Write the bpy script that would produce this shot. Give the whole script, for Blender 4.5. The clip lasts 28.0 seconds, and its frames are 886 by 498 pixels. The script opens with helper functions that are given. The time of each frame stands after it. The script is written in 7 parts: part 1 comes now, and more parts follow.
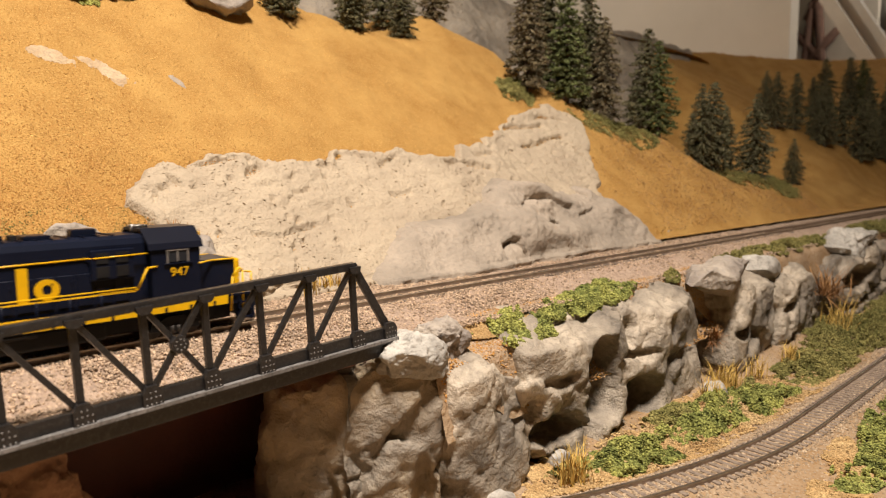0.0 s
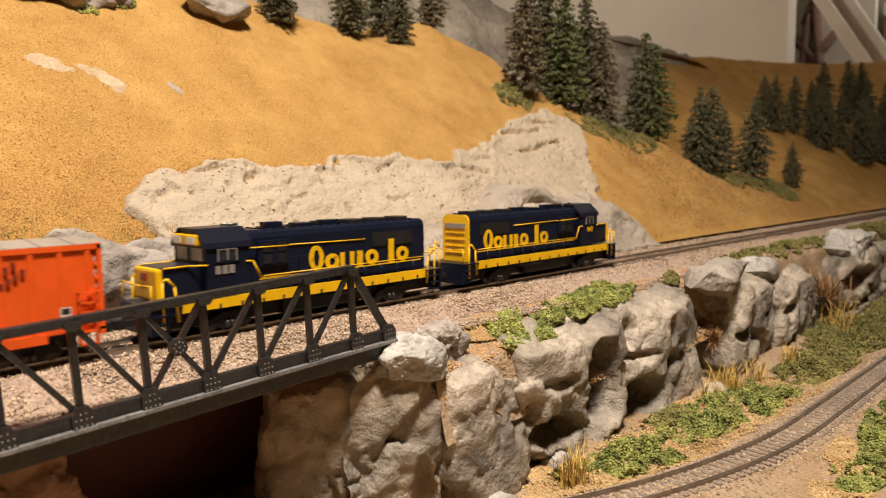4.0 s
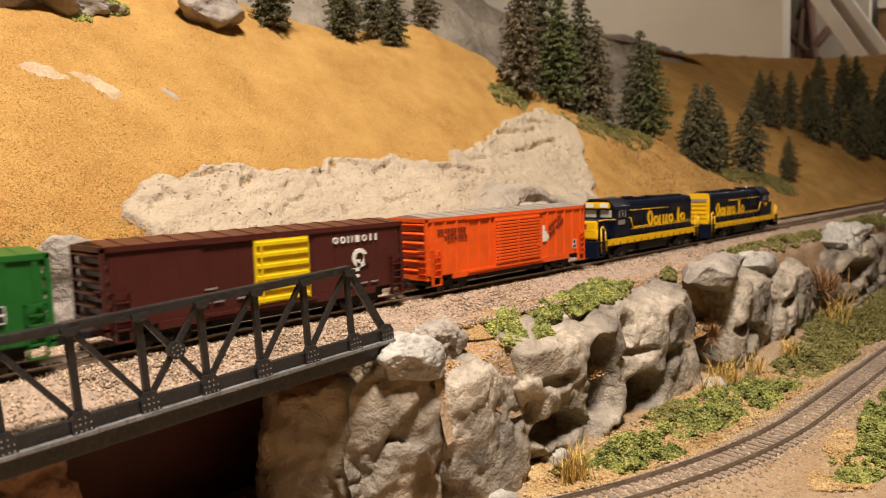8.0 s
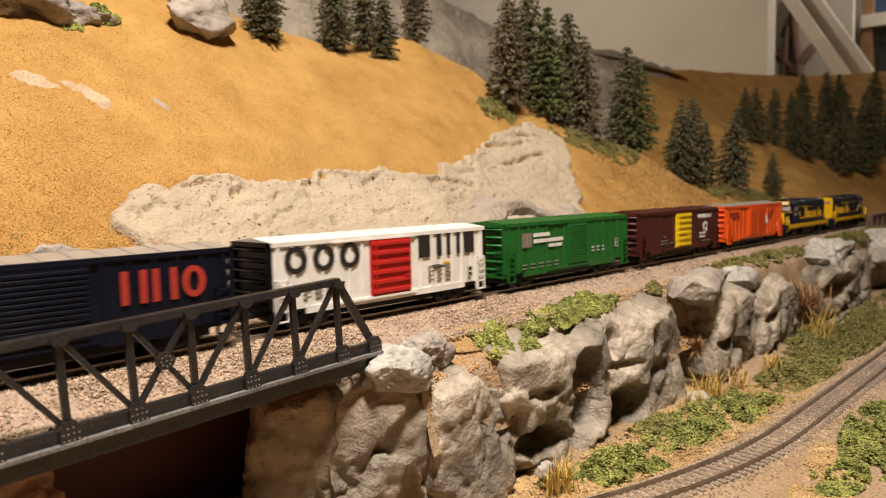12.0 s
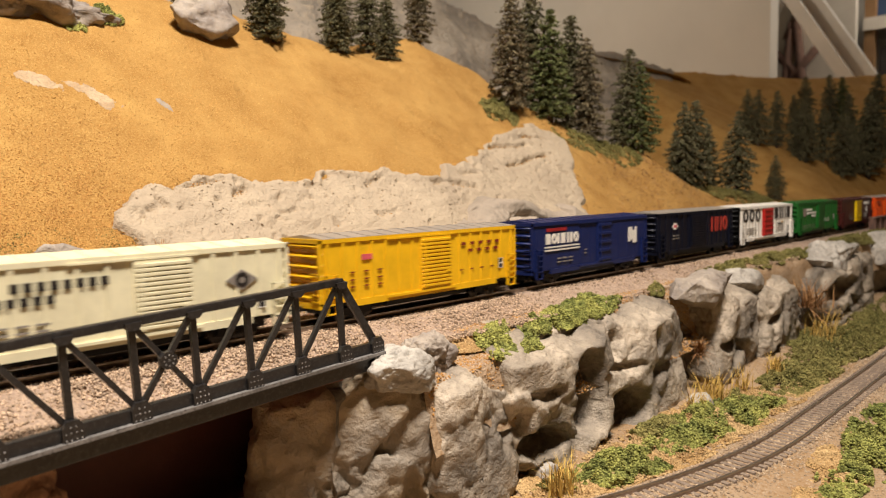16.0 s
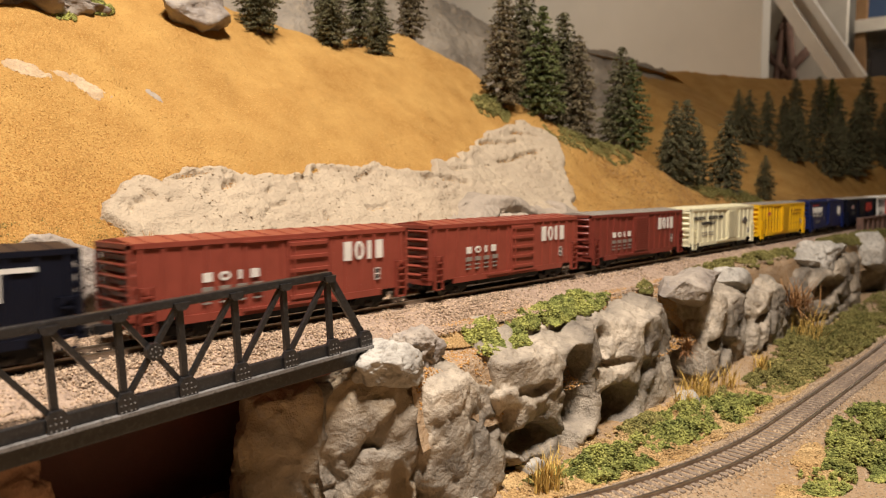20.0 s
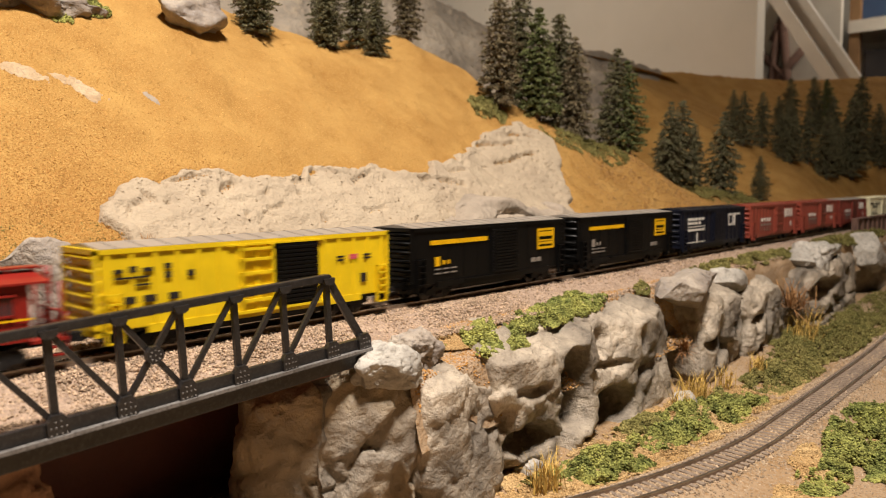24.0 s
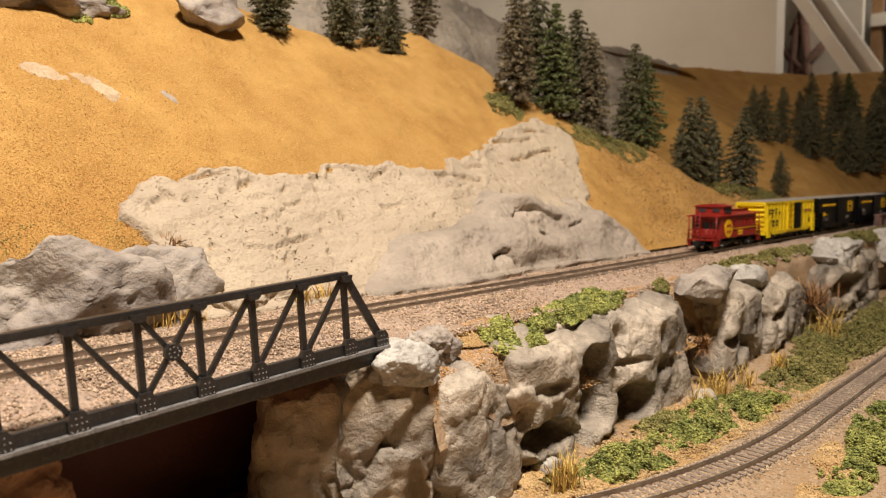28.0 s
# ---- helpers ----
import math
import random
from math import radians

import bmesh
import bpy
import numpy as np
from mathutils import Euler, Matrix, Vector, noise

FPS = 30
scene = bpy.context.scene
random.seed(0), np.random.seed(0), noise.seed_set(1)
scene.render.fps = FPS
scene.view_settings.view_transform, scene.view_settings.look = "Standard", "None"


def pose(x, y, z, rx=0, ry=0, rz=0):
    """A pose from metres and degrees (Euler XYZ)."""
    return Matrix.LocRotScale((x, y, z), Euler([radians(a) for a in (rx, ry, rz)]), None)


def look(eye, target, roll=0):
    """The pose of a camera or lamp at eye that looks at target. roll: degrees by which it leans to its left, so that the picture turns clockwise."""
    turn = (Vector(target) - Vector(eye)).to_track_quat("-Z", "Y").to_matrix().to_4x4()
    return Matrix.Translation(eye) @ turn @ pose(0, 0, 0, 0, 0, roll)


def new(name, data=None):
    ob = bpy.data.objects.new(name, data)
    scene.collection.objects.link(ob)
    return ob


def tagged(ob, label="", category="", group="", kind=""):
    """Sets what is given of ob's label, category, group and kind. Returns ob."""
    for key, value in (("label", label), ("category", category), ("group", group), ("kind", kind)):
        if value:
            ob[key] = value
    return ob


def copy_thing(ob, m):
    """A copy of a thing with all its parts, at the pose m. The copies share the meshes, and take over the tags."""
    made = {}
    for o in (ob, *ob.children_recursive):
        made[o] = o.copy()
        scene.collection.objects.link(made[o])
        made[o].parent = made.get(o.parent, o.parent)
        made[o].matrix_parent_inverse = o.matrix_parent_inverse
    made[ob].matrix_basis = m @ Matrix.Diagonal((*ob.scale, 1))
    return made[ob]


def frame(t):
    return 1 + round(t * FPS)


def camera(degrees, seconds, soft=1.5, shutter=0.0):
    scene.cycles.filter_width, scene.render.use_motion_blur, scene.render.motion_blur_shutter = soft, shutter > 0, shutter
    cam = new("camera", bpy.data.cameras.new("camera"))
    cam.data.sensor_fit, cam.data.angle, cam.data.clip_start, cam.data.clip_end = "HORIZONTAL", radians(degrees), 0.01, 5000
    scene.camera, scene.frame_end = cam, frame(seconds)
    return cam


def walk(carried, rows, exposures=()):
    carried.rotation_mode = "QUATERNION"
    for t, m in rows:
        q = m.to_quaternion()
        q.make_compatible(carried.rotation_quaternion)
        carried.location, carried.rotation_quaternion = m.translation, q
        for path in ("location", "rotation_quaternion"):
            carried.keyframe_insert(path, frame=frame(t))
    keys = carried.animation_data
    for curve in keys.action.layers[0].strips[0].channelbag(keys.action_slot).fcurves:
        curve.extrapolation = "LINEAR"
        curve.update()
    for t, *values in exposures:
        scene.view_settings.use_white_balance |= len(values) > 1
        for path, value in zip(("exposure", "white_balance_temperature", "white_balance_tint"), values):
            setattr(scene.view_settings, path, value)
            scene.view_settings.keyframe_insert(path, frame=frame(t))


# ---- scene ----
cam = camera(62.2, 28.0, soft=1.1, shutter=0.5)
PATH = [
    (0, pose(0.00186, -0.19155, 0.04429, 83.664, 0.190, -45.763)), (0.5, pose(0.00209, -0.19113, 0.04390, 83.770, 0.078, -45.702)),
    (1, pose(0.00170, -0.19147, 0.04349, 83.789, -0.037, -45.612)), (1.5, pose(0.00211, -0.19196, 0.04305, 83.803, 0.159, -45.817)),
    (2, pose(0.00218, -0.19226, 0.04307, 83.913, 0.420, -45.776)), (2.5, pose(0.00224, -0.19189, 0.04273, 84.058, 0.534, -45.613)),
    (3, pose(0.00220, -0.19221, 0.04269, 84.174, 0.690, -45.688)), (3.5, pose(0.00181, -0.19258, 0.04283, 84.216, 0.635, -45.820)),
    (5.5, pose(0.00257, -0.19263, 0.04256, 84.437, 1.317, -45.357)), (6, pose(0.00263, -0.19303, 0.04245, 84.504, 1.595, -45.476)),
    (6.5, pose(0.00222, -0.19337, 0.04281, 84.577, 1.740, -45.503)), (7, pose(0.00221, -0.19381, 0.04229, 84.603, 1.825, -45.669)),
    (7.5, pose(0.00202, -0.19390, 0.04235, 84.440, 1.793, -45.899)), (8, pose(0.00206, -0.19394, 0.04214, 84.375, 1.815, -45.893)),
    (8.5, pose(0.00209, -0.19475, 0.04185, 84.487, 1.950, -45.809)), (9, pose(0.00231, -0.19471, 0.04187, 84.510, 2.166, -45.783)),
    (9.5, pose(0.00226, -0.19458, 0.04200, 84.498, 2.122, -45.948)), (10, pose(0.00137, -0.19469, 0.04227, 84.698, 1.929, -46.157)),
    (10.5, pose(0.00053, -0.19521, 0.04255, 85.034, 1.731, -46.318)), (11, pose(0.00057, -0.19491, 0.04270, 85.190, 1.328, -46.409)),
    (11.5, pose(-0.00006, -0.19451, 0.04311, 85.217, 1.047, -46.654)), (12, pose(0.00023, -0.19515, 0.04299, 85.207, 1.133, -46.843)),
    (12.5, pose(0.00052, -0.19482, 0.04269, 85.212, 1.225, -46.777)), (14.5, pose(0.00022, -0.19507, 0.04233, 85.406, 1.020, -46.503)),
    (15, pose(-0.00002, -0.19474, 0.04256, 85.374, 1.033, -46.559)), (15.5, pose(0.00003, -0.19498, 0.04241, 85.377, 1.020, -46.567)),
    (16, pose(0.00007, -0.19485, 0.04256, 85.365, 1.005, -46.690)), (16.5, pose(0.00004, -0.19487, 0.04279, 85.395, 0.797, -46.794)),
    (17, pose(-0.00000, -0.19484, 0.04284, 85.435, 0.571, -46.846)), (17.5, pose(0.00021, -0.19484, 0.04271, 85.452, 0.604, -46.824)),
    (18, pose(0.00028, -0.19474, 0.04252, 85.447, 0.589, -46.856)), (18.5, pose(0.00025, -0.19478, 0.04253, 85.416, 0.477, -46.983)),
    (19, pose(0.00021, -0.19476, 0.04239, 85.370, 0.262, -47.068)), (19.5, pose(0.00010, -0.19515, 0.04228, 85.243, 0.147, -47.209)),
    (20, pose(0.00036, -0.19513, 0.04216, 85.055, 0.277, -47.358)), (20.5, pose(0.00010, -0.19568, 0.04195, 84.913, 0.427, -47.508)),
    (21, pose(-0.00012, -0.19543, 0.04204, 84.924, 0.355, -47.652)), (21.5, pose(0.00018, -0.19475, 0.04210, 84.998, 0.259, -47.630)),
    (23.5, pose(-0.00046, -0.19532, 0.04241, 85.043, 0.355, -47.815)), (24, pose(-0.00060, -0.19501, 0.04270, 85.108, 0.378, -47.687)),
    (24.5, pose(-0.00032, -0.19499, 0.04264, 85.025, 0.405, -47.543)), (25, pose(-0.00044, -0.19470, 0.04295, 84.975, 0.367, -47.453)),
    (25.5, pose(-0.00034, -0.19446, 0.04284, 84.992, 0.386, -47.382)), (26, pose(-0.00033, -0.19473, 0.04286, 84.931, 0.413, -47.270)),
    (26.5, pose(-0.00025, -0.19471, 0.04267, 84.833, 0.605, -47.033)), (27, pose(-0.00041, -0.19486, 0.04286, 84.840, 0.710, -46.740)),
    (27.5, pose(-0.00009, -0.19446, 0.04233, 84.907, 0.751, -46.584)), (28, pose(-0.00003, -0.19427, 0.04233, 84.949, 0.672, -46.399)),
]

walk(cam, PATH)
cam.data.dof.use_dof = True
cam.data.dof.focus_distance = 0.24
cam.data.dof.aperture_fstop = 25.0

# how far the train has rolled along the straight, metres by seconds
TRAIN = [
    (0, -1.0005), (0.5, -0.9784), (1, -0.9564), (1.5, -0.9336), (2, -0.9093), (2.5, -0.8833), (3, -0.8568), (3.5, -0.8310),
    (4, -0.8058), (4.5, -0.7811), (5, -0.7564), (5.5, -0.7316), (6, -0.7063), (6.5, -0.6804), (7, -0.6524), (7.5, -0.6237),
    (8, -0.5944), (8.5, -0.5639), (9, -0.5324), (9.5, -0.5002), (10, -0.4672), (10.5, -0.4331), (11, -0.3974), (11.5, -0.3602),
    (12, -0.3217), (12.5, -0.2820), (13, -0.2411), (13.5, -0.1991), (14, -0.1559), (14.5, -0.1114), (15, -0.0656), (15.5, -0.0186),
    (16, 0.0291), (16.5, 0.0763), (17, 0.1230), (17.5, 0.1690), (18, 0.2159), (18.5, 0.2644), (19, 0.3144), (19.5, 0.3654),
    (20, 0.4171), (20.5, 0.4700), (21, 0.5238), (21.5, 0.5781), (22, 0.6328), (22.5, 0.6878), (23, 0.7429), (23.5, 0.7981),
    (24, 0.8532), (24.5, 0.9081), (25, 0.9630), (25.5, 1.0172), (26, 1.0706), (26.5, 1.1238), (27, 1.1776), (27.5, 1.2322),
    (28, 1.2872),
]


# ---- light: a warm lamp over the layout, two added lamps, and the room's dim bounce ----
world = bpy.data.worlds.new("room_air")
scene.world = world
world.use_nodes = True
world.node_tree.nodes["Background"].inputs[0].default_value = (1.0, 0.90, 0.78, 1)
world.node_tree.nodes["Background"].inputs[1].default_value = 0.015


def lamp(name, eye, target, size, power, colour):
    d = bpy.data.lights.new(name, "AREA")
    d.shape, d.size, d.energy, d.color = "DISK", size, power, colour
    ob = new(name, d)
    ob.matrix_world = look(eye, target)
    return tagged(ob, "unseen warm disc lamp over the model room", "lamp")


lamp("ceiling_lamp", (0.02, -0.235, 0.65), (0.12, 0.0, 0.0), 0.13, 11.3, (1.0, 0.90, 0.815))
# unseen lamp added to brighten the wall behind the layout
lamp("ceiling_lamp", (1.25, 1.65, 1.25), (2.6, 1.9, 0.2), 0.3, 12.5, (1.0, 0.88, 0.74))
# unseen lamp added to brighten the recess beyond that wall
lamp("ceiling_lamp", (3.15, 0.10, 1.28), (3.3, 0.4, 0.0), 0.3, 9.0, (1.0, 0.88, 0.74))
scene.view_settings.exposure = 0.0


# ---- materials ----
def mat(name, c1, c2, scale=200.0, rough=0.8, metal=0.0, bump=0.3, fine=None, c3=None, detail=6.0, island=0.0, spec=0.5, depth=0.001, low=0.38, high=0.62):
    """Two-scale mottled surface: c1 and c2 mixed by a coarse noise, speckled to c3 by a fine one."""
    m = bpy.data.materials.new(name)
    m.use_nodes = True
    nt = m.node_tree
    b = nt.nodes["Principled BSDF"]
    b.inputs["Roughness"].default_value = rough
    b.inputs["Metallic"].default_value = metal
    b.inputs["Specular IOR Level"].default_value = spec
    co = nt.nodes.new("ShaderNodeTexCoord")

    def ramp(sc, lo, hi, det):
        n = nt.nodes.new("ShaderNodeTexNoise")
        n.inputs["Scale"].default_value, n.inputs["Detail"].default_value, n.inputs["Roughness"].default_value = sc, det, 0.62
        nt.links.new(co.outputs["Object"], n.inputs["Vector"])
        r = nt.nodes.new("ShaderNodeMapRange")
        r.inputs["From Min"].default_value, r.inputs["From Max"].default_value = lo, hi
        nt.links.new(n.outputs["Fac"], r.inputs["Value"])
        return n, r

    def mix(fac, a, c):
        x = nt.nodes.new("ShaderNodeMix")
        x.data_type = "RGBA"
        nt.links.new(fac, x.inputs["Factor"])
        for sock, v in ((x.inputs["A"], a), (x.inputs["B"], c)):
            if isinstance(v, tuple):
                sock.default_value = (*v, 1)
            else:
                nt.links.new(v, sock)
        return x.outputs["Result"]

    n1, r1 = ramp(scale, low, high, detail)
    col = mix(r1.outputs["Result"], c1, c2)
    fine = fine or scale * 6
    n2, r2 = ramp(fine, 0.5, 0.72, 4.0)
    if c3:
        col = mix(r2.outputs["Result"], col, c3)
    if island:
        g = nt.nodes.new("ShaderNodeNewGeometry")
        hs = nt.nodes.new("ShaderNodeHueSaturation")
        mr = nt.nodes.new("ShaderNodeMapRange")
        mr.inputs["To Min"].default_value, mr.inputs["To Max"].default_value = 1 - island, 1 + island
        nt.links.new(g.outputs["Random Per Island"], mr.inputs["Value"])
        nt.links.new(mr.outputs["Result"], hs.inputs["Value"])
        nt.links.new(col, hs.inputs["Color"])
        col = hs.outputs["Color"]
    nt.links.new(col, b.inputs["Base Color"])
    if bump:
        add = nt.nodes.new("ShaderNodeMath")
        add.operation = "ADD"
        nt.links.new(n1.outputs["Fac"], add.inputs[0])
        nt.links.new(n2.outputs["Fac"], add.inputs[1])
        bp = nt.nodes.new("ShaderNodeBump")
        bp.inputs["Strength"].default_value, bp.inputs["Distance"].default_value = bump, depth
        nt.links.new(add.outputs[0], bp.inputs["Height"])
        nt.links.new(bp.outputs["Normal"], b.inputs["Normal"])
    return m


def paint(name, c, rough=0.34, wear=0.85, spec=0.3):
    return mat(name, c, tuple(v * wear for v in c), 120, rough, bump=0.06, fine=1500, spec=spec, depth=0.0003)


M = {}
M["gold"] = mat("golden_turf", (0.55, 0.325, 0.100), (0.37, 0.190, 0.050), 34, 0.95, bump=1.0, fine=1300, c3=(0.58, 0.36, 0.12), depth=0.0011, spec=0.1, detail=8.0, low=0.30, high=0.68)
M["flock"] = mat("turf_fleck", (0.56, 0.335, 0.105), (0.40, 0.21, 0.06), 30, 0.95, bump=0, island=0.28, spec=0.1)
M["fibre"] = mat("straw_fibre", (0.66, 0.44, 0.16), (0.46, 0.27, 0.08), 40, 0.95, bump=0, island=0.35, spec=0.1)
M["cream"] = mat("sandy_plaster_rock", (0.51, 0.41, 0.285), (0.37, 0.292, 0.205), 36, 0.9, bump=0.8, fine=700, c3=(0.40, 0.325, 0.23), depth=0.0013, spec=0.12, detail=10.0, low=0.30, high=0.72)
M["grey"] = mat("grey_plaster_rock", (0.41, 0.335, 0.255), (0.28, 0.232, 0.178), 34, 0.8, bump=0.9, fine=420, c3=(0.31, 0.258, 0.20), depth=0.0012, spec=0.2, detail=9.0)
M["cliff"] = mat("washed_grey_rock", (0.57, 0.475, 0.355), (0.155, 0.130, 0.100), 34, 0.62, bump=1.0, fine=520, c3=(0.27, 0.225, 0.172), depth=0.0012, spec=0.35, detail=11.0, low=0.36, high=0.60)
M["earthy"] = mat("earthy_brown_rock", (0.47, 0.365, 0.235), (0.25, 0.212, 0.165), 30, 0.7, bump=1.0, fine=420, c3=(0.36, 0.30, 0.23), depth=0.0012, spec=0.3, detail=10.0, low=0.38, high=0.62)
M["rivet"] = mat("pale_rivet", (0.30, 0.28, 0.26), (0.16, 0.15, 0.14), 400, 0.4, bump=0.1)
M["pale"] = mat("dry_brushed_rock", (0.54, 0.50, 0.43), (0.33, 0.30, 0.255), 44, 0.75, bump=0.9, fine=420, c3=(0.25, 0.23, 0.2), depth=0.0012, spec=0.2)
M["red_rock"] = mat("reddish_rock", (0.36, 0.21, 0.125), (0.20, 0.11, 0.07), 40, 0.9, bump=0.9, fine=500, c3=(0.36, 0.22, 0.13), spec=0.2)
M["wash"] = mat("grey_washed_rock", (0.43, 0.365, 0.29), (0.22, 0.183, 0.15), 40, 0.8, bump=0.9, fine=420, c3=(0.30, 0.265, 0.235), depth=0.0012, spec=0.25, detail=9.0)
M["far_rock"] = mat("far_grey_rock", (0.44, 0.375, 0.29), (0.25, 0.215, 0.17), 16, 0.95, bump=0.9, fine=150, c3=(0.42, 0.345, 0.25), depth=0.004, spec=0.1, detail=9.0)
M["ballast"] = mat("ballast_bed", (0.47, 0.345, 0.25), (0.35, 0.25, 0.18), 300, 0.92, bump=1.0, fine=900, c3=(0.22, 0.16, 0.12), spec=0.15)
M["stone"] = mat("ballast_stone", (0.49, 0.355, 0.24), (0.35, 0.25, 0.165), 260, 0.9, bump=0.0, c3=(0.28, 0.21, 0.15), fine=700, island=0.42, spec=0.2)
M["scrape"] = mat("sandy_scrape", (0.53, 0.40, 0.25), (0.42, 0.29, 0.165), 160, 0.95, bump=0.8, fine=900, c3=(0.36, 0.27, 0.18), spec=0.1)
M["bare_soil"] = mat("bare_brown_soil", (0.36, 0.225, 0.105), (0.24, 0.145, 0.065), 70, 0.95, bump=0, island=0.35, spec=0.1)
M["dirt"] = mat("tan_ground", (0.34, 0.220, 0.115), (0.40, 0.290, 0.185), 26, 0.95, bump=1.0, fine=600, c3=(0.27, 0.155, 0.065), spec=0.1)
M["gravel"] = mat("tan_gravel", (0.42, 0.32, 0.215), (0.31, 0.225, 0.145), 240, 0.92, bump=0, island=0.35, spec=0.15)
M["green"] = mat("green_clump_foliage", (0.31, 0.305, 0.085), (0.15, 0.165, 0.048), 90, 0.95, bump=0, island=0.6, spec=0.08)
M["olive"] = mat("olive_turf", (0.25, 0.215, 0.075), (0.15, 0.14, 0.045), 90, 0.95, bump=0, island=0.5, spec=0.08)
M["fir"] = mat("fir_needles", (0.165, 0.150, 0.080), (0.085, 0.082, 0.043), 90, 0.95, bump=0, island=0.6, spec=0.08)
M["fir_brown"] = mat("brownish_fir_needles", (0.20, 0.160, 0.092), (0.105, 0.088, 0.050), 90, 0.95, bump=0, island=0.5, spec=0.08)
M["fir_green"] = mat("bright_fir_needles", (0.15, 0.165, 0.062), (0.075, 0.088, 0.034), 90, 0.95, bump=0, island=0.55, spec=0.08)
M["bark"] = mat("bark", (0.12, 0.075, 0.045), (0.07, 0.045, 0.03), 400, 0.9, bump=0.5)
M["dry_turf"] = mat("dry_turf", (0.50, 0.35, 0.17), (0.40, 0.255, 0.11), 60, 0.95, bump=0, island=0.3, spec=0.1)
M["brown_turf"] = mat("rusty_brown_turf", (0.50, 0.275, 0.085), (0.40, 0.205, 0.062), 60, 0.95, bump=0, island=0.25, spec=0.1)
M["straw"] = mat("straw_grass", (0.62, 0.42, 0.12), (0.42, 0.26, 0.06), 60, 0.8, bump=0, island=0.35, spec=0.15)
M["twig"] = mat("rusty_twig", (0.36, 0.20, 0.085), (0.22, 0.11, 0.05), 90, 0.9, bump=0, island=0.3, spec=0.1)
M["rail"] = mat("weathered_rail", (0.27, 0.19, 0.13), (0.17, 0.118, 0.08), 200, 0.6, 0.2, bump=0.2)
M["railtop"] = mat("worn_rail_head", (0.42, 0.36, 0.28), (0.30, 0.24, 0.18), 200, 0.32, 0.9, bump=0.05)
M["tie"] = mat("dark_plastic_tie", (0.11, 0.08, 0.058), (0.17, 0.13, 0.098), 260, 0.7, bump=0.3)
M["tie_grey"] = mat("weathered_tie", (0.27, 0.205, 0.15), (0.17, 0.125, 0.092), 260, 0.85, bump=0.4)
M["bridge"] = mat("black_bridge_plastic", (0.013, 0.012, 0.012), (0.022, 0.020, 0.019), 120, 0.33, bump=0.12, fine=1200, c3=(0.04, 0.037, 0.035), spec=0.42)
# dust grey, made paler so the colour carries the flange's highlight
M["dusty_shine"] = mat("dusty_shine_plastic", (0.23, 0.215, 0.20), (0.12, 0.11, 0.10), 150, 0.6, bump=0.1, fine=1200, c3=(0.06, 0.055, 0.05))
M["board"] = mat("stained_board", (0.20, 0.065, 0.042), (0.13, 0.045, 0.032), 30, 0.6, bump=0.2, fine=300)
M["wall"] = mat("wall_paint", (0.64, 0.60, 0.53), (0.58, 0.545, 0.48), 1.5, 0.85, bump=0.05, fine=60)
M["floor"] = mat("floor_carpet", (0.16, 0.13, 0.10), (0.11, 0.09, 0.07), 6, 0.95, bump=0.4, fine=200)
M["white_wood"] = mat("white_painted_wood", (0.70, 0.65, 0.56), (0.62, 0.57, 0.49), 8, 0.5, bump=0.1, fine=60)
M["blue_box"] = mat("blue_cover", (0.035, 0.075, 0.16), (0.025, 0.05, 0.11), 6, 0.6, bump=0.1)
M["dark_box"] = mat("dark_case", (0.02, 0.018, 0.02), (0.035, 0.03, 0.03), 8, 0.5, bump=0.1)
M["cardboard"] = mat("brown_card", (0.30, 0.17, 0.075), (0.22, 0.12, 0.05), 9, 0.8, bump=0.1)
M["rusty"] = mat("rusty_timber", (0.16, 0.085, 0.06), (0.10, 0.055, 0.04), 60, 0.85, bump=0.2)
M["black"] = mat("black_plastic", (0.012, 0.011, 0.011), (0.018, 0.017, 0.016), 200, 0.5, bump=0.05, spec=0.2)
M["wheel"] = mat("dark_wheel", (0.04, 0.034, 0.03), (0.08, 0.07, 0.06), 300, 0.4, 0.6, bump=0.05)
M["steel"] = mat("bare_steel", (0.40, 0.38, 0.35), (0.28, 0.26, 0.24), 300, 0.35, 0.9, bump=0.05)
M["glass"] = mat("smoked_window", (0.02, 0.022, 0.025), (0.03, 0.03, 0.033), 200, 0.12, bump=0)
M["lit_glass"] = mat("pale_window", (0.45, 0.42, 0.36), (0.35, 0.33, 0.29), 200, 0.2, bump=0)
for key, c in dict(orange=(0.78, 0.10, 0.012), brown=(0.070, 0.0165, 0.0125), yellow=(0.80, 0.56, 0.012), green_car=(0.017, 0.120, 0.020), white=(0.82, 0.78, 0.70),
                   navy=(0.0065, 0.0075, 0.0150), blue=(0.010, 0.018, 0.085), amber=(0.80, 0.46, 0.012), cream_car=(0.80, 0.74, 0.50), oxide=(0.195, 0.040, 0.027), oxide_red=(0.265, 0.058, 0.037),
                   slate=(0.0085, 0.0095, 0.0165), coal=(0.0042, 0.0040, 0.0038), red=(0.50, 0.025, 0.020), caboose_red=(0.25, 0.018, 0.012), loco_blue=(0.0065, 0.009, 0.020),
                   loco_yellow=(0.80, 0.45, 0.006), roof_grey=(0.31, 0.272, 0.228), roof_dark=(0.10, 0.095, 0.09), ink=(0.03, 0.025, 0.022), chalk=(0.78, 0.74, 0.66), dim=(0.26, 0.23, 0.195),
                   dark_red=(0.30, 0.02, 0.02), rust_ink=(0.20, 0.030, 0.015), letter_red=(0.42, 0.045, 0.030), plate_brown=(0.22, 0.15, 0.12), pink_red=(0.60, 0.10, 0.12), grime=(0.10, 0.085, 0.06)).items():
    M[key] = paint(key + "_paint", c, spec=0.18 if max(c) < 0.05 else 0.3)


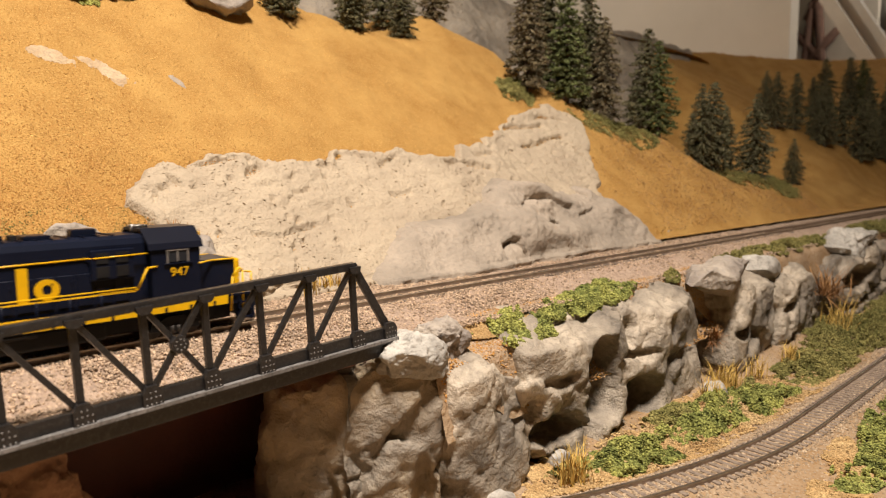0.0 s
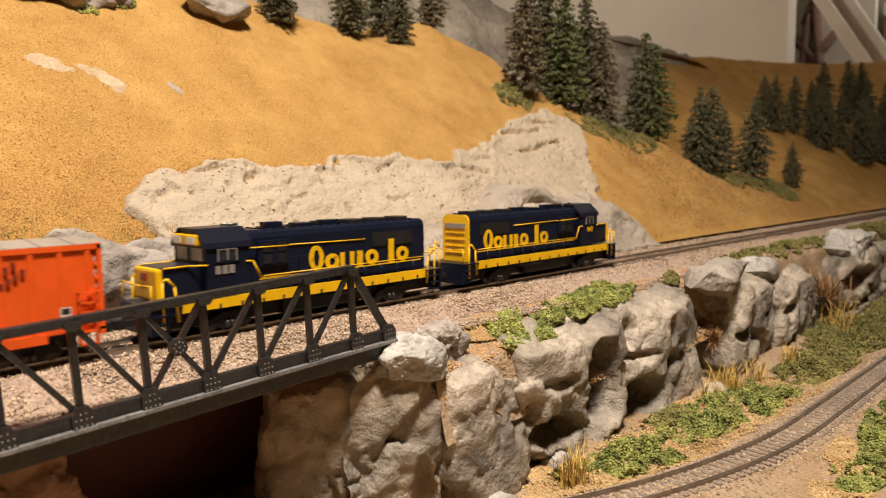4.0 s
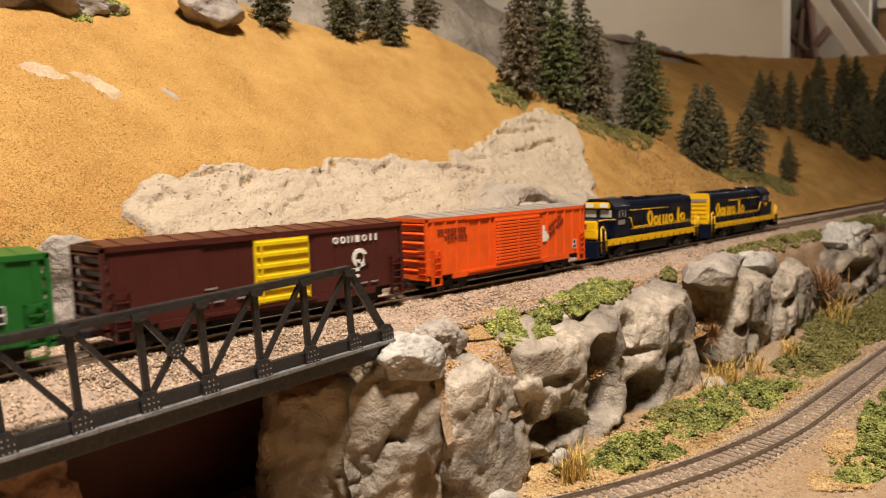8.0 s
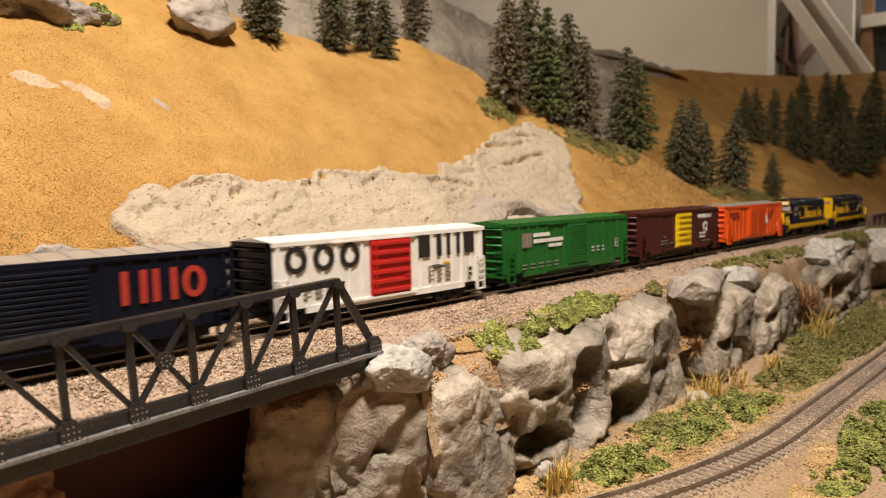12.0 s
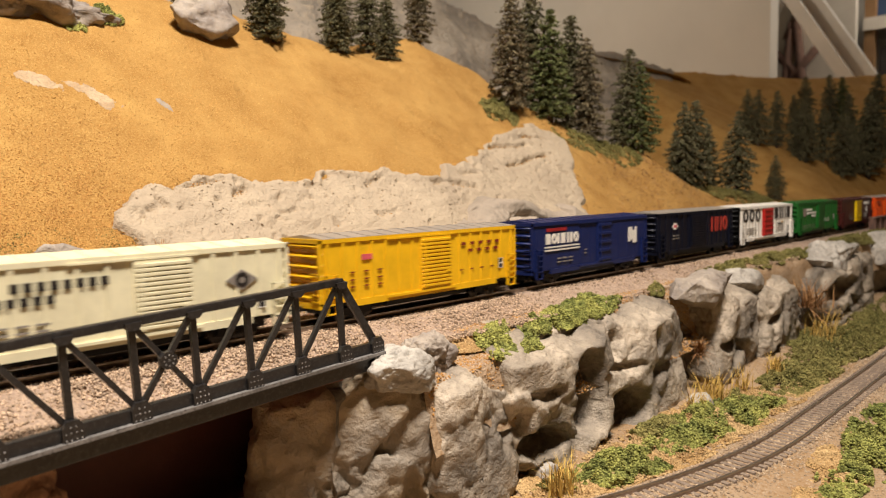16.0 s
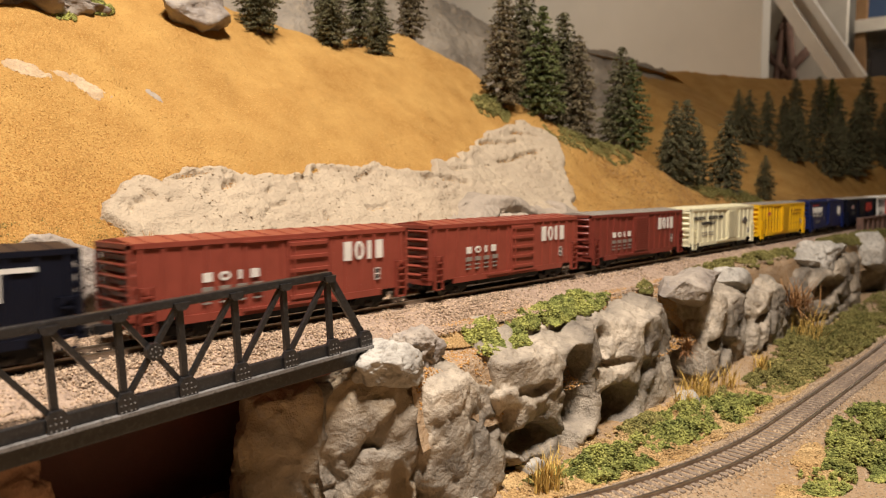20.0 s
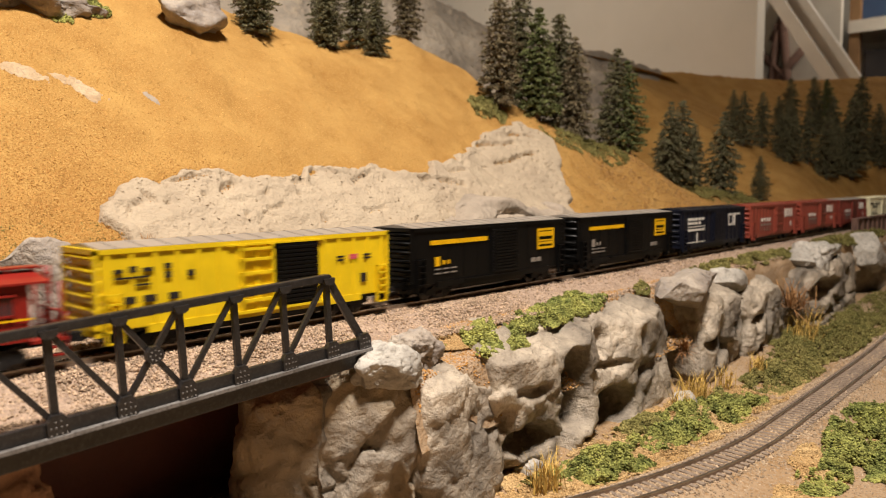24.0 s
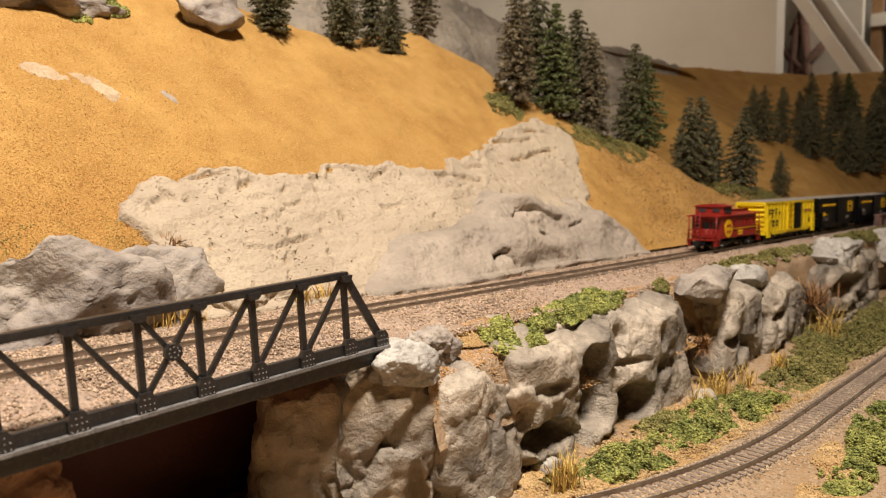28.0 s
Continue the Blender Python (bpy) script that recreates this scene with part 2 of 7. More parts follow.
# ---- mesh helpers ----
def mesh(name, verts, faces, material=None, smooth=False):
    me = bpy.data.meshes.new(name)
    me.from_pydata(verts.tolist() if isinstance(verts, np.ndarray) else verts, [], faces.tolist() if isinstance(faces, np.ndarray) else faces)
    if material:
        me.materials.append(M[material])
    if smooth:
        me.polygons.foreach_set("use_smooth", [True] * len(me.polygons))
    me.update()
    return me


def thing(name, label, category, at=(0, 0, 0), group="", kind="", data=None):
    ob = new(name, data)
    ob.matrix_world = Matrix.Translation(at)
    return tagged(ob, label, category, group, kind)


def part(name, data, parent, label="", at=None):
    ob = new(name, data)
    ob.parent = parent
    if at is not None:
        ob.matrix_local = at
    return tagged(ob, label)


CUBE_V = np.array([(x, y, z) for x in (0, 1) for y in (0, 1) for z in (0, 1)], float)
CUBE_F = np.array([(0, 1, 3, 2), (4, 6, 7, 5), (0, 4, 5, 1), (2, 3, 7, 6), (0, 2, 6, 4), (1, 5, 7, 3)])


def boxes(name, items, material):
    """One mesh of axis-aligned boxes (x0, x1, y0, y1, z0, z1)."""
    v, f = [], []
    for i, (x0, x1, y0, y1, z0, z1) in enumerate(items):
        v.append(CUBE_V * (x1 - x0, y1 - y0, z1 - z0) + (x0, y0, z0))
        f.append(CUBE_F + 8 * i)
    return mesh(name, np.concatenate(v), np.concatenate(f), material)


def bevelled(name, items, material, r=0.0004, seg=2):
    bm = bmesh.new()
    for x0, x1, y0, y1, z0, z1 in items:
        g = bmesh.ops.create_cube(bm, size=1)
        bmesh.ops.transform(bm, verts=g["verts"], matrix=Matrix.LocRotScale(((x0 + x1) / 2, (y0 + y1) / 2, (z0 + z1) / 2), None, (x1 - x0, y1 - y0, z1 - z0)))
    bmesh.ops.bevel(bm, geom=bm.edges[:], offset=r, segments=seg, affect="EDGES", profile=0.6)
    me = bpy.data.meshes.new(name)
    bm.to_mesh(me)
    bm.free()
    me.materials.append(M[material])
    return me


def prism(name, outline, y0, y1, material):
    """Extrude an (x, z) outline from y0 to y1."""
    n = len(outline)
    v = [(x, y0, z) for x, z in outline] + [(x, y1, z) for x, z in outline]
    f = [tuple(range(n)), tuple(range(2 * n - 1, n - 1, -1))] + [(i + n, (i + 1) % n + n, (i + 1) % n, i) for i in range(n)]
    return mesh(name, v, f, material)


def loft(name, outline, x0, x1, material):
    """Extrude a (y, z) outline from x0 to x1."""
    n = len(outline)
    v = [(x0, y, z) for y, z in outline] + [(x1, y, z) for y, z in outline]
    f = [tuple(range(n)), tuple(range(2 * n - 1, n - 1, -1))] + [(i + n, (i + 1) % n + n, (i + 1) % n, i) for i in range(n)]
    return mesh(name, v, f, material)


def rod(a, b, r, n=6):
    a, b = Vector(a), Vector(b)
    q = (b - a).to_track_quat("Z", "Y")
    ring = [q @ Vector((r * math.cos(2 * math.pi * i / n), r * math.sin(2 * math.pi * i / n), 0)) for i in range(n)]
    v = [tuple(a + p) for p in ring] + [tuple(b + p) for p in ring]
    f = [(i, (i + 1) % n, (i + 1) % n + n, i + n) for i in range(n)] + [tuple(range(n - 1, -1, -1)), tuple(range(n, 2 * n))]
    return v, f


def rods(name, segs, r, material, n=6):
    v, f = [], []
    for a, b in segs:
        vv, ff = rod(a, b, r, n)
        f += [tuple(i + len(v) for i in q) for q in ff]
        v += vv
    return mesh(name, v, f, material, True)


def path_rods(points):
    return list(zip(points[:-1], points[1:]))


# lattice noise in numpy
def _hash(ix, iy, iz, seed):
    h = (ix.astype(np.int64) * 374761393 + iy.astype(np.int64) * 668265263 + iz.astype(np.int64) * 2147483647 + seed * 974634777) & 0xFFFFFFFF
    h = ((h ^ (h >> 13)) * 1274126177) & 0xFFFFFFFF
    h = ((h ^ (h >> 16)) * 2246822519) & 0xFFFFFFFF
    return ((h ^ (h >> 15)) & 0xFFFFFF) / float(0xFFFFFF)


def vnoise(p, seed=0):
    i = np.floor(p)
    f = p - i
    f = f * f * (3 - 2 * f)
    i = i.astype(np.int64)
    out = 0
    for dx in (0, 1):
        for dy in (0, 1):
            for dz in (0, 1):
                w = (f[:, 0] if dx else 1 - f[:, 0]) * (f[:, 1] if dy else 1 - f[:, 1]) * (f[:, 2] if dz else 1 - f[:, 2])
                out = out + w * _hash(i[:, 0] + dx, i[:, 1] + dy, i[:, 2] + dz, seed)
    return out * 2 - 1


TURN = np.array(Euler((0.7, 0.5, 0.9)).to_matrix())


def fbm(p, scale, octaves=4, seed=0, gain=0.5, ridged=False):
    p = np.asarray(p, float)
    if p.shape[1] == 2:
        p = np.column_stack([p, np.zeros(len(p))])
    total, amp = np.zeros(len(p)), 1.0
    for k in range(octaves):
        p = p @ TURN
        n = vnoise(p * scale + 17.3 * k, seed + k)
        total += amp * ((1 - 2 * np.abs(n)) if ridged else n)
        scale, amp = scale * 2.03, amp * gain
    return total


def smooth(a, b, x):
    t = np.clip((x - a) / (b - a), 0, 1)
    return t * t * (3 - 2 * t)


OCTA_V = np.array([(1, 0, 0), (-1, 0, 0), (0, 1, 0), (0, -1, 0), (0, 0, 1), (0, 0, -1)], float)
OCTA_F = np.array([(0, 2, 4), (2, 1, 4), (1, 3, 4), (3, 0, 4), (2, 0, 5), (1, 2, 5), (3, 1, 5), (0, 3, 5)])
TETRA_V = np.array([(1, 0, -0.4), (-0.5, 0.87, -0.4), (-0.5, -0.87, -0.4), (0, 0, 0.9)], float)
TETRA_F = np.array([(0, 2, 1), (0, 1, 3), (1, 2, 3), (2, 0, 3)])


def scatter(base_v, base_f, at, size, rng, squash=1.0, jitter=0.25):
    """Many turned, uneven copies of a small solid in one vertex and face array."""
    n, k = len(at), len(base_v)
    q = rng.normal(size=(n, 4))
    q /= np.linalg.norm(q, axis=1)[:, None]
    w, x, y, z = q.T
    R = np.stack([1 - 2 * (y * y + z * z), 2 * (x * y - z * w), 2 * (x * z + y * w), 2 * (x * y + z * w), 1 - 2 * (x * x + z * z), 2 * (y * z - x * w),
                  2 * (x * z - y * w), 2 * (y * z + x * w), 1 - 2 * (x * x + y * y)], 1).reshape(n, 3, 3)
    local = base_v[None] * (1 + rng.uniform(-jitter, jitter, (n, k, 3)))
    v = np.einsum("nij,nkj->nki", R, local) * np.asarray(size).reshape(-1, 1, 1)
    v[:, :, 2] *= squash
    v += np.asarray(at)[:, None]
    f = base_f[None] + (np.arange(n) * k)[:, None, None]
    return v.reshape(-1, 3), f.reshape(-1, base_f.shape[1])


def grid_mesh(name, xs, ys, fn, material, keep=None):
    X, Y = np.meshgrid(xs, ys, indexing="ij")
    P = fn(X.ravel(), Y.ravel())
    nx, ny = len(xs), len(ys)
    i = np.arange(nx * ny).reshape(nx, ny)
    F = np.stack([i[:-1, :-1], i[1:, :-1], i[1:, 1:], i[:-1, 1:]], -1).reshape(-1, 4)
    if keep is not None:
        F = F[keep(P[F].mean(1))]
    return mesh(name, P, F, material, True)


def ico(sub):
    bm = bmesh.new()
    bmesh.ops.create_icosphere(bm, subdivisions=sub, radius=1)
    v = np.array([p.co for p in bm.verts])
    f = np.array([[q.index for q in p.verts] for p in bm.faces])
    bm.free()
    return v, f


ICO = {k: ico(k) for k in (3, 5, 6)}


def rock_mesh(name, size, seed, material, boxy=3.0, cuts=14, rough=0.16, sub=5, cracks=0.025, freq=1.0):
    """A boulder: rounded block, planed by random cuts, then folded and cracked by noise."""
    rng = np.random.default_rng(seed)
    d, f = ICO[sub]
    r = 1 / (np.abs(d) ** boxy).sum(1) ** (1 / boxy)
    p = d * r[:, None]
    for _ in range(cuts):
        n = rng.normal(size=3)
        n /= np.linalg.norm(n)
        h = rng.uniform(0.60, 0.92)
        over = np.maximum(p @ n - h, 0)
        p = p - (over * 0.97)[:, None] * n
    p = p * np.asarray(size)
    s = float(np.mean(size))
    rel = p / s
    bump = 0.55 * rough * fbm(rel * freq, 1.2, 5, seed, 0.45) + 0.25 * rough * np.minimum(fbm(rel * freq, 1.4, 3, seed + 40, 0.5, True), 0.35)
    crack = np.maximum(0, 1 - np.abs(fbm(rel * freq, 1.0, 2, seed + 80)) / 0.05)
    p = p + d * ((bump - cracks * crack) * s)[:, None]
    return mesh(name, p, f, material, True)


def rock(name, label, at, size, seed, material="cliff", turn=(0, 0, 0), group="", **kw):
    ob = thing(name, label, "rock", group=group, data=rock_mesh(name, size, seed, material, **kw))
    ob.matrix_world = pose(*at, *turn)
    return ob


# ---- the land: one modelled hillside along the straight upper track (y = 0, rail tops at z = 0) ----
CAP_X = (-2.2, -0.2, 0.10, 0.16, 0.22, 0.26, 0.296, 0.334, 0.36, 0.379, 0.39, 0.414, 0.43, 0.45, 0.48, 0.52, 0.57, 0.60, 0.63, 0.66, 0.72, 0.80, 0.95, 1.2)
CAP_Z = (0.17, 0.155, 0.142, 0.151, 0.154, 0.145, 0.134, 0.132, 0.143, 0.152, 0.149, 0.139, 0.116, 0.105, 0.093, 0.085, 0.076, 0.058, 0.043, 0.038, 0.034, 0.026, 0.032, 0.05)


def land(x, y):
    """Height of the hillside behind the track."""
    p = np.column_stack([x, y])
    foot = 0.031 + 0.004 * fbm(p, 9, 2, 3) + 0.03 * smooth(0.62, 0.95, x)
    cap = np.interp(x, CAP_X, CAP_Z)
    steep = (y - foot) * 1.0
    k = 0.012
    h = -k * np.logaddexp(-steep / k, -cap / k)
    h = np.maximum(h, -0.0045) + 0.05 * np.maximum(0, y - 0.17) * smooth(0.45, 0.2, x)
    far = (0.60 * np.maximum(0, y - 0.03) * smooth(0.80, 1.05, x) + 0.30 * np.maximum(0, x - 1.30)) * smooth(0.035, 0.12, y)
    far = np.maximum(far, 0.42 * np.maximum(0, y - 0.30) * smooth(0.42, 0.62, x))
    h = np.maximum(h, np.minimum(far, 0.255 + 0.085 * np.maximum(0, x - 1.6)))
    h = h + smooth(0.03, 0.07, y) * (0.0036 * fbm(p, 16, 3, 5) + 0.0009 * fbm(p, 70, 3, 8) + 0.0005 * fbm(p, 200, 2, 9))
    return h


def sunk(x, y):
    """The hillside's surface, hollowed where the rock face is set into it."""
    h = land(x, y)
    inside = np.minimum(np.interp(x, TOP_X, TOP_Z) - h, h - np.interp(x, LOW_X, LOW_Z))
    inside = np.minimum(inside, 0.7 * (np.interp(h, (-0.01, 0.03, 0.051, 0.0757, 0.088), (0.390, 0.397, 0.422, 0.445, 0.434)) - x))
    return h - 0.007 * smooth(0.0020, 0.0050, inside)


def hillside():
    xs = np.concatenate([np.arange(-2.3, -0.1, 0.025), np.arange(-0.1, 0.60, 0.0018), np.arange(0.60, 1.2, 0.006), np.arange(1.2, 2.75, 0.02)])
    ys = np.concatenate([np.arange(0.026, 0.20, 0.0018), np.arange(0.20, 0.5, 0.008), np.arange(0.5, 1.9, 0.03)])
    me = grid_mesh("ground", xs, ys, lambda x, y: np.column_stack([x, y, sunk(x, y)]), "gold", keep=lambda q: (q[:, 0] > 0.11) | (q[:, 1] > 0.037))
    tagged(new("ground", me), "hillside covered in golden model turf", "hillside", kind="structure")
    rng = np.random.default_rng(5)
    for name, label, material, n, small, large, seed in (("turf_flecks", "loose golden turf flecks on the hillside", "flock", 70000, 0.00018, 0.00040, 3), ("turf_flecks", "darker orange turf flecks on the hillside", "brown_turf", 34000, 0.00016, 0.00036, 7),
                                                         ("turf_fibres", "short pale straw fibres lying in the golden turf", "fibre", 26000, 0.00030, 0.00060, 11)):
        x, y = rng.uniform(0.02, 0.46, n), 0.045 + 0.125 * rng.random(n) ** 1.1
        ok = fbm(np.column_stack([x, y]), 55, 3, seed) + rng.normal(0, 0.35, n) > -0.25
        x, y = x[ok], y[ok]
        base = TETRA_V * ((1.0, 1.0, 1.0) if material != "fibre" else (0.28, 0.28, 1.7))
        v, f = scatter(base, TETRA_F, np.column_stack([x, y, land(x, y) - 0.00004]), rng.uniform(small, large, len(x)), rng, 0.8)
        thing(name, label, "turf", kind="stuff", data=mesh(name, v, f, material))


TOP_X = (0.095, 0.104, 0.108, 0.121, 0.137, 0.148, 0.162, 0.169, 0.189, 0.204, 0.214, 0.2255, 0.2374, 0.2512, 0.2766, 0.290, 0.2965, 0.318, 0.3537, 0.370, 0.396, 0.420, 0.4286, 0.4424, 0.460)
TOP_Z = (0.010, 0.030, 0.037, 0.046, 0.048, 0.0515, 0.0522, 0.0492, 0.0487, 0.0477, 0.0523, 0.0542, 0.0525, 0.0539, 0.0490, 0.0498, 0.0552, 0.0577, 0.0694, 0.0755, 0.0826, 0.0882, 0.0832, 0.0757, 0.060)
LOW_X = (0.08, 0.103, 0.112, 0.118, 0.124)
LOW_Z = (0.034, 0.034, 0.024, 0.006, -0.03)
# cracks in the rock face and in the bulge: half width, depth, way points along the track and up the slope
FACE_CRACKS = ((0.0009, 0.0042, ((0.1337, 0.0429), (0.1400, 0.0452), (0.1423, 0.0461), (0.1555, 0.0481))), (0.0008, 0.0030, ((0.1262, 0.0392), (0.1289, 0.0375))), (0.0014, 0.0030, ((0.1565, 0.0412), (0.1610, 0.0428), (0.1650, 0.0436))),
               (0.0008, 0.0028, ((0.1490, 0.0188), (0.1579, 0.0173), (0.1680, 0.0190), (0.1786, 0.0209))), (0.0010, 0.0040, ((0.3578, 0.0562), (0.3800, 0.0597), (0.4054, 0.0642))), (0.0011, 0.0036, ((0.3539, 0.0678), (0.3720, 0.0686), (0.3948, 0.0706))),
               (0.0009, 0.0026, ((0.3047, 0.0505), (0.3203, 0.0506))), (0.0012, 0.0036, ((0.2770, 0.0458), (0.2940, 0.0452), (0.3090, 0.0437))), (0.0010, 0.0028, ((0.2100, 0.0490), (0.2170, 0.0515), (0.2210, 0.0520))), (0.0009, 0.0024, ((0.2330, 0.0460), (0.2450, 0.0490))),
               (0.0008, 0.0022, ((0.1900, 0.0440), (0.2030, 0.0452))), (0.0008, 0.0022, ((0.1750, 0.0330), (0.1850, 0.0345))), (0.0010, 0.0026, ((0.3900, 0.0760), (0.4100, 0.0775), (0.4200, 0.0750))), (0.0008, 0.0020, ((0.2280, 0.0300), (0.2400, 0.0320))))
BULGE_CRACKS = ((0.0013, 0.0034, ((0.2990, 0.0205), (0.3096, 0.0246), (0.3277, 0.0248), (0.3467, 0.0200))), (0.0010, 0.0055, ((0.2659, 0.0051), (0.2746, 0.0068), (0.2789, 0.0058), (0.2819, 0.0005))), (0.0012, 0.0050, ((0.2570, 0.0232), (0.2660, 0.0228))),
                (0.0011, 0.0040, ((0.3130, 0.0122), (0.3260, 0.0118))), (0.0010, 0.0040, ((0.2788, 0.0252), (0.2830, 0.0275), (0.2915, 0.0309))), (0.0012, 0.0055, ((0.1976, 0.0075), (0.2040, 0.0110), (0.2119, 0.0153))), (0.0014, 0.0045, ((0.3560, 0.0330), (0.3660, 0.0285), (0.3680, 0.0255))),
                (0.0012, 0.0040, ((0.3980, 0.0210), (0.4010, 0.0150))), (0.0008, 0.0030, ((0.2210, 0.0125), (0.2225, 0.0150))), (0.0008, 0.0022, ((0.3230, 0.0365), (0.3380, 0.0362))), (0.0009, 0.0025, ((0.3480, 0.0155), (0.3640, 0.0175))))


def crack_depth(x, h, cracks, seed):
    """How deep the cracks cut at (x, h): wavering lines, sharp above and soft below."""
    p = np.column_stack([x, h])
    wx, wh = x + 0.0010 * fbm(p, 150, 3, seed), h + 0.0010 * fbm(p, 150, 3, seed + 9)
    deep = np.zeros(len(x))
    for half, depth, way in cracks:
        for (ax, ah), (bx, bh) in zip(way[:-1], way[1:]):
            t = np.clip(((wx - ax) * (bx - ax) + (wh - ah) * (bh - ah)) / ((bx - ax) ** 2 + (bh - ah) ** 2), 0, 1)
            gx, gh = wx - ax - t * (bx - ax), wh - ah - t * (bh - ah)
            d = np.hypot(gx, gh * np.where(gh > 0, 1.5, 0.6)) / (half * (0.7 + 0.6 * vnoise(np.column_stack([p * 260, 0 * x]), seed + 4) ** 2))
            deep = np.maximum(deep, depth * np.exp(-d ** 2))
    return deep


def slope_y(x, h):
    """Where the hillside reaches the height h (by halving)."""
    lo, hi = np.full(len(x), 0.028), np.full(len(x), 0.20)
    for _ in range(22):
        m = (lo + hi) / 2
        up = land(x, m) < h
        lo, hi = np.where(up, m, lo), np.where(up, hi, m)
    return (lo + hi) / 2


def worley(p, seeds):
    """Nearest seed, its distance and the distance to the second nearest."""
    d = np.linalg.norm(p[:, None] - seeds[None], axis=2)
    k = np.argsort(d, axis=1)[:, :2]
    r = np.arange(len(p))
    return k[:, 0], d[r, k[:, 0]], d[r, k[:, 1]]


def outcrop():
    """Cream rock face set in the hill, and the smoother grey bulge below it."""
    ridge = lambda d, w: np.exp(-(d / w) ** 2)

    def cream(x, h):
        y0 = slope_y(x, np.maximum(h, -0.002))
        p = np.column_stack([x, h])
        wob = 0.0022 * fbm(p, 75, 4, 21, 0.65)
        inside = np.minimum(np.interp(x, TOP_X, TOP_Z) + wob - h, h - np.interp(x, LOW_X, LOW_Z) - wob)
        inside = np.minimum(inside, 0.7 * (np.interp(h, (-0.01, 0.03, 0.051, 0.0757, 0.088), (0.390, 0.397, 0.422, 0.445, 0.434)) + 1.6 * wob - x))
        m = smooth(-0.0012, 0.0032, inside)
        q = np.column_stack([x * 0.75 + 0.35 * h, h * 1.5 - 0.2 * x])
        # chips: small flat steps that run along the face
        step = fbm(q * (0.5, 1.3), 130, 3, 36, 0.6)
        chip = np.round(step * 3) / 3
        pit = np.maximum(0, fbm(p * (0.8, 1.2), 330, 2, 38) - 0.62)
        lift = 0.0042 * m - 0.0022 + smooth(0, 0.005, inside) * (0.0016 * fbm(q, 22, 2, 31, 0.45) + 0.0005 * fbm(q, 80, 3, 33, 0.55) + 0.0003 * fbm(q, 260, 3, 34, 0.6) + 0.0005 * chip - 0.0050 * pit
                                                                  - crack_depth(x, h, FACE_CRACKS, 60))
        # a raised, broken lip along the upper edge
        lift += 0.0014 * ridge(inside - 0.0022, 0.0016) * (0.5 + 0.9 * fbm(p, 90, 3, 55))
        return np.column_stack([x, y0 - 0.7 * lift, h + 0.7 * lift * smooth(-0.004, 0.008, h)]), inside
    xs, hs = np.arange(0.088, 0.474, 0.0007), np.arange(-0.007, 0.097, 0.0007)
    keepers = {}

    def surf(x, h):
        P, keepers["in"] = cream(x, h)
        return P
    me = grid_mesh("rock_face", xs, hs, surf, "cream")
    cut(me, keepers["in"] < -0.004)
    thing("rock_outcrop", "cream sandy rock face exposed in the hillside", "rock", data=me)

    rng = np.random.default_rng(88)
    n = 9000
    x, h = rng.uniform(0.10, 0.43, n), rng.uniform(-0.002, 0.085, n)
    near = fbm(np.column_stack([x, h]), 40, 2, 19) + rng.normal(0, 0.3, n) > 0.0
    x, h = x[near], h[near]
    P, ins = cream(x, h)
    ok = ins > 0.0005
    v, f = scatter(OCTA_V, OCTA_F, P[ok], 0.00018 + 0.0007 * rng.random(ok.sum()) ** 4, rng, 0.8, 0.4)
    thing("rock_crumbs", "sandy crumbs lying on the rock face", "gravel", kind="stuff", data=mesh("rock_crumbs", v, f, "cream"))

    def grey(x, h):
        y0 = slope_y(x, np.maximum(h, -0.002))
        p = np.column_stack([x, h])
        rim = np.interp(x, (0.180, 0.194, 0.209, 0.2257, 0.257, 0.284, 0.3024, 0.3217, 0.3728, 0.380, 0.393, 0.4038, 0.412, 0.42), (-0.01, 0.008, 0.0166, 0.0224, 0.0249, 0.0324, 0.0397, 0.0400, 0.0375, 0.0320, 0.0275, 0.0195, 0.004, -0.01))
        inside = rim + 0.0016 * fbm(p, 60, 3, 44) - h
        m = smooth(-0.001, 0.011, inside)
        q = np.column_stack([x * 0.9 + 0.4 * h, h * 1.7 - 0.15 * x])
        bump = lambda cx, ch, rx, rh, a: a * np.exp(-(((x - cx) / rx) ** 2 + ((h - ch) / rh) ** 2))
        fold = 0.0042 * fbm(q * (0.6, 1), 26, 2, 41, 0.45) + 0.0024 * fbm(q * (0.5, 1), 48, 2, 47, 0.5, True) + 0.0011 * fbm(q, 100, 3, 49) + 0.0004 * fbm(q, 320, 2, 51) - 0.0030 * np.maximum(0, fbm(p, 300, 2, 58) - 0.66)
        under = bump(0.323, 0.0170, 0.022, 0.0060, -0.0034) + bump(0.348, 0.0300, 0.016, 0.0035, -0.0040) + bump(0.245, 0.0120, 0.016, 0.005, -0.0020)
        lip = bump(0.325, 0.0295, 0.026, 0.0036, 0.0046) + bump(0.322, 0.0085, 0.024, 0.0045, 0.0042) + bump(0.2172, 0.0140, 0.0055, 0.0042, 0.0034) + bump(0.288, 0.0150, 0.010, 0.010, 0.0030) + bump(0.385, 0.0180, 0.014, 0.006, 0.0024)
        lift = 0.0105 * m - 0.003 + smooth(0, 0.006, inside) * (fold + under + lip - crack_depth(x, h, BULGE_CRACKS, 80))
        return np.column_stack([x, y0 - 0.85 * lift, h + 0.45 * lift * smooth(-0.003, 0.012, h)]), inside

    def surf2(x, h):
        P, keepers["in2"] = grey(x, h)
        return P
    me = grid_mesh("rock_bulge", np.arange(0.176, 0.424, 0.0007), np.arange(-0.008, 0.048, 0.0006), surf2, "grey")
    cut(me, keepers["in2"] < -0.003)
